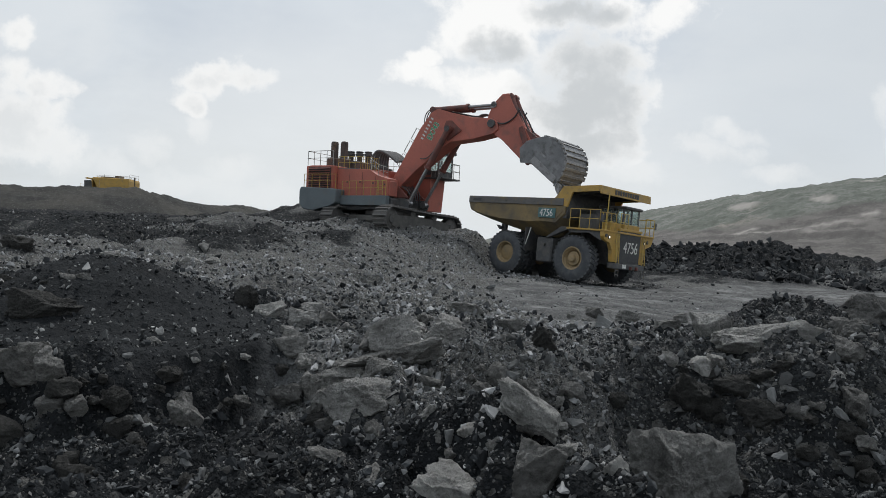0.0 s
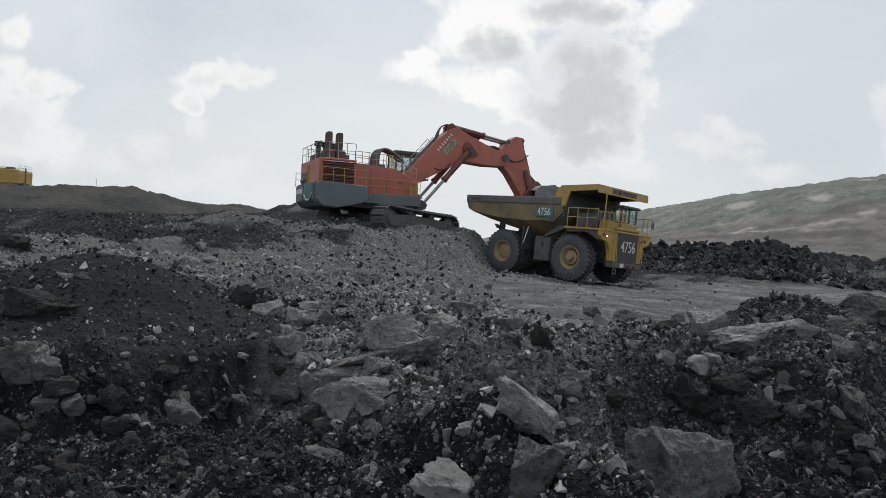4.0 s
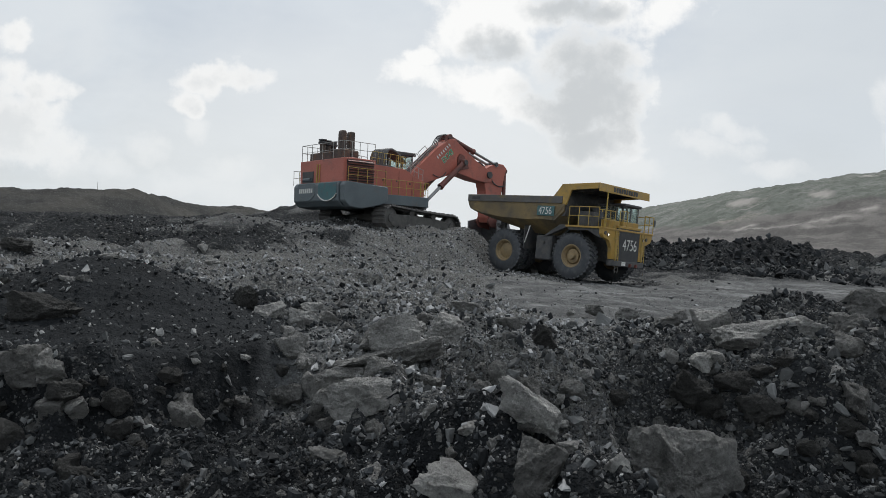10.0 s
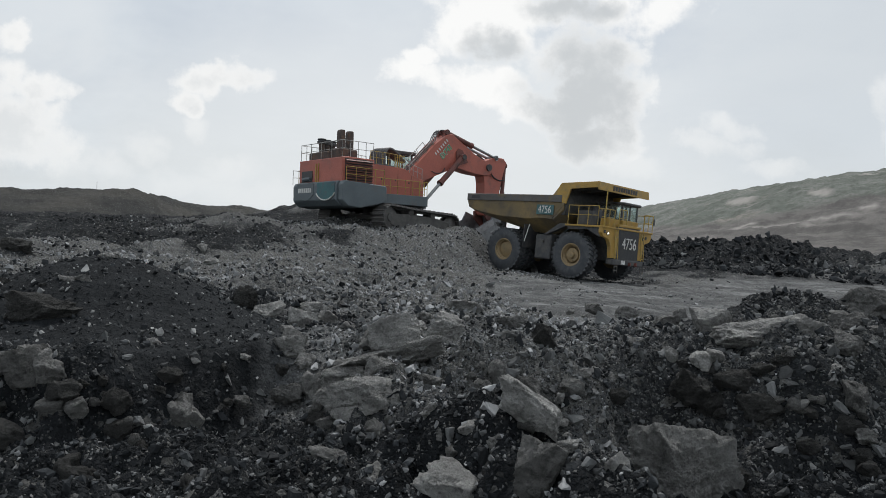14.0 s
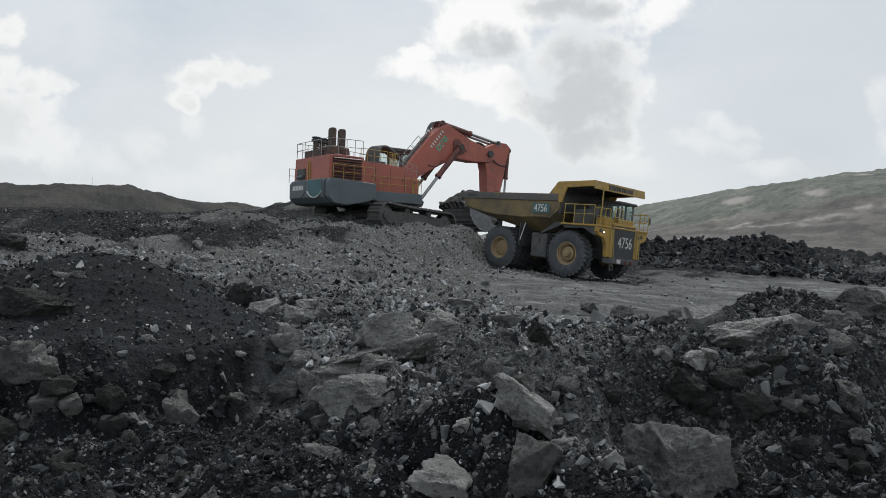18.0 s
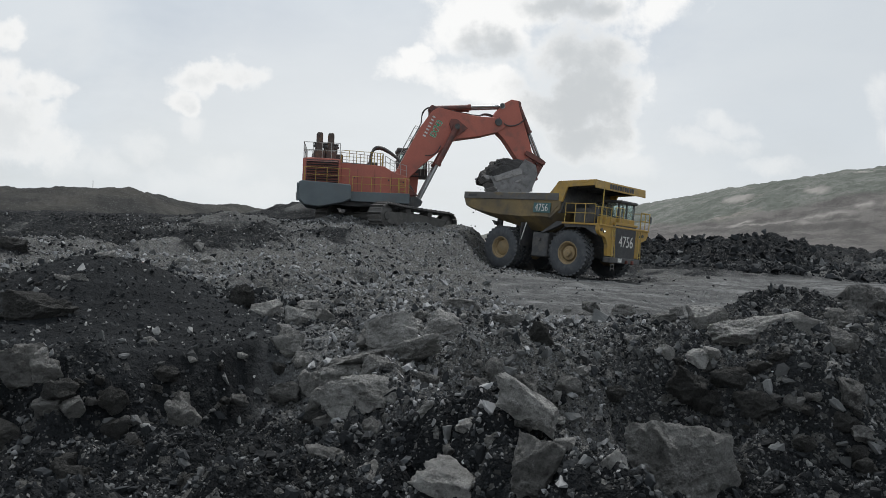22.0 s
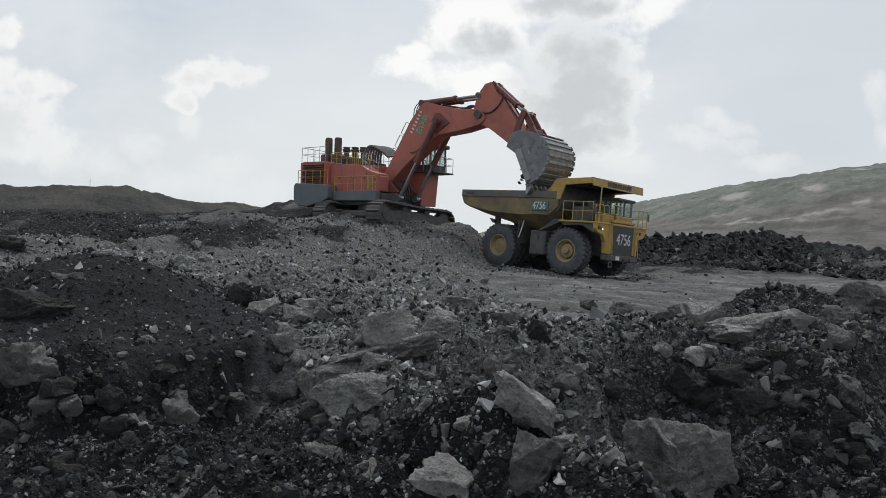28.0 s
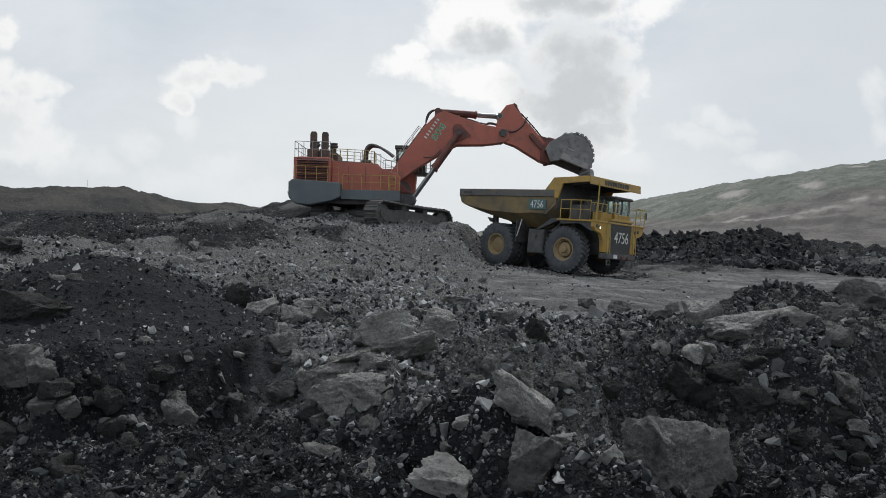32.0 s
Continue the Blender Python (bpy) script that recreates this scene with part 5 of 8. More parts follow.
    for x0, x1, y0, y1 in ((2.14, 2.155, 1.46, 3.1), (1.27, 2.05, 1.375, 1.39), (0.17, 1.13, 1.375, 1.39), (0.17, 2.05, 3.17, 3.185)):
        bm = bm_new(); box(bm, x0, x1, y0, y1, 3.27, 4.43, 0); o = part("window_pane", bm, M["glass"], cab, "cab window glass"); o.visible_shadow = False
    for k in range(5):
        bm = bm_new(); tube(bm, arc((1.1 + 0.12 * k, -0.5 + 0.25 * k, 1.75), (2.1, -0.45 + 0.25 * k, 1.25), (1.9, -0.4 + 0.25 * k, 0.45), 8), 0.05, 6); P("swivel_hose", bm, M["hose"], smooth=True)


def bucket_shell():
    """Curved wrapper with thickness, two side plates and a lip."""
    bm = bm_new()
    w, t = 1.62, 0.09
    pts = [Vector((x, 0, z)) for x, z in BUCKET_SIDE]
    fine = []
    for i in range(len(pts) - 1):
        fine += [pts[i].lerp(pts[i + 1], k / 2) for k in range(2)]
    fine.append(pts[-1])
    mid = Vector((1.1, 0, 1.0))
    inner = [p + (mid - p).normalized() * t for p in fine]
    rows = [[bm.verts.new((p.x, y, p.z)) for p in src] for src, y in ((fine, -w), (fine, w), (inner, -w), (inner, w))]
    n = len(fine)
    for i in range(n - 1):
        bm.faces.new((rows[0][i], rows[1][i], rows[1][i + 1], rows[0][i + 1]))
        bm.faces.new((rows[2][i], rows[2][i + 1], rows[3][i + 1], rows[3][i]))
    for i in (0, n - 1):
        bm.faces.new((rows[0][i], rows[2][i], rows[3][i], rows[1][i]))
    bmesh.ops.recalc_face_normals(bm, faces=bm.faces)
    return bm


def build_front(ex):
    P = lambda name, bm, mt, par, label="", smooth=False: part(name, bm, mt, par, label, smooth)
    # boom
    bm = bm_new(); prism(bm, BOOM_SIDE, -0.62, 0.62, 0.03)
    boom = part("boom", bm, M["red"], ex, "orange-red box-section boom")
    MOVING["boom"] = boom
    for s in (-1, 1):
        bm = bm_new(); prism(bm, ((5.5, 0.7), (5.75, 1.75), (6.05, 1.95), (6.4, 1.75), (6.75, 0.75)), min(s * 0.62, s * 0.72), max(s * 0.62, s * 0.72), 0.01); P("pin_plate", bm, M["red_dark"], boom)
        bm = bm_new(); rod(bm, (6.06, s * 0.70, 1.25), (6.06, s * 1.22, 1.25), 0.19, 14); P("cylinder_pin", bm, M["dark"], boom)
        bm = bm_new(); rod(bm, (8.87, s * 0.60, 0), (8.87, s * 0.78, 0), 0.26, 14); P("arm_pin", bm, M["dark"], boom)
    for y in (-0.5, 0.24):
        bm = bm_new(); prism(bm, ((4.95, 3.0), (5.2, 3.40), (5.55, 3.40), (5.8, 3.05)), y, y + 0.26, 0.02); P("cylinder_lug", bm, M["red_dark"], boom)
    # lettering on both flanks
    d = Vector((4.05 - 2.3, 0, 2.35 - 1.35)); ang = math.degrees(math.atan2(1.62, 2.7))
    bm = bm_new()
    for k in range(7):
        m = pose(3.80 + 0.215 * k, -0.634, 1.93 + 0.129 * k, 0, -ang, 0)
        box(bm, -0.055, 0.055, -0.006, 0.006, -0.11, 0.11, 0, m)
    P("maker_lettering", bm, M["white"], boom, "white painted characters")
    lettering("number_edge", "EX743", 0.60, M["white"], boom, pose(4.80, -0.626, 1.90, 90, -ang, 0), "white outline of the unit number", 0.8, 0.022)
    lettering("unit_number", "EX743", 0.60, M["green"], boom, pose(4.80, -0.640, 1.90, 90, -ang, 0), "green unit number with white edge", 0.8, 0.006)
    # hand rails and pipes on the boom's back
    back = [Vector((1.0, 0, 0.98)), Vector((4.0, 0, 2.66)), Vector((5.2, 0, 3.12))]
    nrm = Vector((-0.51, 0, 0.86))
    for s in (-0.5, 0.5):
        for a, b in ((0.10, 0.36), (0.40, 0.66), (0.70, 0.95)):
            p, q = back[0].lerp(back[1], a), back[0].lerp(back[1], b)
            bm = bm_new(); tube(bm, [p + Vector((0, s, 0)), p + nrm * 0.34 + Vector((0, s, 0)), q + nrm * 0.34 + Vector((0, s, 0)), q + Vector((0, s, 0))], 0.03, 6); P("hand_rail", bm, M["rail_grey"], boom)
    for k in range(4):
        y = -0.3 + 0.2 * k
        bm = bm_new(); tube(bm, [Vector((1.2, y, 1.18)), Vector((3.8, y, 2.62))] + arc((4.2, y, 2.85), (4.7 + 0.1 * k, y, 3.95), (5.6, y, 3.25), 9), 0.036, 6); P("boom_pipe", bm, M["hose_worn"], boom, smooth=True)
    for k in range(3):
        y = -0.2 + 0.2 * k
        bm = bm_new(); tube(bm, [Vector((5.9, y, 3.05)), Vector((6.6, y, 2.35)), Vector((7.8, y, 1.3))] + arc((8.1, y, 1.1), (8.5, y, 1.15), (8.9, y, 0.6), 5), 0.055, 6); P("arm_hose", bm, M["hose"], boom, smooth=True)
    bm = bm_new(); tube(bm, arc((3.1, -0.66, 0.75), (3.7, -0.85, 0.2), (4.4, -0.66, 0.75), 8), 0.035, 6); P("drain_hose", bm, M["hose"], boom, smooth=True)
    # arm
    bm = bm_new(); prism(bm, ARM_SIDE, -0.50, 0.50, 0.03)
    arm = part("arm", bm, M["red"], ex, "orange-red excavator arm")
    MOVING["arm"] = arm
    bm = bm_new(); rod(bm, (-0.80, -0.62, 0.95), (-0.80, 0.62, 0.95), 0.15, 12); P("rod_pin", bm, M["dark"], arm)
    bm = bm_new(); rod(bm, (3.5, -0.66, 0), (3.5, 0.66, 0), 0.20, 14); P("bucket_pin", bm, M["dark"], arm)
    bm = bm_new(); rod(bm, (3.05, -0.66, 0.5), (3.05, 0.66, 0.5), 0.17, 14); P("rocker_pin", bm, M["dark"], arm)
    for y in (-0.42, 0.18):
        bm = bm_new(); prism(bm, ((-0.55, 1.9), (-0.40, 2.25), (-0.12, 2.22), (0.2, 1.75)), y, y + 0.24, 0.02); P("cylinder_lug", bm, M["red_dark"], arm)
    for s in (-1, 1):
        bm = bm_new(); tube(bm, [Vector((0.9, s * 0.53, 1.85))] + arc((0.95, s * 0.56, 1.3), (0.8, s * 0.58, 0.15), (-0.25, s * 0.56, 0.25), 10), 0.045, 6); P("grease_line", bm, M["hose"], arm, smooth=True)
        bm = bm_new(); tube(bm, [Vector((0.4, s * 0.30, 1.88)), Vector((1.5, s * 0.30, 1.55)), Vector((2.6, s * 0.30, 1.16))], 0.05, 6); P("arm_pipe", bm, M["hose"], arm)
    # bucket
    bucket = part("bucket", bucket_shell(), M["bucket"], ex, "scoured grey steel backhoe bucket", True)
    MOVING["bucket"] = bucket
    for s in (-1, 1):
        bm = bm_new(); prism(bm, BUCKET_SIDE + ((0.25, -0.25), (0.9, 0.12)), min(s * 1.58, s * 1.68), max(s * 1.58, s * 1.68), 0.01); P("side_plate", bm, M["bucket"], bucket)
        bm = bm_new(); prism(bm, ((0.75, 0.18), (2.85, 0.05), (2.80, 0.42), (0.85, 0.62)), min(s * 1.68, s * 1.75), max(s * 1.68, s * 1.75), 0.015); P("cheek_plate", bm, M["bucket_bright"], bucket, "polished wear plate")
        bm = bm_new(); prism(bm, ((0.9, 0.95), (1.5, 0.9), (1.5, 1.0), (1.0, 1.05)), min(s * 1.68, s * 1.73), max(s * 1.68, s * 1.73), 0.01); P("wear_strip", bm, M["bucket_bright"], bucket)
        for k in range(1, 5):
            (xa, za), (xb, zb) = BUCKET_SIDE[k], BUCKET_SIDE[k + 1]
            for q in (0.25, 0.75):
                bm = bm_new(); box(bm, -0.13, 0.13, -0.045, 0.045, -0.10, 0.05, 0.02, pose(xa + (xb - xa) * q, s * 1.70, za + (zb - za) * q, 0, -math.degrees(math.atan2(zb - za, xb - xa)), 0)); P("heel_shroud", bm, M["bucket_bright"], bucket)
    for k in range(11):
        f = k / 10
        i = f * (len(BUCKET_SIDE) - 4)
        j = int(i)
        a, b = Vector((BUCKET_SIDE[j][0], 0, BUCKET_SIDE[j][1])), Vector((BUCKET_SIDE[j + 1][0], 0, BUCKET_SIDE[j + 1][1]))
        p = a.lerp(b, i - j)
        dd = (b - a).normalized()
        bm = bm_new(); box(bm, -0.09, 0.09, -1.60, 1.60, 0.0, 0.07, 0.012, pose(p.x, 0, p.z, 0, -math.degrees(math.atan2(dd.z, dd.x)) + 180, 0)); P("wear_bar", bm, M["bucket_bright"], bucket)
    bm = bm_new(); prism(bm, ((2.92, -0.10), (3.12, -0.04), (2.95, 0.35), (2.80, 0.30)), -1.68, 1.68, 0.02); P("lip", bm, M["bucket"], bucket)
    for k in range(6):
        y = -1.45 + 0.58 * k
        bm = bm_new(); prism(bm, ((2.85, 0.22), (3.05, -0.16), (3.42, -0.36), (3.50, -0.30), (3.25, 0.20)), y - 0.14, y + 0.14, 0.03); P("tooth", bm, M["bucket_bright"], bucket, "worn pointed tooth")
    for y in (-0.72, 0.56):
        bm = bm_new(); prism(bm, ((-0.35, -0.25), (0.3, -0.3), (0.55, 0.2), (0.3, 0.9), (0.1, 1.5), (-0.35, 1.45), (-0.52, 0.4)), y, y + 0.16, 0.02); P("ear", bm, M["red_dark"], bucket)
    # cylinders
    def cylinder(kind, side, r, barrel, rodl, mt, label):
        bm = bm_new(); rod(bm, (0.12, 0, 0), (barrel, 0, 0), r, 14); rod(bm, (barrel - 0.16, 0, 0), (barrel, 0, 0), r * 1.22, 14); rod(bm, (0, -r * 1.1, 0), (0, r * 1.1, 0), r * 1.15, 12)
        MOVING["%s_barrel_%s" % (kind, side)] = part(kind + "_cylinder", bm, mt, ex, label, True)
        bm = bm_new(); rod(bm, (0.1, 0, 0), (rodl, 0, 0), r * 0.55, 12); rod(bm, (0, -r, 0), (0, r, 0), r * 1.1, 12)
        MOVING["%s_rod_%s" % (kind, side)] = part(kind + "_cylinder_rod", bm, M["chrome"], ex, "polished chrome piston rod", True)
    for side in ("near", "far"):
        cylinder("boom", side, 0.21, 3.05, 3.35, M["red_dark"], "faded red boom cylinder")
        cylinder("arm", side, 0.19, 2.75, 2.9, M["red_dark"], "faded red arm cylinder")
        cylinder("bucket", side, 0.16, 2.25, 2.37, M["red_dark"], "faded red bucket cylinder")
    for name, l, y in (("rocker", 1.25, 0.60), ("link", 1.3, 0.40)):
        bm = bm_new()
        for s in (-1, 1):
            prism(bm, ((-0.2, -0.14), (-0.2, 0.14), (0.2, 0.2), (l - 0.2, 0.2), (l + 0.2, 0.14), (l + 0.2, -0.14), (l - 0.2, -0.18), (0.2, -0.18)), s * y - 0.08, s * y + 0.08, 0.02)
        rod(bm, (l, -y - 0.1, 0), (l, y + 0.1, 0), 0.15, 12)
        MOVING[name] = part("bucket_" + name, bm, M["red_dark"], ex)


def build_shovel():
    ex = thing("hydraulic_shovel", "orange-red tracked mining excavator with backhoe bucket on a rubble bench", "excavator", EXC)
    bm = bm_new(); box(bm, -2.2, 2.2, -2.3, 2.3, 0.75, 1.25, 0.12); o = part("car_body", bm, M["track_dirt"], ex); o.matrix_basis = pose(0, 0, 0, 0, 0, TRACK_TURN)
    for s in (-1, 1):
        build_track(ex, s)
    build_house(ex)
    build_front(ex)


build_shovel()

# ---------------------------------------------------------------- broken rock
def rock_material(name, a, b, dirt, dirt_at, spread):
    """Bedded mudstone: blotches, thin beds, pits and coal dust, with relief to match."""
    mt = bpy.data.materials.new(name)
    mt.use_nodes = True
    nt = mt.node_tree
    bsdf = nt.nodes["Principled BSDF"]
    L = nt.links.new
    vec = node(nt, "ShaderNodeTexCoord").outputs["Object"]
    shift = node(nt, "ShaderNodeVectorMath", operation="ADD")
    info = node(nt, "ShaderNodeObjectInfo").outputs["Random"]
    far = node(nt, "ShaderNodeMath", operation="MULTIPLY")
    L(info, far.inputs[0])
    far.inputs[1].default_value = 50.0
    L(vec, shift.inputs[0]); L(far.outputs[0], shift.inputs[1])

    def tex(s, d, r, stretch=(1, 1, 1)):
        mp = node(nt, "ShaderNodeMapping")
        mp.inputs["Scale"].default_value = stretch
        L(shift.outputs[0], mp.inputs[0])
        n = node(nt, "ShaderNodeTexNoise")
        n.inputs["Scale"].default_value, n.inputs["Detail"].default_value, n.inputs["Roughness"].default_value = s, d, r
        L(mp.outputs[0], n.inputs["Vector"])
        return n.outputs["Fac"]

    def ramp(f, p0, p1, c0=0.0, c1=1.0):
        r = node(nt, "ShaderNodeMapRange")
        r.inputs[1].default_value, r.inputs[2].default_value, r.inputs[3].default_value, r.inputs[4].default_value = p0, p1, c0, c1
        L(f, r.inputs[0])
        return r.outputs[0]

    def mix(f, x, y):
        n = node(nt, "ShaderNodeMix", data_type="RGBA")
        L(f, n.inputs[0])
        for s, val in ((6, x), (7, y)):
            if isinstance(val, tuple):
                n.inputs[s].default_value = (*val, 1)
            else:
                L(val, n.inputs[s])
        return n.outputs[2]
    blotch, pits, grain, beds = tex(3, 6, 0.6), tex(11, 9, 0.72), tex(45, 6, 0.75), tex(2.5, 6, 0.65, (1, 1, 5))
    col = mix(ramp(blotch, 0.38, 0.62), a, b)
    col = mix(ramp(beds, 0.48, 0.62, 0, 0.25), col, tuple(0.65 * v for v in b))
    col = mix(ramp(grain, 0.46, 0.64, 0, 0.6), col, tuple(0.5 * v for v in a))
    col = mix(ramp(pits, dirt_at[0], dirt_at[1], 0, 0.7), col, dirt)
    hsv = node(nt, "ShaderNodeHueSaturation")
    L(ramp(info, 0, 1, 1 - spread, 1 + spread), hsv.inputs["Value"])
    L(col, hsv.inputs["Color"])
    L(hsv.outputs[0], bsdf.inputs["Base Color"])
    bsdf.inputs["Roughness"].default_value = 0.93
    bsdf.inputs["Specular IOR Level"].default_value = 0.25
    add = node(nt, "ShaderNodeMath", operation="ADD")
    L(ramp(beds, 0, 1, 0, 0.25), add.inputs[0]); L(pits, add.inputs[1])
    bp = node(nt, "ShaderNodeBump")
    bp.inputs["Strength"].default_value, bp.inputs["Distance"].default_value = 1.0, 0.16
    L(add.outputs[0], bp.inputs["Height"])
    b2 = node(nt, "ShaderNodeBump")
    b2.inputs["Strength"].default_value, b2.inputs["Distance"].default_value = 0.8, 0.02
    L(grain, b2.inputs["Height"]); L(bp.outputs[0], b2.inputs["Normal"])
    L(b2.outputs[0], bsdf.inputs["Normal"])
    return mt


M["rock"] = rock_material("grey_mudstone", (0.275, 0.273, 0.263), (0.175, 0.174, 0.168), (0.050, 0.0500, 0.048), (0.46, 0.64), 0.25)
M["rock_pale"] = rock_material("pale_mudstone", (0.44, 0.436, 0.42), (0.29, 0.288, 0.278), (0.070, 0.0700, 0.067), (0.50, 0.67), 0.18)
M["rock_dark"] = rock_material("carbonaceous_rock", (0.078, 0.0775, 0.074), (0.045, 0.045, 0.0435), (0.014, 0.0142, 0.014), (0.50, 0.66), 0.2)
M["rubble_grey"] = surface("grey_rubble", (0.335, 0.343, 0.348), (0.185, 0.190, 0.194), 0.92, scale=1.0, fine=26, bump=0.5, spread=0.38, island=True, gloss=0.2)
M["rubble_pale"] = surface("pale_chips", (0.36, 0.363, 0.357), (0.24, 0.242, 0.238), 0.92, scale=1.0, fine=26, bump=0.3, spread=0.4, island=True, gloss=0.2)
M["rubble_mixed"] = surface("shale_rubble", (0.155, 0.160, 0.161), (0.082, 0.0855, 0.0865), 0.9, scale=1.5, fine=30, bump=0.5, spread=0.5, island=True, gloss=0.2)
M["rubble_coal"] = surface("coal_rubble", (0.039, 0.0428, 0.0465), (0.0195, 0.0216, 0.0238), 0.85, scale=1.0, fine=26, bump=0.5, spread=0.55, island=True, gloss=0.15)


def rock_shape(rng, n=16, flat=0.8):
    """A broken lump: the hull of random points, in a unit box."""
    bm = bm_new()
    for _ in range(n):
        v = Vector((rng.uniform(-1, 1), rng.uniform(-1, 1), rng.uniform(-1, 1)))
        v = v / max(abs(v.x), abs(v.y), abs(v.z)) * rng.uniform(0.72, 1.0) if rng.random() < 0.6 else v.normalized() * rng.uniform(0.85, 1.0)
        bm.verts.new((v.x * 0.5, v.y * 0.5, v.z * 0.5 * flat))
    r = bmesh.ops.convex_hull(bm, input=bm.verts)
    bmesh.ops.delete(bm, geom=list({g for g in r["geom_interior"] + r["geom_unused"] if isinstance(g, bmesh.types.BMVert)}), context="VERTS")
    return bm


def boulder(x, y, z, w, d, h, turn, tilt, seed, kind, cuts=6):
    """One block of broken rock, bounded by fracture planes: six rough sides, corners split away, the faces chipped; sunk into the ground."""
    rng = random.Random(seed)
    bm = bm_new()
    bmesh.ops.create_icosphere(bm, subdivisions=6 if w > 0.8 else 5 if cuts > 3 else 4, radius=1.0)
    planes = []
    for axis in range(3):
        for s in (-1, 1):
            n = Vector([rng.uniform(-0.45, 0.45) for _ in range(3)])
            n[axis] = s
            planes.append((n.normalized(), rng.uniform(0.40, 0.47)))
    for _ in range(rng.randint(8, 12)):
        n = Vector([rng.choice((-1, 1)) * rng.uniform(0.25, 1) for _ in range(3)]).normalized()
        planes.append((n, rng.uniform(0.37, 0.54)))
    normals, reach = np.array([p[0][:] for p in planes]), np.array([p[1] for p in planes])
    off = Vector((seed * 3.1, seed * 1.7, seed * 0.9))
    for v in bm.verts:
        n = v.co.normalized()
        q = np.maximum(normals @ np.array(n[:]), 1e-3)
        r = float((reach / q).min())
        p = n * r
        chip = noise.noise(p * 3.0 + off)
        step_ = math.floor(chip * 5) * 0.016
        a = noise.noise(p * 1.7 - off) * 0.05 + step_
        b = abs(noise.noise(p * 5.0 + off)) * -0.085 + noise.noise(p * 12 + off) * 0.032 + abs(noise.noise(p * 25 - off)) * -0.032
        v.co = p + n * (a + b)
    lo, hi = (Vector([f(v.co[k] for v in bm.verts) for k in range(3)]) for f in (min, max))
    for v in bm.verts:
        v.co = [(v.co[k] - lo[k]) / (hi[k] - lo[k]) - 0.5 for k in range(3)]
    me = bpy.data.meshes.new("boulder")
    bm.to_mesh(me)
    bm.free()
    me.transform(Matrix.Diagonal((w, d, h, 1)))
    me.materials.append(M[kind])
    me.polygons.foreach_set("use_smooth", [True] * len(me.polygons))
    me.set_sharp_from_angle(angle=radians(30))
    ob = new("boulder", me)
    ob.matrix_basis = pose(x, y, z, tilt * 0.5, tilt, turn)
    words = {"rock": "grey broken mudstone boulder", "rock_pale": "pale dusty mudstone boulder", "rock_dark": "dark coaly rock boulder"}[kind]
    size = " slab" if h < 0.5 * w else " block"
    tagged(ob, words + size + " lying in the rubble", "boulder", "boulders in the rubble")


def scatter(name, label, count, seed, near, far, size, shapes, material, weight):
    """Many small stones in one mesh: even over the fan of ground between two distances, sizes by a power law, thinned by weight."""
    rs = np.random.RandomState(seed)
    verts, faces, nv = [], [], 0
    r = np.sqrt(rs.uniform(near ** 2, far ** 2, count))
    a = np.radians(rs.uniform(57, 123, count))
    x, y = r * np.cos(a), r * np.sin(a)
    keep = rs.uniform(0, 1, count) < weight(x, y)
    x, y = x[keep], y[keep]
    n = len(x)
    s = size[0] * (1 - rs.uniform(0, 1, n)) ** (-1 / 2.1)
    s = np.minimum(s, size[1])
    z = height(x, y) + s * rs.uniform(0.0, 0.28, n)
    q = rs.normal(size=(n, 4)); q /= np.linalg.norm(q, axis=1)[:, None]
    w_, qx, qy, qz = q.T
    R = np.stack([1 - 2 * (qy ** 2 + qz ** 2), 2 * (qx * qy - qz * w_), 2 * (qx * qz + qy * w_), 2 * (qx * qy + qz * w_), 1 - 2 * (qx ** 2 + qz ** 2), 2 * (qy * qz - qx * w_),
                  2 * (qx * qz - qy * w_), 2 * (qy * qz + qx * w_), 1 - 2 * (qx ** 2 + qy ** 2)], -1).reshape(n, 3, 3)
    stretch = np.stack([rs.uniform(0.85, 1.45, n), rs.uniform(0.7, 1.1, n), rs.uniform(0.38, 0.85, n)], -1) * s[:, None]
    which = rs.randint(0, len(shapes), n)
    V, F = [], []
    base = 0
    for k, (sv, sf) in enumerate(shapes):
        idx = np.where(which == k)[0]
        if not len(idx):
            continue
        p = np.einsum("nij,nvj->nvi", R[idx], sv[None] * stretch[idx][:, None]) + np.stack([x[idx], y[idx], z[idx]], -1)[:, None]
        V.append(p.reshape(-1, 3))
        F.append((sf[None] + (np.arange(len(idx)) * len(sv))[:, None, None] + base).reshape(-1, 3))
        base += len(idx) * len(sv)
    V, F = np.concatenate(V), np.concatenate(F)
    me = bpy.data.meshes.new(name)
    me.vertices.add(len(V)); me.vertices.foreach_set("co", V.ravel())
    me.loops.add(F.size); me.loops.foreach_set("vertex_index", F.ravel().astype(np.int32))
    me.polygons.add(len(F)); me.polygons.foreach_set("loop_start", (np.arange(len(F)) * 3).astype(np.int32))
    me.update(calc_edges=True)
    me.polygons.foreach_set("use_smooth", np.zeros(len(F), bool))
    me.materials.append(material)
    return tagged(new(name, me), label, "rubble", kind="stuff")


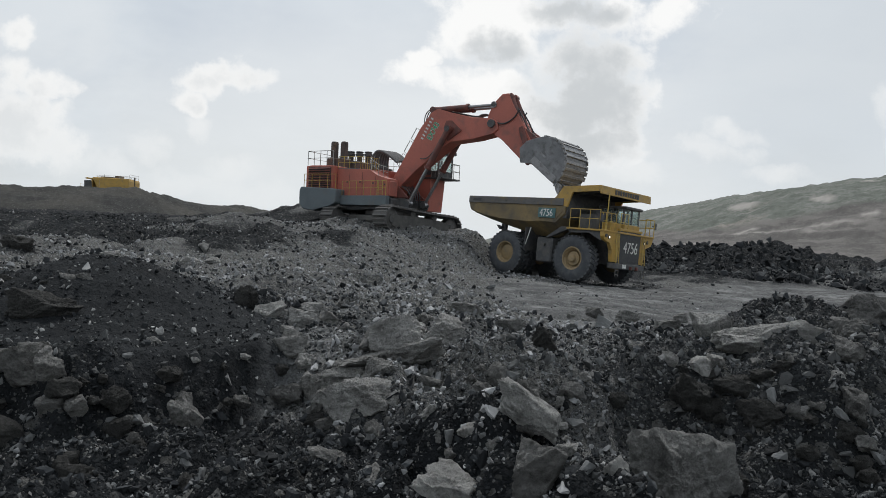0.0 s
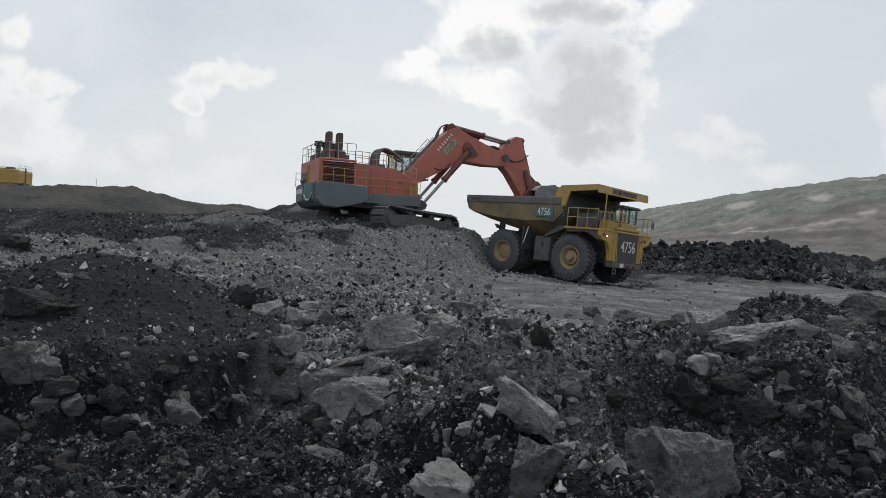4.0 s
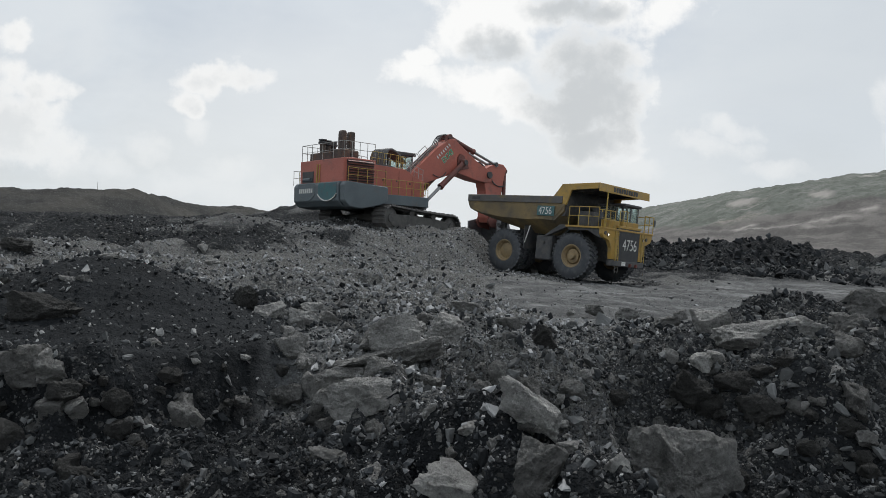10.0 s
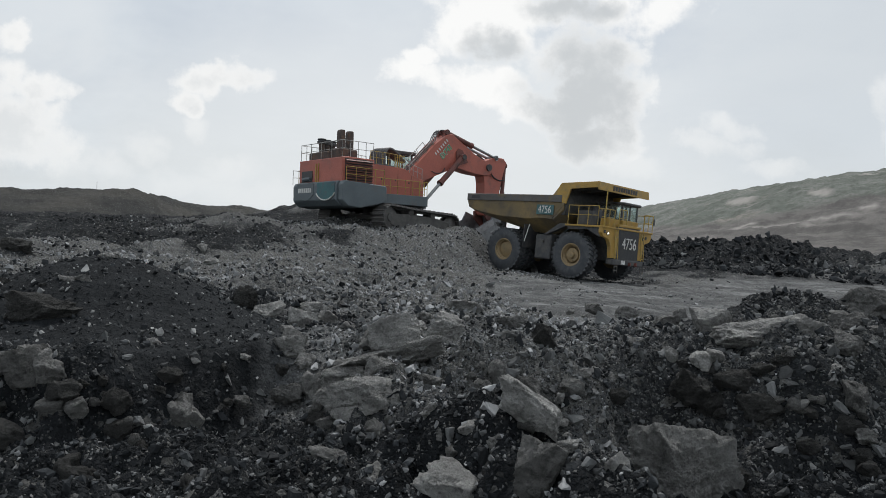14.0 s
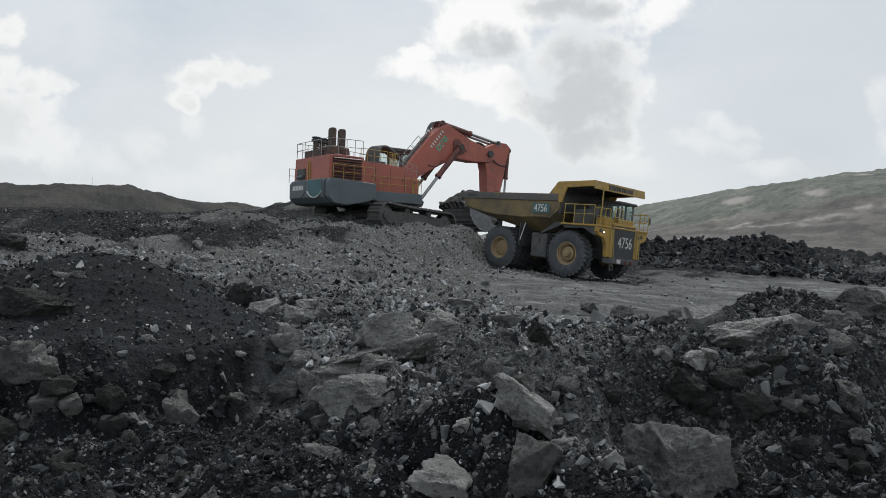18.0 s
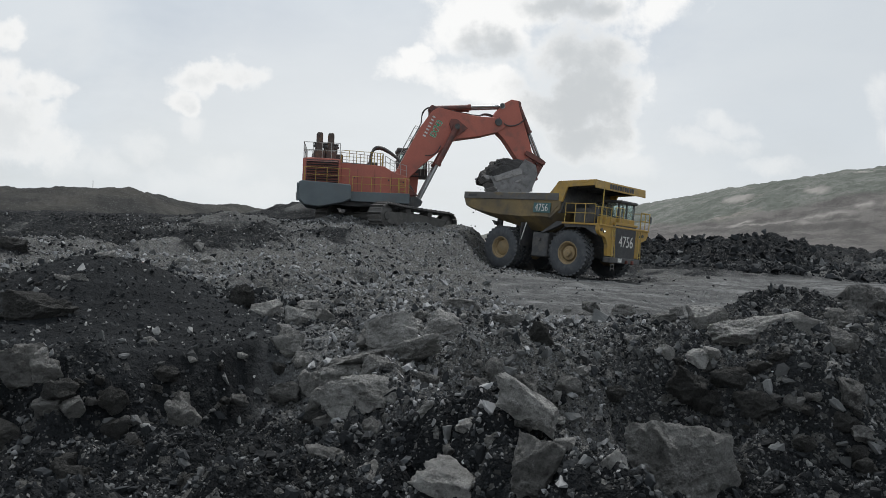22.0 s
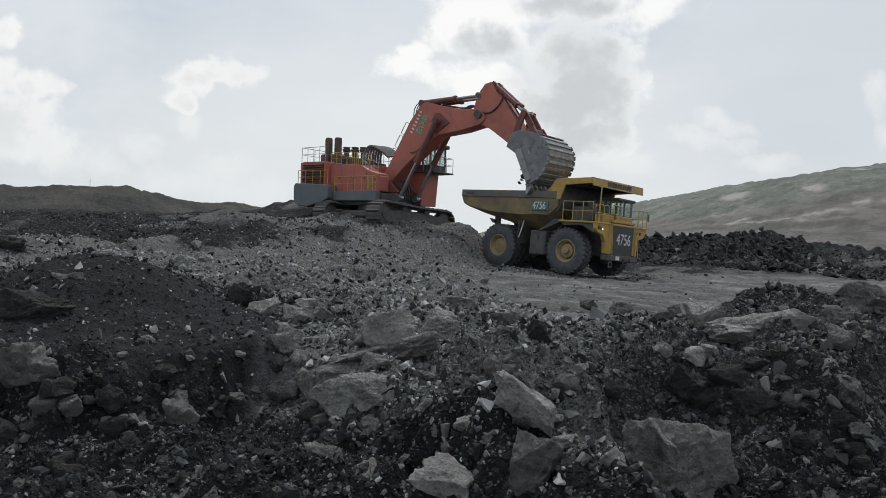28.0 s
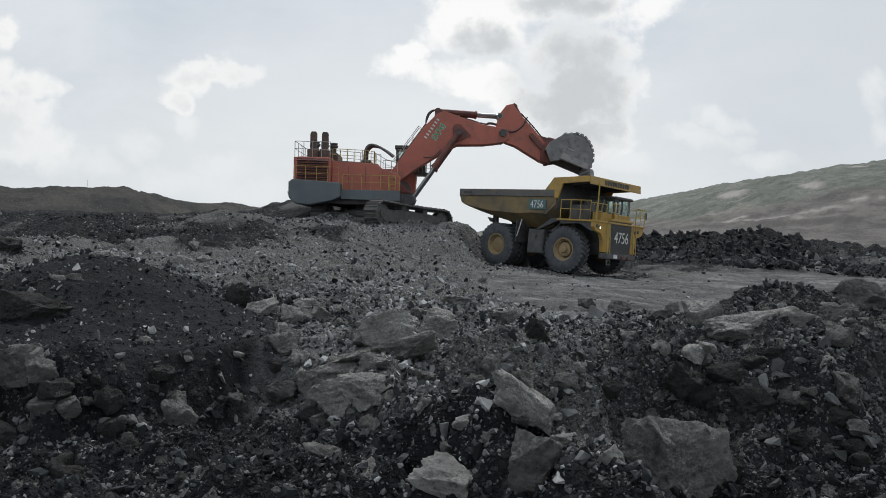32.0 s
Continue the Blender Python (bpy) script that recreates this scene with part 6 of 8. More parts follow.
def rough_shapes(k, n, seed):
    """Stones whose faces are broken once more."""
    out = []
    rng = random.Random(seed)
    for q in range(k):
        bm = rock_shape(rng, n, 1.0)
        bmesh.ops.triangulate(bm, faces=bm.faces)
        bmesh.ops.subdivide_edges(bm, edges=bm.edges, cuts=1, use_grid_fill=True)
        bmesh.ops.triangulate(bm, faces=bm.faces)
        off = Vector((q * 3.3 + seed, q * 1.3, 0))
        for v in bm.verts:
            v.co = v.co * (1 + 0.20 * noise.noise(v.co * 2.6 + off)) + 0.06 * Vector((noise.noise(v.co * 7 + off), noise.noise(v.co * 7 - off), noise.noise(v.co * 6 + off * 2)))
        bm.verts.index_update()
        out.append((np.array([v.co[:] for v in bm.verts]), np.array([[v.index for v in f.verts] for f in bm.faces])))
        bm.free()
    return out


def stone_shapes(k, n, seed):
    out = []
    rng = random.Random(seed)
    for _ in range(k):
        bm = rock_shape(rng, n, 1.0)
        bmesh.ops.triangulate(bm, faces=bm.faces)
        bm.verts.index_update()
        out.append((np.array([v.co[:] for v in bm.verts]), np.array([[v.index for v in f.verts] for f in bm.faces])))
        bm.free()
    return out


def clear_ground(x, y):
    """0 on the road, under the truck and under the tracks."""
    return (1 - 0.93 * road_mask(x, y)) * (1 - 0.6 * step(3, 6, x) * step(32, 40, y)) * (1 - np.exp(-(((x + 3.8) / 3.4) ** 2 + ((y - 52.5) / 3.4) ** 2) ** 4)) * (y < 57)


def build_rubble():
    grit, fine, mid = stone_shapes(8, 9, 5), rough_shapes(16, 13, 7), stone_shapes(10, 10, 6)
    cone = lambda x, y: np.clip(cone_mask(x, y), 0, 0.98)
    pale = lambda x, y: np.clip(0.05 + 1.0 * pale_mask(x, y), 0.035, 1) * clear_ground(x, y) * (1 - cone(x, y)) * (1 - 0.55 * step(8.4, 7.2, y) * step(-0.4, -1.4, x))
    dark = lambda x, y: np.clip(1.0 - 0.6 * pale_mask(x, y), 0.25, 1) * clear_ground(x, y) * (1 - 0.9 * cone(x, y))
    scatter("gravel_grey", "fine grey mudstone gravel over coal spoil", 26000, 21, 4.0, 11.5, (0.012, 0.05), grit, M["rubble_grey"], pale)
    scatter("gravel_coal", "fine black coal gravel over the spoil", 26000, 22, 4.0, 11.5, (0.016, 0.07), grit, M["rubble_coal"], dark)
    scatter("gravel_shale", "fine grey-brown shale gravel over the spoil", 16000, 23, 4.0, 11.5, (0.014, 0.06), grit, M["rubble_mixed"], dark)
    scatter("rubble_fine_grey", "small grey mudstone fragments strewn over coal spoil", 10500, 11, 4.2, 16, (0.028, 0.12), fine, M["rubble_grey"], pale)
    scatter("rubble_fine_coal", "small black coal fragments strewn over the spoil", 9500, 12, 4.2, 16, (0.034, 0.13), fine, M["rubble_coal"], dark)
    scatter("rubble_mixed", "dusty grey shale fragments among the coal", 14000, 18, 4.2, 16, (0.024, 0.10), fine, M["rubble_mixed"], lambda x, y: dark(x, y) * (1 - 0.7 * step(8.8, 8.0, y) * step(-0.6, -1.6, x)))
    spur = lambda x, y: np.exp(-((x + 0.9 - 0.42 * (9.0 - y)) / 0.8) ** 2) * step(10, 9, y)
    scatter("spur_rubble", "pale grey mudstone fragments along a low spur", 2600, 27, 4.6, 10, (0.030, 0.13), fine, M["rubble_grey"], spur)
    scatter("pale_chips", "sparse pale stone chips on a black spoil cone", 700, 16, 7, 12, (0.024, 0.12), fine, M["rubble_pale"], lambda x, y: cone(x, y) * 0.9 + 0.05)
    scatter("cone_clods", "small dark clods on a black spoil cone", 5000, 24, 7, 12.5, (0.018, 0.09), grit, M["rubble_coal"], cone)
    dusty = lambda x, y: 1 - 0.85 * step(-0.05, 0.30, fbm(x * 0.33, y * 0.22, 3, 120)) * step(22, 28, y)
    scatter("rubble_grey", "grey broken mudstone rubble covering the slope", 66000, 13, 12, 52, (0.045, 0.19), mid, M["rubble_grey"], lambda x, y: pale(x, y) * dusty(x, y))
    scatter("rubble_coal", "black coal and shale rubble covering the slope", 34000, 14, 12, 54, (0.050, 0.22), mid, M["rubble_coal"], lambda x, y: dark(x, y) * dusty(x, y))
    scatter("rubble_lumps", "larger grey lumps among the rubble", 800, 17, 9, 50, (0.12, 0.32), fine, M["rubble_mixed"], pale)
    lip = lambda x, y: np.exp(-((y - 8.9 + 1.3 * step(-1.5, -4.2, x) + 0.5 * step(2.0, 4.0, x) + 0.25) / 0.75) ** 2) * (1 - 0.8 * cone(x, y))
    scatter("edge_clods", "dark crumbling clods along the broken spoil edge", 5500, 25, 5.5, 10.5, (0.036, 0.15), fine, M["rubble_mixed"], lip)
    foot = lambda x, y: step(4, 9, x) * np.exp(-((y - 59.2 - 0.03 * x) / 1.7) ** 2)
    scatter("heap_foot_rocks", "grey rocks strewn along the foot of the coal heaps", 5000, 26, 55, 72, (0.16, 0.62), fine, M["rubble_mixed"], foot)
    scatter("road_stones", "small stones lying loose on the haul road", 1500, 28, 16, 52, (0.035, 0.14), grit, M["rubble_mixed"], lambda x, y: 0.9 * road_mask(x, y))
    scatter("heap_lumps", "black lumps on the dumped coal heaps", 9000, 15, 60, 74, (0.16, 0.8), fine, M["rubble_coal"], lambda x, y: (x > 5) * (1 - 0.8 * step(28, 36, x)))


build_rubble()

# large blocks, placed one by one
boulder(-0.73, 7.32, 0.15, 0.90, 0.46, 0.46, -10, 12, 1, "rock_pale")
boulder(-0.54, 8.45, 0.39, 1.30, 0.66, 0.29, -6, -14, 2, "rock_pale")
boulder(-0.61, 7.60, 0.39, 0.33, 0.25, 0.27, -19, 5, 3, "rock")
boulder(0.70, 5.55, 0.50, 0.70, 0.36, 0.27, 12, 41, 4, "rock_pale")
boulder(0.45, 8.02, 0.13, 0.28, 0.24, 0.25, 0, 0, 5, "rock")
boulder(0.66, 4.87, 0.22, 0.35, 0.33, 0.48, 5, 4, 6, "rock")
boulder(-0.46, 5.61, -0.11, 0.38, 0.24, 0.26, -16, 5, 7, "rock_pale")
boulder(0.13, 5.14, 0.02, 0.55, 0.28, 0.28, -20, 12, 8, "rock_pale")
boulder(-0.83, 5.80, -0.02, 0.35, 0.21, 0.21, -21, 0, 9, "rock")
boulder(-0.79, 6.68, -0.07, 0.23, 0.21, 0.24, -24, 0, 10, "rock")
boulder(-0.60, 6.73, -0.04, 0.18, 0.16, 0.27, 0, 8, 11, "rock")
boulder(0.93, 5.25, 0.30, 0.21, 0.11, 0.09, 10, 8, 12, "rock_pale")
boulder(-0.10, 7.93, 0.21, 0.30, 0.24, 0.25, -7, 0, 13, "rock")
boulder(-0.23, 7.02, 0.15, 0.21, 0.18, 0.18, 23, 0, 14, "rock")
boulder(0.65, 8.27, 0.28, 0.25, 0.23, 0.31, -22, 0, 15, "rock")
boulder(0.99, 8.09, 0.16, 0.28, 0.25, 0.26, -11, 0, 16, "rock")
boulder(0.03, 9.84, 0.54, 0.66, 0.48, 0.50, 8, 5, 17, "rock_pale")
boulder(-0.54, 8.63, 0.63, 0.65, 0.46, 0.48, 9, -10, 18, "rock_pale")
boulder(1.23, 8.82, 0.56, 0.34, 0.31, 0.48, -2, 10, 19, "rock_dark")
boulder(0.56, 15.18, 0.41, 0.82, 0.42, 0.27, -8, 3, 20, "rock_pale")
boulder(-1.98, 10.59, 0.54, 0.49, 0.38, 0.40, 24, 0, 21, "rock_pale")
boulder(-2.27, 13.32, 0.43, 0.69, 0.35, 0.31, -14, 0, 22, "rock_pale")
boulder(-2.02, 9.77, 0.48, 0.21, 0.17, 0.18, -19, 0, 23, "rock_pale")
boulder(0.81, 8.80, 0.58, 0.52, 0.27, 0.25, -9, 0, 24, "rock")
boulder(1.27, 13.32, 0.30, 0.55, 0.29, 0.30, -12, 0, 25, "rock")
boulder(1.65, 8.37, 0.29, 0.20, 0.12, 0.13, -24, 0, 26, "rock_pale")
boulder(1.46, 8.13, 0.18, 0.31, 0.19, 0.20, 16, 0, 27, "rock")
boulder(-1.09, 8.33, 0.16, 0.58, 0.29, 0.26, -9, -8, 28, "rock_pale")
boulder(-0.75, 15.17, 0.31, 0.33, 0.17, 0.15, -8, 0, 29, "rock_pale")
boulder(-2.84, 10.69, 0.80, 0.35, 0.32, 0.43, -13, 8, 30, "rock_dark")
boulder(-2.49, 10.61, 0.65, 0.45, 0.31, 0.32, -15, 0, 31, "rock_pale")
boulder(-4.72, 9.28, 1.10, 0.24, 0.12, 0.13, -6, 0, 32, "rock_pale")
boulder(-4.51, 9.31, 1.11, 0.24, 0.12, 0.13, -7, 0, 33, "rock_pale")
boulder(-7.25, 21.07, 0.91, 0.66, 0.34, 0.33, 15, 0, 34, "rock_pale")
boulder(-6.65, 21.26, 0.93, 0.46, 0.30, 0.31, 21, 0, 35, "rock_pale")
boulder(-9.31, 28.40, 1.21, 0.54, 0.40, 0.42, -2, 0, 36, "rock_pale")
boulder(-3.15, 8.09, 0.52, 0.19, 0.12, 0.12, -20, 0, 37, "rock_pale")
boulder(-4.67, 10.30, 1.39, 0.30, 0.15, 0.12, 13, 0, 38, "rock_pale")
boulder(-12.94, 22.38, 1.14, 0.98, 0.65, 0.68, -4, 0, 39, "rock_dark")
boulder(-4.56, 8.45, 0.81, 0.86, 0.44, 0.43, 17, 0, 40, "rock_dark")
boulder(-4.06, 7.25, 0.36, 0.49, 0.45, 0.48, -1, 0, 41, "rock")
boulder(-3.70, 7.03, 0.39, 0.33, 0.27, 0.28, 7, 5, 42, "rock")
boulder(-3.46, 6.79, 0.23, 0.33, 0.22, 0.23, -10, 10, 43, "rock_dark")
boulder(-3.32, 6.76, 0.10, 0.27, 0.20, 0.21, -14, 0, 44, "rock")
boulder(-3.07, 7.05, 0.11, 0.29, 0.27, 0.28, -10, 0, 45, "rock_dark")
boulder(-4.17, 7.45, 0.50, 0.23, 0.11, 0.11, 5, 0, 46, "rock_pale")
boulder(-1.49, 5.19, -0.05, 0.10, 0.09, 0.17, -8, 5, 47, "rock_pale")
boulder(-1.25, 5.69, -0.13, 0.13, 0.08, 0.08, -20, 0, 48, "rock_pale")
boulder(-1.09, 5.29, -0.13, 0.14, 0.09, 0.09, 10, 10, 49, "rock_pale")
boulder(-2.51, 6.43, -0.26, 0.14, 0.08, 0.08, -6, 0, 50, "rock_pale")
boulder(-2.89, 6.01, -0.32, 0.28, 0.26, 0.27, -25, 0, 51, "rock_dark")
boulder(-2.11, 7.89, -0.06, 0.22, 0.15, 0.16, -7, 0, 52, "rock")
boulder(-2.80, 6.81, -0.20, 0.13, 0.12, 0.14, 11, 0, 53, "rock")
boulder(-1.71, 8.30, -0.03, 0.36, 0.23, 0.24, 20, 0, 54, "rock")
boulder(-1.79, 8.84, 0.42, 0.41, 0.27, 0.28, -6, 0, 55, "rock_pale")
boulder(-2.19, 8.31, 0.36, 0.13, 0.08, 0.08, 23, 0, 56, "rock_pale")
boulder(-2.59, 7.83, 0.38, 0.10, 0.06, 0.07, 7, 0, 57, "rock_pale")
boulder(4.02, 9.22, 0.70, 1.22, 0.70, 0.50, -8, -4, 58, "rock_pale")
boulder(4.57, 9.15, 0.75, 0.54, 0.38, 0.39, 1, 10, 59, "rock_pale")
boulder(3.71, 10.03, 0.73, 0.58, 0.41, 0.43, 2, 0, 60, "rock_pale")
boulder(5.12, 9.17, 0.83, 0.48, 0.40, 0.42, 13, 0, 61, "rock")
boulder(5.84, 10.15, 1.01, 0.80, 0.56, 0.59, -7, 0, 62, "rock")
boulder(5.39, 21.39, -0.16, 0.76, 0.41, 0.43, 2, 0, 63, "rock")
boulder(4.43, 21.37, -0.07, 0.54, 0.33, 0.34, 3, 0, 64, "rock")
boulder(3.57, 11.63, 0.59, 0.42, 0.21, 0.21, -15, 0, 65, "rock")
boulder(2.87, 9.07, 0.40, 0.34, 0.24, 0.25, -11, 20, 66, "rock_pale")
boulder(2.89, 8.51, 0.15, 0.48, 0.45, 0.48, -6, 0, 67, "rock_dark")
boulder(3.40, 8.46, 0.22, 0.54, 0.29, 0.30, -9, 0, 68, "rock_dark")
boulder(3.60, 8.24, -0.02, 0.53, 0.34, 0.36, -23, 0, 69, "rock_dark")
boulder(4.44, 7.80, 0.23, 0.29, 0.27, 0.33, -20, 0, 70, "rock")
boulder(3.97, 7.97, 0.09, 0.11, 0.10, 0.12, -23, 0, 71, "rock_pale")
boulder(4.34, 8.07, 0.47, 0.21, 0.12, 0.12, 4, 0, 72, "rock_pale")
boulder(2.12, 6.40, -0.20, 0.84, 0.84, 0.82, 44, 6, 73, "rock")
boulder(2.81, 6.61, -0.38, 0.31, 0.28, 0.30, -8, 0, 74, "rock_dark")
boulder(1.14, 4.59, 0.33, 0.18, 0.17, 0.24, 8, 0, 75, "rock_pale")
boulder(4.45, 7.62, -0.15, 0.25, 0.19, 0.20, 9, 0, 76, "rock")
boulder(3.79, 7.51, -0.24, 0.29, 0.18, 0.19, 16, 0, 77, "rock_dark")
boulder(4.34, 7.72, -0.06, 0.31, 0.22, 0.23, 5, 0, 78, "rock_dark")
boulder(2.36, 8.16, -0.53, 0.21, 0.14, 0.15, 19, 0, 79, "rock")
boulder(-1.22, 7.42, -0.11, 0.25, 0.19, 0.20, -4, 0, 80, "rock_dark")
boulder(-2.44, 7.14, -0.08, 0.31, 0.29, 0.39, -16, 0, 81, "rock")
boulder(-3.83, 6.61, -0.13, 0.31, 0.26, 0.27, 18, 0, 82, "rock_dark")
boulder(-2.76, 7.56, 0.27, 0.30, 0.18, 0.18, -13, 0, 83, "rock_dark")
boulder(2.05, 8.49, 0.02, 0.29, 0.19, 0.20, -21, 0, 84, "rock_dark")
boulder(2.56, 9.49, 0.49, 0.29, 0.18, 0.19, 1, 0, 85, "rock")
boulder(3.94, 8.33, 0.50, 0.38, 0.20, 0.21, -13, 0, 86, "rock_dark")
boulder(-0.06, 9.49, 0.36, 0.13, 0.10, 0.11, 121, 15, 200, "rock_pale", 3)
boulder(-1.13, 8.38, 0.22, 0.19, 0.15, 0.10, 127, -9, 201, "rock", 3)
boulder(-0.53, 7.34, 0.15, 0.10, 0.07, 0.07, 66, 14, 202, "rock_pale", 3)
boulder(-1.37, 9.54, 0.48, 0.12, 0.10, 0.08, 112, 18, 203, "rock_pale", 3)
boulder(-0.60, 8.89, 0.70, 0.25, 0.19, 0.20, 84, -15, 204, "rock", 3)
boulder(-0.40, 7.26, 0.18, 0.25, 0.25, 0.21, 69, 8, 205, "rock_pale", 3)
boulder(-0.09, 8.20, 0.29, 0.10, 0.07, 0.10, 103, 17, 206, "rock_pale", 3)
boulder(-0.59, 8.57, 0.60, 0.15, 0.14, 0.12, 98, -20, 207, "rock", 3)
boulder(-1.50, 8.45, 0.11, 0.22, 0.18, 0.18, 65, 12, 208, "rock_pale", 3)
boulder(-0.39, 11.66, 0.46, 0.20, 0.15, 0.17, 76, 13, 209, "rock", 3)
boulder(-1.60, 8.62, 0.25, 0.13, 0.11, 0.12, 0, -17, 210, "rock_pale", 3)
boulder(-1.17, 7.53, 0.09, 0.25, 0.20, 0.21, 170, 9, 211, "rock", 3)
boulder(0.06, 5.88, 0.37, 0.07, 0.06, 0.07, 53, -15, 212, "rock", 3)
boulder(-1.66, 10.76, 0.56, 0.40, 0.34, 0.25, 97, 16, 213, "rock_pale", 3)
boulder(-0.19, 8.53, 0.38, 0.16, 0.15, 0.12, 120, 19, 214, "rock_pale", 3)
boulder(-1.09, 8.90, 0.47, 0.15, 0.13, 0.10, 18, -18, 215, "rock", 3)
boulder(-0.26, 11.60, 0.54, 0.26, 0.20, 0.15, 21, 7, 216, "rock", 3)
boulder(-1.37, 8.36, 0.10, 0.12, 0.10, 0.11, 102, -8, 217, "rock_pale", 3)
boulder(-0.79, 8.58, 0.55, 0.27, 0.26, 0.24, 82, 0, 218, "rock", 3)
boulder(-0.06, 5.95, 0.35, 0.15, 0.13, 0.14, 167, 13, 219, "rock_pale", 3)
boulder(-0.62, 8.36, 0.42, 0.26, 0.24, 0.18, 143, -1, 220, "rock", 3)
boulder(-1.37, 10.67, 0.47, 0.14, 0.13, 0.13, 54, 17, 221, "rock_pale", 3)
boulder(-0.45, 7.53, 0.27, 0.09, 0.09, 0.05, 150, -13, 222, "rock_pale", 3)
boulder(-0.34, 10.62, 0.47, 0.29, 0.24, 0.23, 173, 13, 223, "rock_pale", 3)
boulder(-0.32, 7.14, 0.08, 0.09, 0.06, 0.07, 116, 19, 224, "rock_pale", 3)
boulder(0.04, 11.34, 0.52, 0.29, 0.24, 0.18, 136, -16, 225, "rock_pale", 3)
boulder(-2.05, 10.73, 0.54, 0.29, 0.28, 0.17, 66, 18, 226, "rock_pale", 3)
boulder(-0.31, 7.25, 0.18, 0.14, 0.10, 0.11, 140, 4, 227, "rock_pale", 3)
boulder(-0.28, 10.31, 0.44, 0.18, 0.17, 0.14, 82, 0, 228, "rock_pale", 3)
boulder(-1.16, 8.50, 0.28, 0.14, 0.13, 0.11, 142, -8, 229, "rock_pale", 3)
boulder(-0.30, 9.65, 0.46, 0.20, 0.16, 0.19, 171, 1, 230, "rock_pale", 3)
boulder(0.27, 8.58, 0.38, 0.16, 0.14, 0.11, 65, 2, 231, "rock", 3)
boulder(0.22, 8.68, 0.46, 0.11, 0.11, 0.07, 74, -1, 232, "rock_pale", 3)
boulder(-0.99, 7.41, 0.01, 0.13, 0.10, 0.11, 44, -20, 233, "rock_pale", 3)
boulder(0.97, 8.35, 0.36, 0.13, 0.10, 0.09, 26, 8, 260, "rock_pale", 3)
boulder(0.72, 8.32, 0.31, 0.11, 0.09, 0.07, 141, 7, 261, "rock_pale", 3)
boulder(1.51, 11.02, 0.39, 0.18, 0.15, 0.16, 113, 16, 262, "rock", 3)
boulder(0.97, 8.43, 0.39, 0.20, 0.16, 0.14, 28, 2, 263, "rock", 3)
boulder(0.50, 8.37, 0.33, 0.20, 0.17, 0.12, 75, 1, 264, "rock", 3)
boulder(1.33, 8.06, 0.06, 0.14, 0.11, 0.12, 84, 7, 265, "rock_pale", 3)
boulder(0.36, 8.17, 0.25, 0.12, 0.09, 0.09, 163, 17, 266, "rock", 3)
boulder(1.32, 8.04, 0.03, 0.09, 0.09, 0.08, 23, -19, 267, "rock", 3)
boulder(1.14, 8.41, 0.31, 0.10, 0.10, 0.08, 130, 3, 268, "rock_pale", 3)
boulder(0.56, 7.77, 0.09, 0.14, 0.13, 0.11, 42, -9, 269, "rock_pale", 3)
boulder(1.23, 8.60, 0.46, 0.22, 0.19, 0.13, 22, 13, 270, "rock", 3)
boulder(0.73, 8.34, 0.34, 0.15, 0.11, 0.13, 122, 8, 271, "rock_pale", 3)
boulder(4.03, 9.62, 0.64, 0.17, 0.13, 0.12, 127, -6, 320, "rock_pale", 3)
boulder(4.88, 9.00, 0.70, 0.15, 0.14, 0.10, 93, 0, 321, "rock", 3)
boulder(5.55, 9.75, 0.89, 0.14, 0.11, 0.13, 153, -19, 322, "rock_pale", 3)
boulder(4.76, 8.52, 0.52, 0.23, 0.19, 0.18, 154, 11, 323, "rock", 3)
boulder(5.05, 9.46, 0.76, 0.15, 0.11, 0.12, 85, 11, 324, "rock", 3)
boulder(4.48, 9.44, 0.82, 0.16, 0.12, 0.15, 7, -18, 325, "rock", 3)
boulder(3.13, 8.74, 0.42, 0.31, 0.27, 0.23, 130, -15, 326, "rock_pale", 3)
boulder(3.74, 8.68, 0.49, 0.17, 0.17, 0.14, 9, -12, 327, "rock_pale", 3)
boulder(3.82, 8.64, 0.52, 0.12, 0.10, 0.07, 68, -2, 328, "rock", 3)
boulder(5.16, 8.76, 0.81, 0.27, 0.21, 0.18, 68, 8, 329, "rock", 3)
boulder(3.90, 9.10, 0.53, 0.13, 0.12, 0.07, 123, -9, 330, "rock", 3)
boulder(5.22, 9.64, 0.90, 0.25, 0.22, 0.21, 164, 4, 331, "rock", 3)
boulder(5.16, 9.56, 0.85, 0.33, 0.32, 0.29, 79, -7, 332, "rock", 3)
boulder(3.99, 8.29, 0.56, 0.17, 0.12, 0.14, 170, -19, 333, "rock", 3)
boulder(4.47, 9.81, 0.87, 0.15, 0.12, 0.09, 33, -5, 334, "rock", 3)
boulder(5.27, 9.63, 0.84, 0.19, 0.15, 0.11, 133, -6, 335, "rock", 3)
boulder(4.17, 9.63, 0.67, 0.16, 0.12, 0.09, 159, -7, 336, "rock_pale", 3)
boulder(5.52, 9.70, 0.86, 0.20, 0.18, 0.15, 91, 18, 337, "rock", 3)
boulder(3.98, 8.39, 0.62, 0.12, 0.10, 0.11, 35, -16, 338, "rock", 3)
boulder(7.41, 22.81, -0.32, 0.59, 0.46, 0.51, 75, -11, 339, "rock", 3)
boulder(3.28, 8.72, 0.47, 0.25, 0.21, 0.17, 103, -4, 340, "rock_pale", 3)
boulder(4.76, 8.53, 0.56, 0.12, 0.09, 0.10, 14, 13, 341, "rock", 3)
boulder(0.65, 4.78, 0.11, 0.12, 0.11, 0.07, 55, 7, 380, "rock", 3)
boulder(-1.00, 7.32, -0.07, 0.12, 0.09, 0.10, 7, -1, 381, "rock_pale", 3)
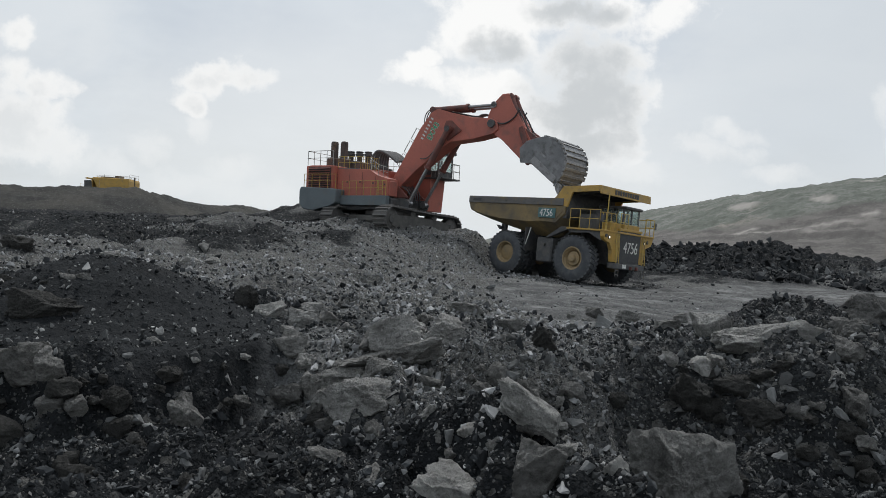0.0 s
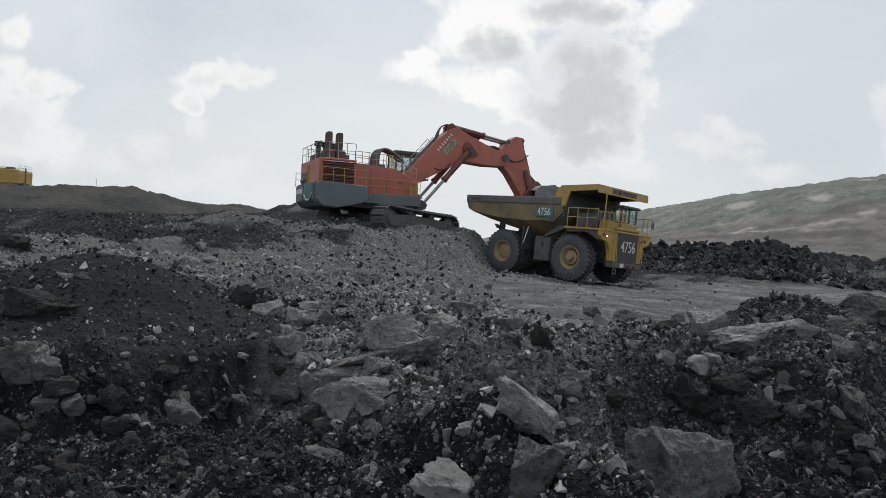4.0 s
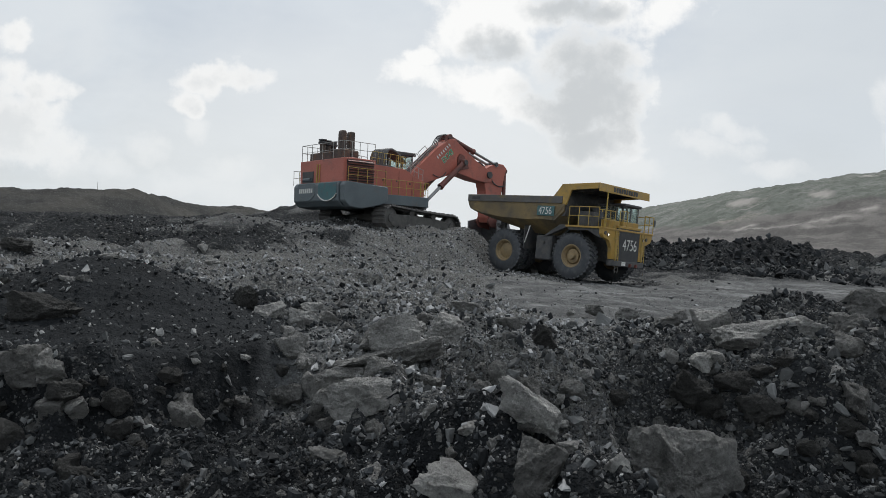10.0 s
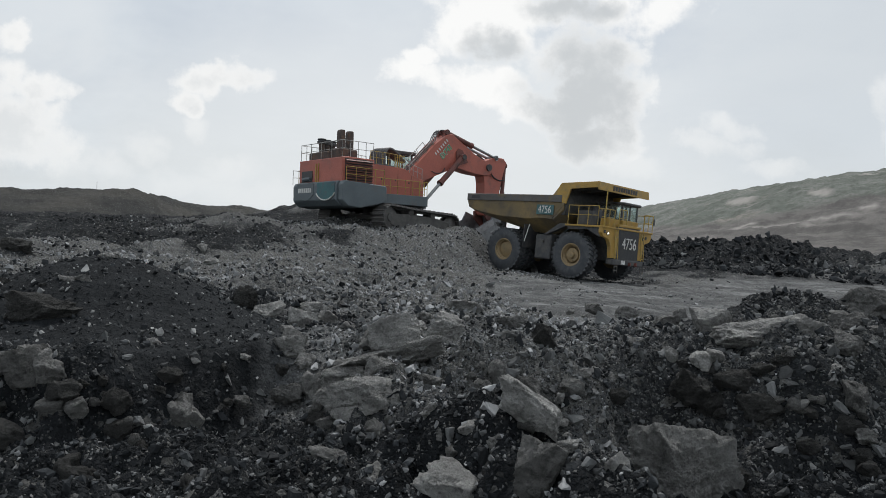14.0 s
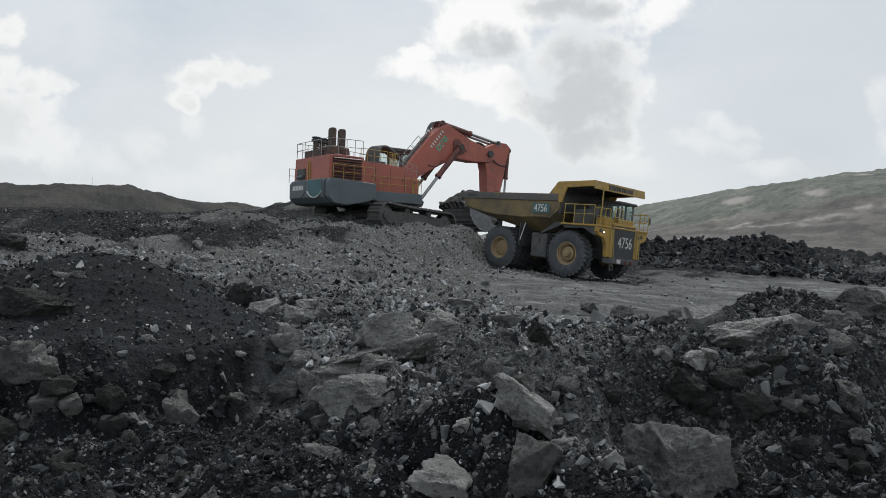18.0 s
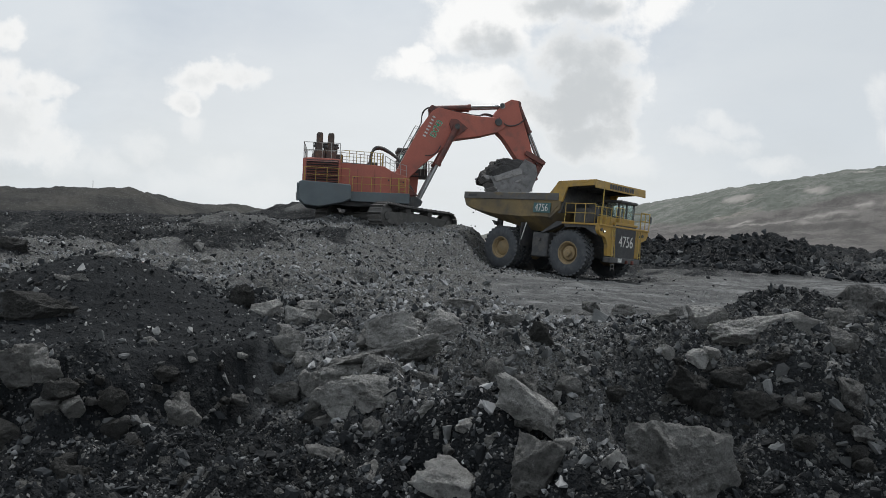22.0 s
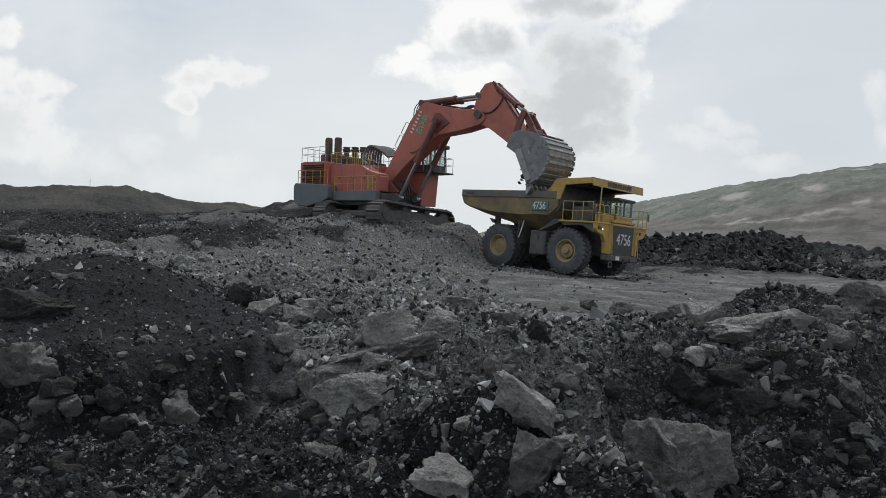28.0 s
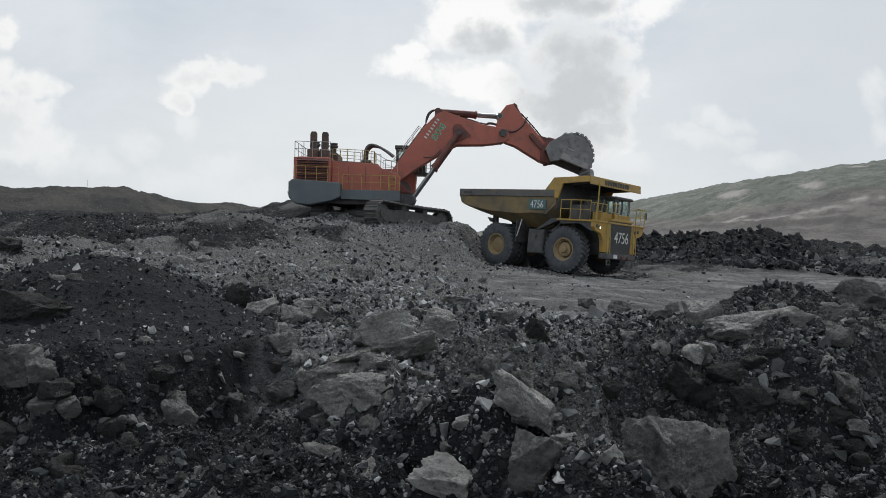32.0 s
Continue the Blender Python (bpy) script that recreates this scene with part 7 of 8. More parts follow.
boulder(0.44, 5.29, 0.28, 0.17, 0.15, 0.16, 4, 11, 382, "rock_pale", 3)
boulder(0.09, 5.48, 0.03, 0.08, 0.08, 0.06, 170, -17, 383, "rock_pale", 3)
boulder(0.28, 5.27, 0.02, 0.14, 0.12, 0.09, 142, -10, 384, "rock_pale", 3)
boulder(-0.51, 6.35, -0.07, 0.20, 0.19, 0.11, 103, 3, 385, "rock_pale", 3)
boulder(0.67, 5.47, 0.39, 0.18, 0.18, 0.14, 97, 12, 386, "rock", 3)
boulder(1.36, 7.70, -0.27, 0.12, 0.11, 0.10, 87, 5, 387, "rock_pale", 3)
boulder(0.31, 5.38, 0.21, 0.11, 0.09, 0.10, 48, -20, 388, "rock_pale", 3)
boulder(1.29, 7.89, -0.16, 0.10, 0.08, 0.09, 86, 1, 389, "rock", 3)
boulder(-0.48, 6.02, -0.07, 0.08, 0.07, 0.07, 94, 2, 390, "rock_pale", 3)
boulder(1.35, 7.83, -0.15, 0.12, 0.12, 0.09, 47, -18, 391, "rock_pale", 3)
boulder(0.24, 5.29, 0.01, 0.13, 0.12, 0.10, 34, -7, 392, "rock_pale", 3)
boulder(0.26, 5.53, 0.32, 0.17, 0.15, 0.12, 129, -19, 393, "rock_pale", 3)
boulder(-0.18, 5.67, -0.01, 0.08, 0.05, 0.04, 168, 19, 394, "rock_pale", 3)
boulder(0.12, 5.53, 0.14, 0.16, 0.11, 0.12, 79, -10, 395, "rock", 3)
boulder(-0.43, 7.00, -0.00, 0.16, 0.13, 0.14, 30, 3, 396, "rock", 3)
boulder(0.94, 4.70, 0.28, 0.14, 0.11, 0.11, 17, -13, 397, "rock", 3)
boulder(-3.23, 7.09, 0.28, 0.11, 0.08, 0.10, 179, -13, 440, "rock_dark", 3)
boulder(-1.54, 5.24, 0.01, 0.18, 0.13, 0.17, 11, -1, 441, "rock", 3)
boulder(-4.13, 6.98, 0.03, 0.13, 0.10, 0.10, 61, -1, 442, "rock_dark", 3)
boulder(-2.89, 6.90, -0.04, 0.09, 0.09, 0.08, 38, -10, 443, "rock", 3)
boulder(-1.59, 7.40, -0.27, 0.13, 0.10, 0.08, 40, 2, 444, "rock", 3)
boulder(-3.27, 6.26, -0.38, 0.10, 0.08, 0.07, 94, -9, 445, "rock", 3)
boulder(-1.88, 5.87, -0.16, 0.11, 0.11, 0.07, 8, 3, 446, "rock_dark", 3)
boulder(-1.57, 5.64, -0.06, 0.08, 0.08, 0.06, 14, -18, 447, "rock_dark", 3)
boulder(-2.32, 7.95, 0.30, 0.11, 0.08, 0.10, 124, -10, 448, "rock_dark", 3)
boulder(-1.84, 5.47, -0.15, 0.19, 0.14, 0.17, 125, -16, 449, "rock_dark", 3)
boulder(-2.73, 6.79, -0.26, 0.18, 0.17, 0.15, 97, 12, 450, "rock_dark", 3)
boulder(-1.88, 5.73, -0.19, 0.10, 0.08, 0.09, 120, 1, 451, "rock_dark", 3)
boulder(-3.37, 6.96, 0.28, 0.12, 0.11, 0.09, 173, 14, 452, "rock_dark", 3)
boulder(-2.77, 7.34, 0.17, 0.12, 0.11, 0.08, 32, 16, 453, "rock_dark", 3)
boulder(-3.25, 6.96, 0.11, 0.12, 0.11, 0.09, 153, -19, 454, "rock", 3)
boulder(-2.21, 7.75, -0.03, 0.12, 0.12, 0.10, 144, 20, 455, "rock_dark", 3)
boulder(3.59, 7.98, -0.13, 0.09, 0.07, 0.08, 85, -6, 500, "rock_dark", 3)
boulder(4.45, 7.69, 0.04, 0.11, 0.11, 0.09, 37, 8, 501, "rock_dark", 3)
boulder(3.19, 8.32, -0.11, 0.16, 0.11, 0.12, 160, 20, 502, "rock_dark", 3)
boulder(4.34, 7.47, -0.32, 0.22, 0.19, 0.19, 60, 11, 503, "rock_dark", 3)
boulder(3.20, 8.61, 0.33, 0.11, 0.10, 0.10, 176, -14, 504, "rock_dark", 3)
boulder(3.22, 8.65, 0.37, 0.11, 0.09, 0.06, 41, -15, 505, "rock_dark", 3)
boulder(3.44, 8.19, -0.10, 0.10, 0.08, 0.08, 89, -13, 506, "rock_dark", 3)
boulder(4.33, 7.34, -0.41, 0.24, 0.20, 0.17, 155, 0, 507, "rock_dark", 3)
boulder(2.93, 8.87, 0.35, 0.16, 0.11, 0.13, 107, -15, 508, "rock_dark", 3)
boulder(4.12, 7.92, 0.16, 0.14, 0.12, 0.10, 180, 0, 509, "rock", 3)
boulder(4.81, 8.40, 0.50, 0.11, 0.11, 0.10, 173, 11, 510, "rock_dark", 3)
boulder(3.41, 8.04, -0.23, 0.11, 0.08, 0.08, 116, 1, 511, "rock_dark", 3)
boulder(4.02, 7.91, 0.17, 0.11, 0.08, 0.09, 159, 7, 512, "rock", 3)
boulder(3.98, 7.84, 0.03, 0.16, 0.14, 0.12, 180, -11, 513, "rock_dark", 3)
boulder(3.77, 8.13, 0.10, 0.11, 0.11, 0.09, 7, -1, 514, "rock", 3)
boulder(4.44, 7.86, 0.34, 0.13, 0.10, 0.08, 179, -10, 515, "rock", 3)
boulder(3.47, 7.50, -0.32, 0.10, 0.08, 0.09, 57, 18, 516, "rock", 3)
boulder(1.91, 6.83, -0.33, 0.10, 0.09, 0.09, 167, -10, 517, "rock_dark", 3)
boulder(2.54, 8.35, -0.44, 0.10, 0.08, 0.08, 171, 5, 518, "rock_dark", 3)
boulder(4.25, 7.47, -0.30, 0.10, 0.10, 0.06, 165, -13, 519, "rock_dark", 3)
boulder(-3.94, 7.29, 0.47, 0.11, 0.08, 0.09, 112, -20, 560, "rock_pale", 3)
boulder(-4.98, 8.67, 0.83, 0.18, 0.16, 0.12, 104, -18, 561, "rock_dark", 3)
boulder(-3.87, 7.25, 0.48, 0.18, 0.16, 0.16, 125, -19, 562, "rock_pale", 3)
boulder(-4.80, 9.47, 1.17, 0.10, 0.09, 0.06, 11, -10, 563, "rock", 3)
boulder(-4.92, 9.10, 1.03, 0.11, 0.09, 0.07, 112, 18, 564, "rock_dark", 3)
boulder(-5.64, 9.47, 1.04, 0.21, 0.15, 0.13, 162, 1, 565, "rock_dark", 3)
boulder(-4.92, 8.36, 0.73, 0.09, 0.07, 0.07, 55, -19, 566, "rock", 3)
boulder(-3.94, 7.30, 0.46, 0.09, 0.06, 0.06, 154, 20, 567, "rock_dark", 3)
boulder(-4.33, 7.40, 0.48, 0.08, 0.08, 0.05, 60, 5, 568, "rock_dark", 3)
boulder(1.27, 15.24, 0.26, 0.25, 0.21, 0.17, 104, 5, 620, "rock_pale", 3)
boulder(0.57, 13.30, 0.42, 0.10, 0.09, 0.09, 0, -16, 621, "rock", 3)
boulder(-1.95, 14.30, 0.45, 0.17, 0.13, 0.15, 81, 17, 622, "rock", 3)
boulder(3.97, 20.25, -0.19, 0.20, 0.16, 0.12, 27, 2, 623, "rock", 3)
boulder(-2.18, 13.30, 0.39, 0.13, 0.09, 0.11, 148, -4, 624, "rock", 3)
boulder(-2.39, 11.12, 0.60, 0.17, 0.12, 0.14, 30, -2, 625, "rock_pale", 3)
boulder(-0.69, 12.95, 0.33, 0.19, 0.14, 0.13, 0, -13, 626, "rock", 3)
boulder(0.51, 16.69, 0.39, 0.21, 0.17, 0.13, 94, -4, 627, "rock", 3)
boulder(-0.62, 15.63, 0.44, 0.20, 0.16, 0.15, 167, 18, 628, "rock", 3)
boulder(-0.97, 13.20, 0.29, 0.17, 0.14, 0.13, 0, -11, 629, "rock", 3)
boulder(0.47, 13.27, 0.38, 0.16, 0.13, 0.11, 75, -18, 630, "rock_pale", 3)
boulder(4.64, 20.64, -0.22, 0.17, 0.15, 0.15, 114, -12, 631, "rock", 3)
boulder(-0.15, 11.61, 0.55, 0.09, 0.07, 0.07, 36, 17, 632, "rock_pale", 3)
boulder(3.63, 20.66, -0.09, 0.27, 0.24, 0.23, 132, 18, 633, "rock_pale", 3)
boulder(-0.04, 16.18, 0.45, 0.20, 0.15, 0.13, 53, 6, 634, "rock", 3)
boulder(5.88, 27.20, -0.24, 0.23, 0.18, 0.19, 27, 0, 635, "rock_pale", 3)
boulder(-1.80, 8.94, 0.43, 0.33, 0.25, 0.40, -25, 10, 700, "rock_pale")
boulder(-1.40, 8.42, 0.01, 0.39, 0.29, 0.42, 12, 28, 701, "rock_pale")
boulder(-1.67, 8.38, -0.15, 0.24, 0.18, 0.26, -1, 5, 702, "rock", 3)
boulder(-1.60, 8.74, 0.27, 0.29, 0.22, 0.20, -14, -8, 703, "rock_pale", 3)
boulder(-1.21, 7.50, 0.00, 0.18, 0.14, 0.21, 23, 12, 704, "rock", 3)
boulder(-1.86, 8.61, 0.16, 0.22, 0.17, 0.19, 10, 0, 705, "rock_dark", 3)
boulder(-1.09, 7.32, -0.13, 0.22, 0.17, 0.18, -3, -10, 706, "rock", 3)
boulder(4.78, 8.53, 0.64, 0.42, 0.32, 0.38, -16, 8, 707, "rock")
boulder(4.44, 7.80, 0.14, 0.24, 0.18, 0.28, 21, -12, 708, "rock", 3)
boulder(3.71, 8.44, 0.37, 0.29, 0.22, 0.19, 8, 6, 709, "rock_dark", 3)
boulder(3.96, 8.06, 0.06, 0.28, 0.21, 0.19, -5, 10, 710, "rock", 3)
boulder(3.17, 8.47, -0.09, 0.45, 0.34, 0.37, -18, -6, 711, "rock_dark")
boulder(-3.55, 6.79, 0.06, 0.31, 0.23, 0.24, 19, 8, 712, "rock")
boulder(-2.99, 6.90, -0.14, 0.29, 0.22, 0.22, 6, -6, 713, "rock_dark", 3)
boulder(-2.59, 7.48, -0.03, 0.26, 0.19, 0.30, -7, 14, 714, "rock", 3)
boulder(-3.11, 6.25, -0.28, 0.29, 0.21, 0.23, -20, 4, 715, "rock_dark", 3)

# ---------------------------------------------------------------- water truck beyond the crest, poles, load
def build_water_truck():
    wt = thing("water_truck", "yellow mine water tanker driving behind the spoil crest", "truck", pose(-68.1, 150, 7.4, 0, 0, 180))
    bm = bm_new(); prism(bm, ((-4.6, 1.9), (-4.68, 4.3), (-4.5, 4.72), (2.6, 4.85), (2.85, 4.7), (1.35, 1.9)), -2.6, 2.6, 0.12)
    tank = part("tank", bm, M["yellow"], wt, "yellow welded water tank")
    for x0, x1, h in ((-0.3, 1.9, 0.28), (-2.1, -1.0, 0.5)):
        bm = bm_new(); box(bm, x0, x1, -0.9, 0.9, 4.7, 4.85 + h, 0.06); part("hatch", bm, M["soot"], tank)
    bm = bm_new(); railing(bm, ((-4.5, -2.2, 4.7), (-4.5, 2.2, 4.7)), 0.9, 2); part("tail_ladder_rail", bm, M["rail_grey"], tank)
    bm = bm_new(); rod(bm, (2.4, -1.8, 4.8), (2.4, -1.8, 5.7), 0.07, 6); part("mast", bm, M["dark"], tank)
    bm = bm_new(); railing(bm, ((-4.4, -1.6, 4.76), (2.3, -1.6, 4.76)), 0.5, 6); part("tank_rail", bm, M["rail_grey"], tank)
    bm = bm_new(); railing(bm, ((-4.4, 1.6, 4.76), (2.3, 1.6, 4.76)), 0.5, 6); part("tank_rail", bm, M["rail_grey"], tank)
    bm = bm_new(); box(bm, -4.9, -4.4, -1.2, 1.2, 1.5, 2.2, 0.05); box(bm, -4.75, -4.55, -0.15, 0.15, 2.2, 5.2, 0.03); part("spray_pump", bm, M["dark"], wt)
    bm = bm_new(); prism(bm, ((2.75, 2.4), (2.75, 4.6), (3.9, 4.75), (4.3, 4.6), (4.0, 4.45), (3.0, 4.35)), -2.5, 2.5, 0.03); part("canopy", bm, M["yellow"], wt)
    bm = bm_new(); box(bm, 2.9, 4.6, 0.3, 2.2, 2.5, 4.2, 0.1); cab = part("cab", bm, M["dark"], wt)
    bm = bm_new(); box(bm, 4.6, 4.62, 0.5, 2.0, 3.2, 4.0, 0); part("window_pane", bm, M["glass"], cab)
    bm = bm_new(); box(bm, 3.4, 5.3, -2.4, 2.4, 1.2, 2.5, 0.1); part("hood", bm, M["yellow"], wt)
    bm = bm_new(); railing(bm, ((3.6, -2.4, 2.5), (5.2, -2.4, 2.5), (5.2, 2.4, 2.5)), 0.9, 3); part("deck_rail", bm, M["rail_yellow"], wt)
    bm = bm_new(); box(bm, -4.6, 5.0, -0.8, 0.8, 0.9, 1.7, 0.08); part("chassis", bm, M["dark"], wt)
    bm = bm_new(); lathe(bm, ((0.5, -0.34), (0.95, -0.38), (1.1, -0.28), (1.1, 0.28), (0.95, 0.38), (0.5, 0.34)), 24)
    w0 = part("wheel", bm, M["tyre"], wt, smooth=True); w0.matrix_basis = pose(3.9, -1.9, 1.1)
    for x, y in ((3.9, 1.9), (-2.6, -1.9), (-2.6, 1.9)):
        again(w0, wt, pose(x, y, 1.1))
    return wt


WATER_TRUCK = build_water_truck()


def build_poles():
    bm = bm_new(); rod(bm, (0, 0, -0.6), (0, 0, 1.9), 0.05, 8, 0.03)
    o = part("marker_pole", bm, M["rail_grey"]); o.matrix_basis = pose(-59.36, 126, float(height(-59.36, 126)))
    tagged(o, "thin grey marker pole on the spoil crest", "pole")
    x, y = -6.95, 17.2
    st = thing("survey_stake", "red and white survey stake leaning in the rubble", "stake", pose(x, y, float(height(x, y)) - 0.05, 0, 7, 0))
    bm = bm_new(); box(bm, -0.02, 0.02, -0.012, 0.012, 0, 0.42, 0.003); part("stake", bm, M["white"], st)
    bm = bm_new(); box(bm, -0.026, 0.026, -0.018, 0.018, 0.2, 0.40, 0.003); part("tape", bm, M["red_tape"], st, "red plastic tape")
    bm = bm_new(); box(bm, -0.02, 0.02, -0.012, 0.012, 0, 0.26, 0.003); o = part("brace", bm, M["white"], st); o.matrix_basis = pose(-0.06, 0, 0, 0, 14, 0)


M["red_tape"] = surface("red_tape", (0.55, 0.10, 0.07), (0.45, 0.08, 0.06), 0.6)
build_poles()

LOAD_SHAPES = stone_shapes(6, 11, 77)


def lump(name, size, material, label, category, group, rng):
    sv, sf = LOAD_SHAPES[rng.randrange(len(LOAD_SHAPES))]
    me = bpy.data.meshes.new(name)
    me.from_pydata([(v[0] * size * rng.uniform(0.8, 1.3), v[1] * size, v[2] * size * rng.uniform(0.6, 1.0)) for v in sv], [], [[int(i) for i in f] for f in sf])
    me.materials.append(material)
    return tagged(new(name, me), label, category, group)


def build_load():
    """The bucket's fill: one heaped mass with loose clods on it, and crumbs that trickle from the lip."""
    rng = random.Random(8)
    bm = bm_new()
    # heap in the bucket's space: mouth plane z = 0, mass below the mouth (z > 0) and crown above it (z < 0)
    nx, ny = 18, 20
    grid = []
    for i in range(nx + 1):
        row = []
        for j in range(ny + 1):
            u, v = i / nx, j / ny * 2 - 1
            crown = -1.0 * math.sin(math.pi * min(1, 0.08 + 0.82 * u)) ** 0.7 * (1 - v * v) ** 0.5
            p = Vector((0.15 + 3.35 * u, 1.66 * v, crown + 0.12))
            row.append(bm.verts.new(p + Vector((0, 0, -0.16 * noise.noise(p * 2.2) - 0.07 * noise.noise(p * 6.5)))))
        grid.append(row)
    for i in range(nx):
        for j in range(ny):
            bm.faces.new((grid[i][j], grid[i][j + 1], grid[i + 1][j + 1], grid[i + 1][j]))
    low = [bm.verts.new((x, y, z)) for x, y, z in ((0.75, -1.5, 1.1), (0.75, 1.5, 1.1), (2.3, 1.5, 1.0), (2.3, -1.5, 1.0))]
    rim = ([grid[0][j] for j in range(ny + 1)], [grid[i][ny] for i in range(nx + 1)], [grid[nx][j] for j in range(ny, -1, -1)], [grid[i][0] for i in range(nx, -1, -1)])
    for k, edge in enumerate(rim):
        a, b = low[k], low[(k + 1) % 4]
        h = len(edge) // 2
        for q in range(len(edge) - 1):
            bm.faces.new((edge[q], edge[q + 1], a if q < h else b))
        bm.faces.new((edge[h], b, a))
    bm.faces.new(low)
    bmesh.ops.recalc_face_normals(bm, faces=bm.faces)
    mass = part("spoil_load", bm, M["coal"], None)
    tagged(mass, "heaped load of dark grey overburden spoil", "spoil")
    clods = []
    for k in range(46):
        u, v = rng.uniform(0.05, 0.97), rng.uniform(-0.85, 0.85)
        z = 0.12 - 1.0 * math.sin(math.pi * min(1, 0.08 + 0.82 * u)) ** 0.7 * (1 - v * v) ** 0.5
        c = lump("clod", rng.uniform(0.22, 0.5), M["coal"] if k % 4 else M["rock"], "dark clod of dug overburden", "clod", "clods of the load", rng)
        clods.append((c, Vector((0.35 + 2.95 * u, 1.5 * v, z)), rng.uniform(25.9, 27.9), (rng.uniform(0.0, 3.4), rng.uniform(-1.7, 1.7), rng.uniform(3.9, 4.55))))
    crumbs = []
    for k in range(190):
        c = lump("crumb", rng.uniform(0.04, 0.13), M["rubble_coal"] if k % 3 else M["rock"], "small crumb of falling overburden", "crumb", "crumbs falling from the bucket", rng)
        crumbs.append((c, Vector((3.05 + rng.uniform(0, 0.25), rng.uniform(-1.5, 1.5), rng.uniform(-0.15, 0.05))), 21.2 + 5.3 * (k / 190) + rng.uniform(-0.2, 0.2)))
    return mass, clods, crumbs


LOAD = build_load()


# ---------------------------------------------------------------- what moves
# seconds, swing, boom, arm and bucket in degrees
SHOVEL = (
    (0.0, -32.5, 28.6, -41.8, -36), (1.5, -5.9, 30.5, -39.2, -26), (3.0, 10.7, 26.1, -40.2, -20), (4.5, 29.0, 16.0, -62.0, -60),
    (6.0, 41.7, 8.4, -80.0, -95), (9.5, 41.4, 11.4, -83.5, -115), (13.0, 40.8, 14.7, -86.4, -140), (15.2, 40.2, 15.4, -89.0, -160),
    (17.0, 38.3, 16.4, -90.0, -171), (18.0, 34.4, 20.7, -84.0, -169), (19.0, 29.5, 25.4, -73.5, -166), (20.0, 23.0, 28.9, -68.2, -162),
    (21.0, 15.6, 31.5, -62.3, -158), (22.0, 8.0, 33.8, -53.0, -156), (23.0, -0.3, 36.0, -46.0, -153), (25.0, -26.3, 33.1, -38.2, -145),
    (26.5, -33.5, 30.8, -36.0, -115), (28.0, -36.1, 29.3, -34.4, -63), (30.0, -33.3, 27.4, -33.0, -25), (32.0, -0.1, 25.5, -29.3, -18))


def glide(table, t):
    """Values between the rows of a table, smooth and without overshoot."""
    ts = [r[0] for r in table]
    i = max(0, min(len(ts) - 2, sum(1 for s in ts if s <= t) - 1))
    h = ts[i + 1] - ts[i]
    u = (t - ts[i]) / h
    out = []
    for c in range(1, len(table[0])):
        v = [r[c] for r in table]

        def slope(k):
            if k <= 0 or k >= len(ts) - 1:
                k2 = max(0, min(len(ts) - 2, k))
                return (v[k2 + 1] - v[k2]) / (ts[k2 + 1] - ts[k2])
            a, b = (v[k] - v[k - 1]) / (ts[k] - ts[k - 1]), (v[k + 1] - v[k]) / (ts[k + 1] - ts[k])
            return 0.0 if a * b <= 0 else 2 * a * b / (a + b)
        m0, m1 = slope(i) * h, slope(i + 1) * h
        out.append(v[i] * (1 + 2 * u) * (1 - u) ** 2 + m0 * u * (1 - u) ** 2 + v[i + 1] * u * u * (3 - 2 * u) + m1 * u * u * (u - 1))
    return out


PICK_UP = 16.0         # the bucket fills behind the truck; until then the load lies in the bench
BED = TRUCK @ Matrix.Translation((0, 0, 0))


def bucket_pose(t):
    return EXC @ shovel_parts(*glide(SHOVEL, t))["bucket"]


def fall(start, end, t0, spin):
    """Rows for a free fall from one place to another."""
    drop = max(0.3, start.z - end.z)
    T = math.sqrt(2 * drop / 9.81)
    rows = []
    for k in range(1, 7):
        u = k / 6
        p = Vector((start.x + (end.x - start.x) * u, start.y + (end.y - start.y) * u, start.z - drop * u * u))
        rows.append((t0 + T * u, Matrix.Translation(p) @ Matrix.Rotation(spin * u, 4, "X")))
    return rows


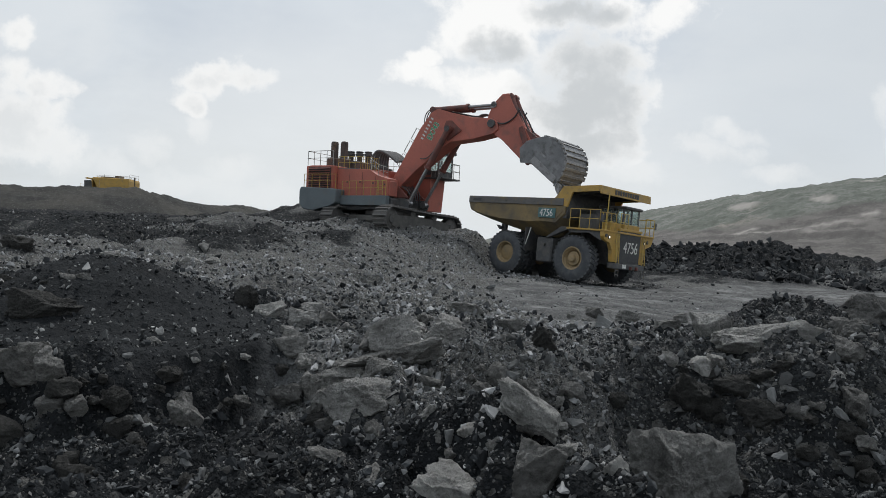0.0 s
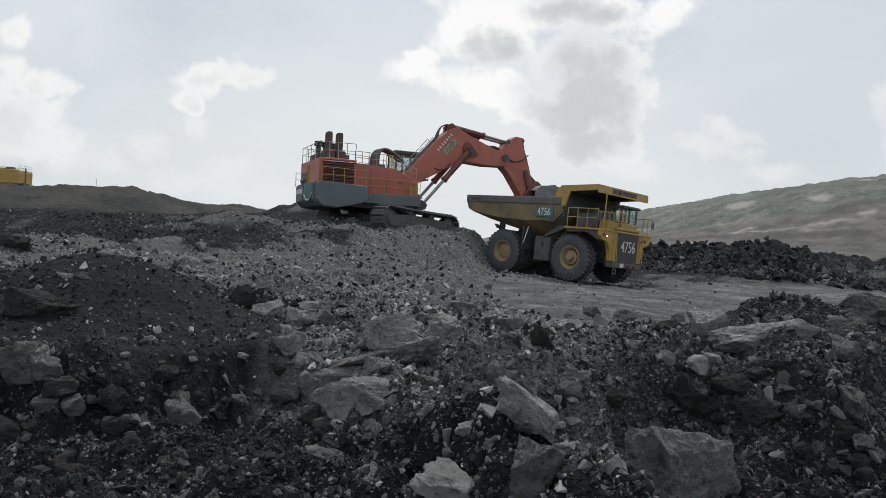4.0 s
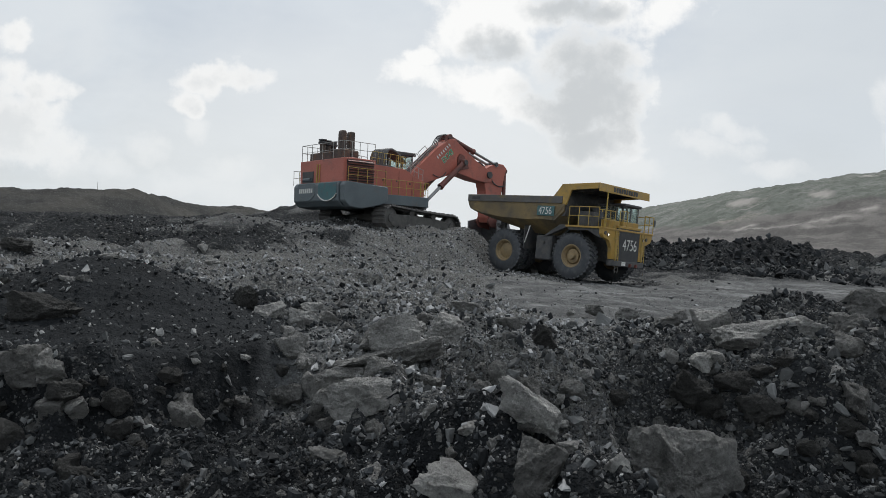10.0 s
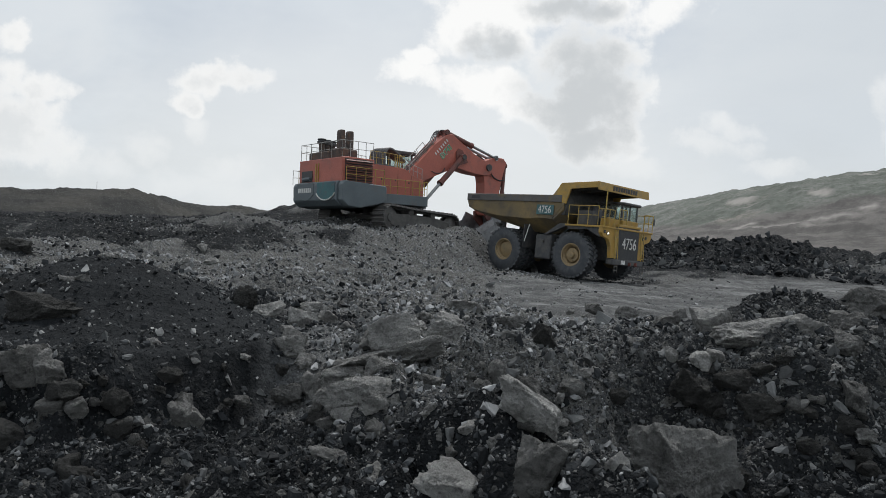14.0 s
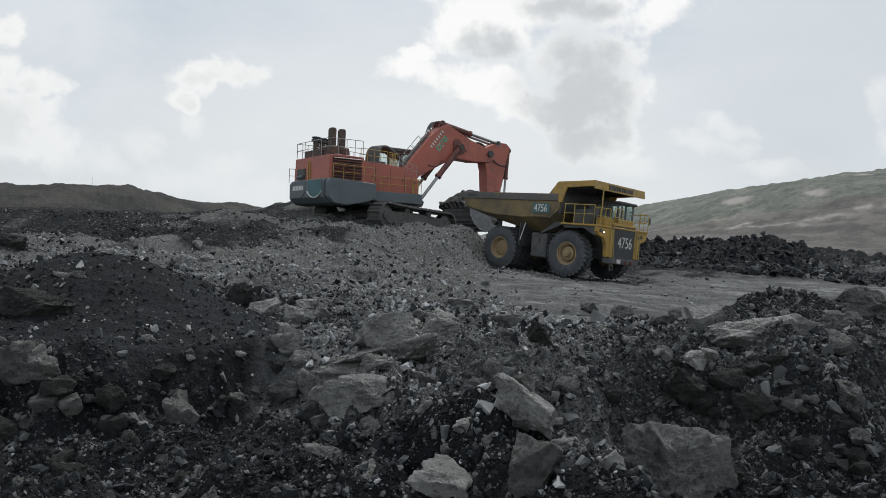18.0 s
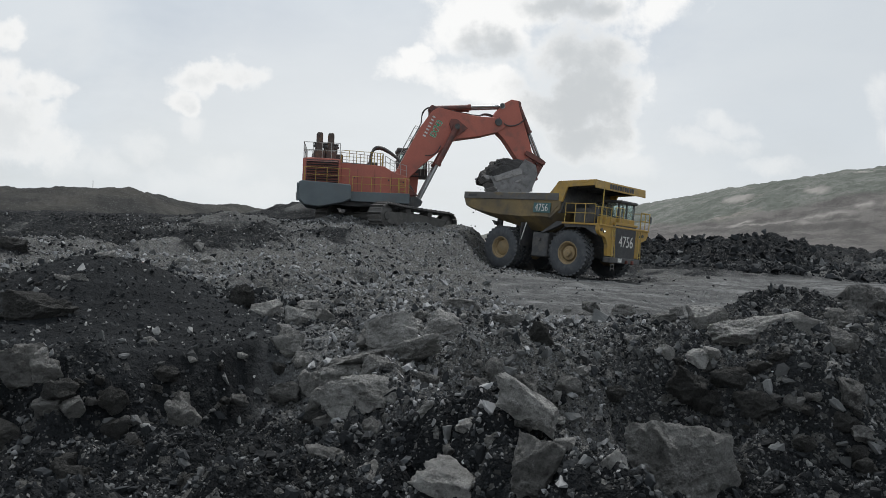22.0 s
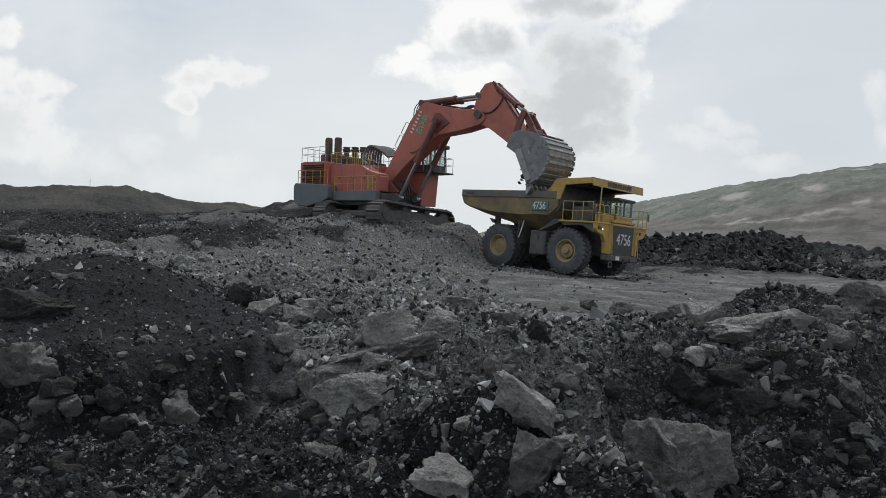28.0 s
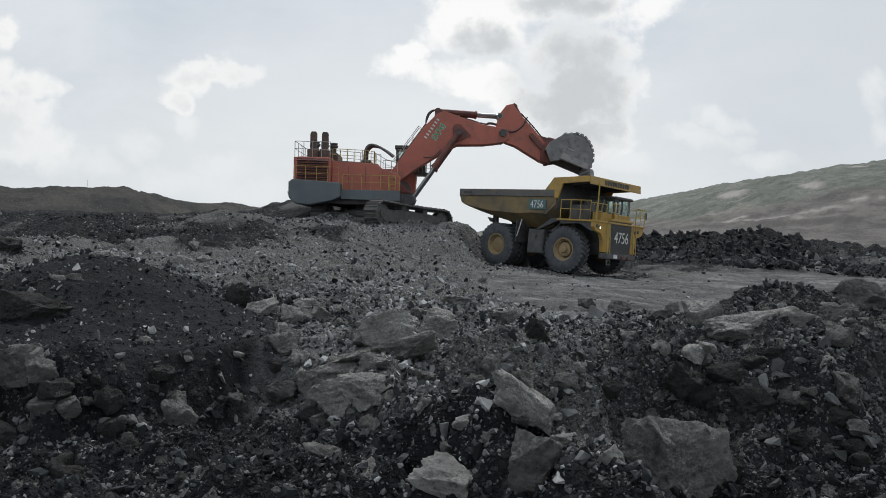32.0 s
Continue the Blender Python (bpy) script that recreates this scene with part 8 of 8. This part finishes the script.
def riding(offset, t1, step=0.5):
    """Rows of a thing that lies in the bucket from the pick-up until t1."""
    off = Matrix.Translation(offset)
    ts = [0.0, PICK_UP]
    while ts[-1] + step < t1 - 0.05:
        ts.append(ts[-1] + step)
    ts.append(t1)
    buried = Matrix.Translation((0, 0, -4.5)) @ bucket_pose(PICK_UP) @ off
    return [(0.0, buried), (15.2, buried)] + [(t, bucket_pose(t) @ off) for t in ts[1:]]


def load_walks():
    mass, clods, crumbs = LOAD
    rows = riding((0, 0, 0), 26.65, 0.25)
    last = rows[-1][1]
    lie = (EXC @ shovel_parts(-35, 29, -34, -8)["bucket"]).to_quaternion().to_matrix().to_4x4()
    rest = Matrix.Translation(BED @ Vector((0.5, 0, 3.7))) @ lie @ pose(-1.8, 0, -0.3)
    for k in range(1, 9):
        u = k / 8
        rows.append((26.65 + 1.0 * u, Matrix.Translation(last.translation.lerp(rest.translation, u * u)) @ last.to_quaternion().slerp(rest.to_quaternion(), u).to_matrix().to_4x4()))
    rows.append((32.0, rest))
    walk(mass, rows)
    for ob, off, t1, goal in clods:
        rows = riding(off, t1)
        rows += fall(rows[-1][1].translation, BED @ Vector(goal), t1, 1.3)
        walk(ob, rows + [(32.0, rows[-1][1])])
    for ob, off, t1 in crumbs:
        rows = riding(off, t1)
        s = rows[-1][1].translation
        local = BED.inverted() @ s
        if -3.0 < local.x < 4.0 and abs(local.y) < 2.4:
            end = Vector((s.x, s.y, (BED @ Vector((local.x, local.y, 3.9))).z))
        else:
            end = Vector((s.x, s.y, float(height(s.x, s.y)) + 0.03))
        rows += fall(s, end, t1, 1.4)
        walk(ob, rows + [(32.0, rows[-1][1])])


def motions():
    times = [0.25 * k for k in range(129)]
    poses = [shovel_parts(*glide(SHOVEL, t)) for t in times]
    for name, ob in MOVING.items():
        walk(ob, [(t, p[name]) for t, p in zip(times, poses)])
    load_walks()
    walk(WATER_TRUCK, [(t, pose(-68.1 - 5.4 * min(t, 9.0), 150, float(height(-68.1 - 5.4 * min(t, 9.0), 150)), 0, 0, 180)) for t in (0.0, 1.0, 2.0, 3.0, 4.0, 5.0, 6.0, 7.0, 8.0, 9.0, 10.0, 32.0)])


motions()
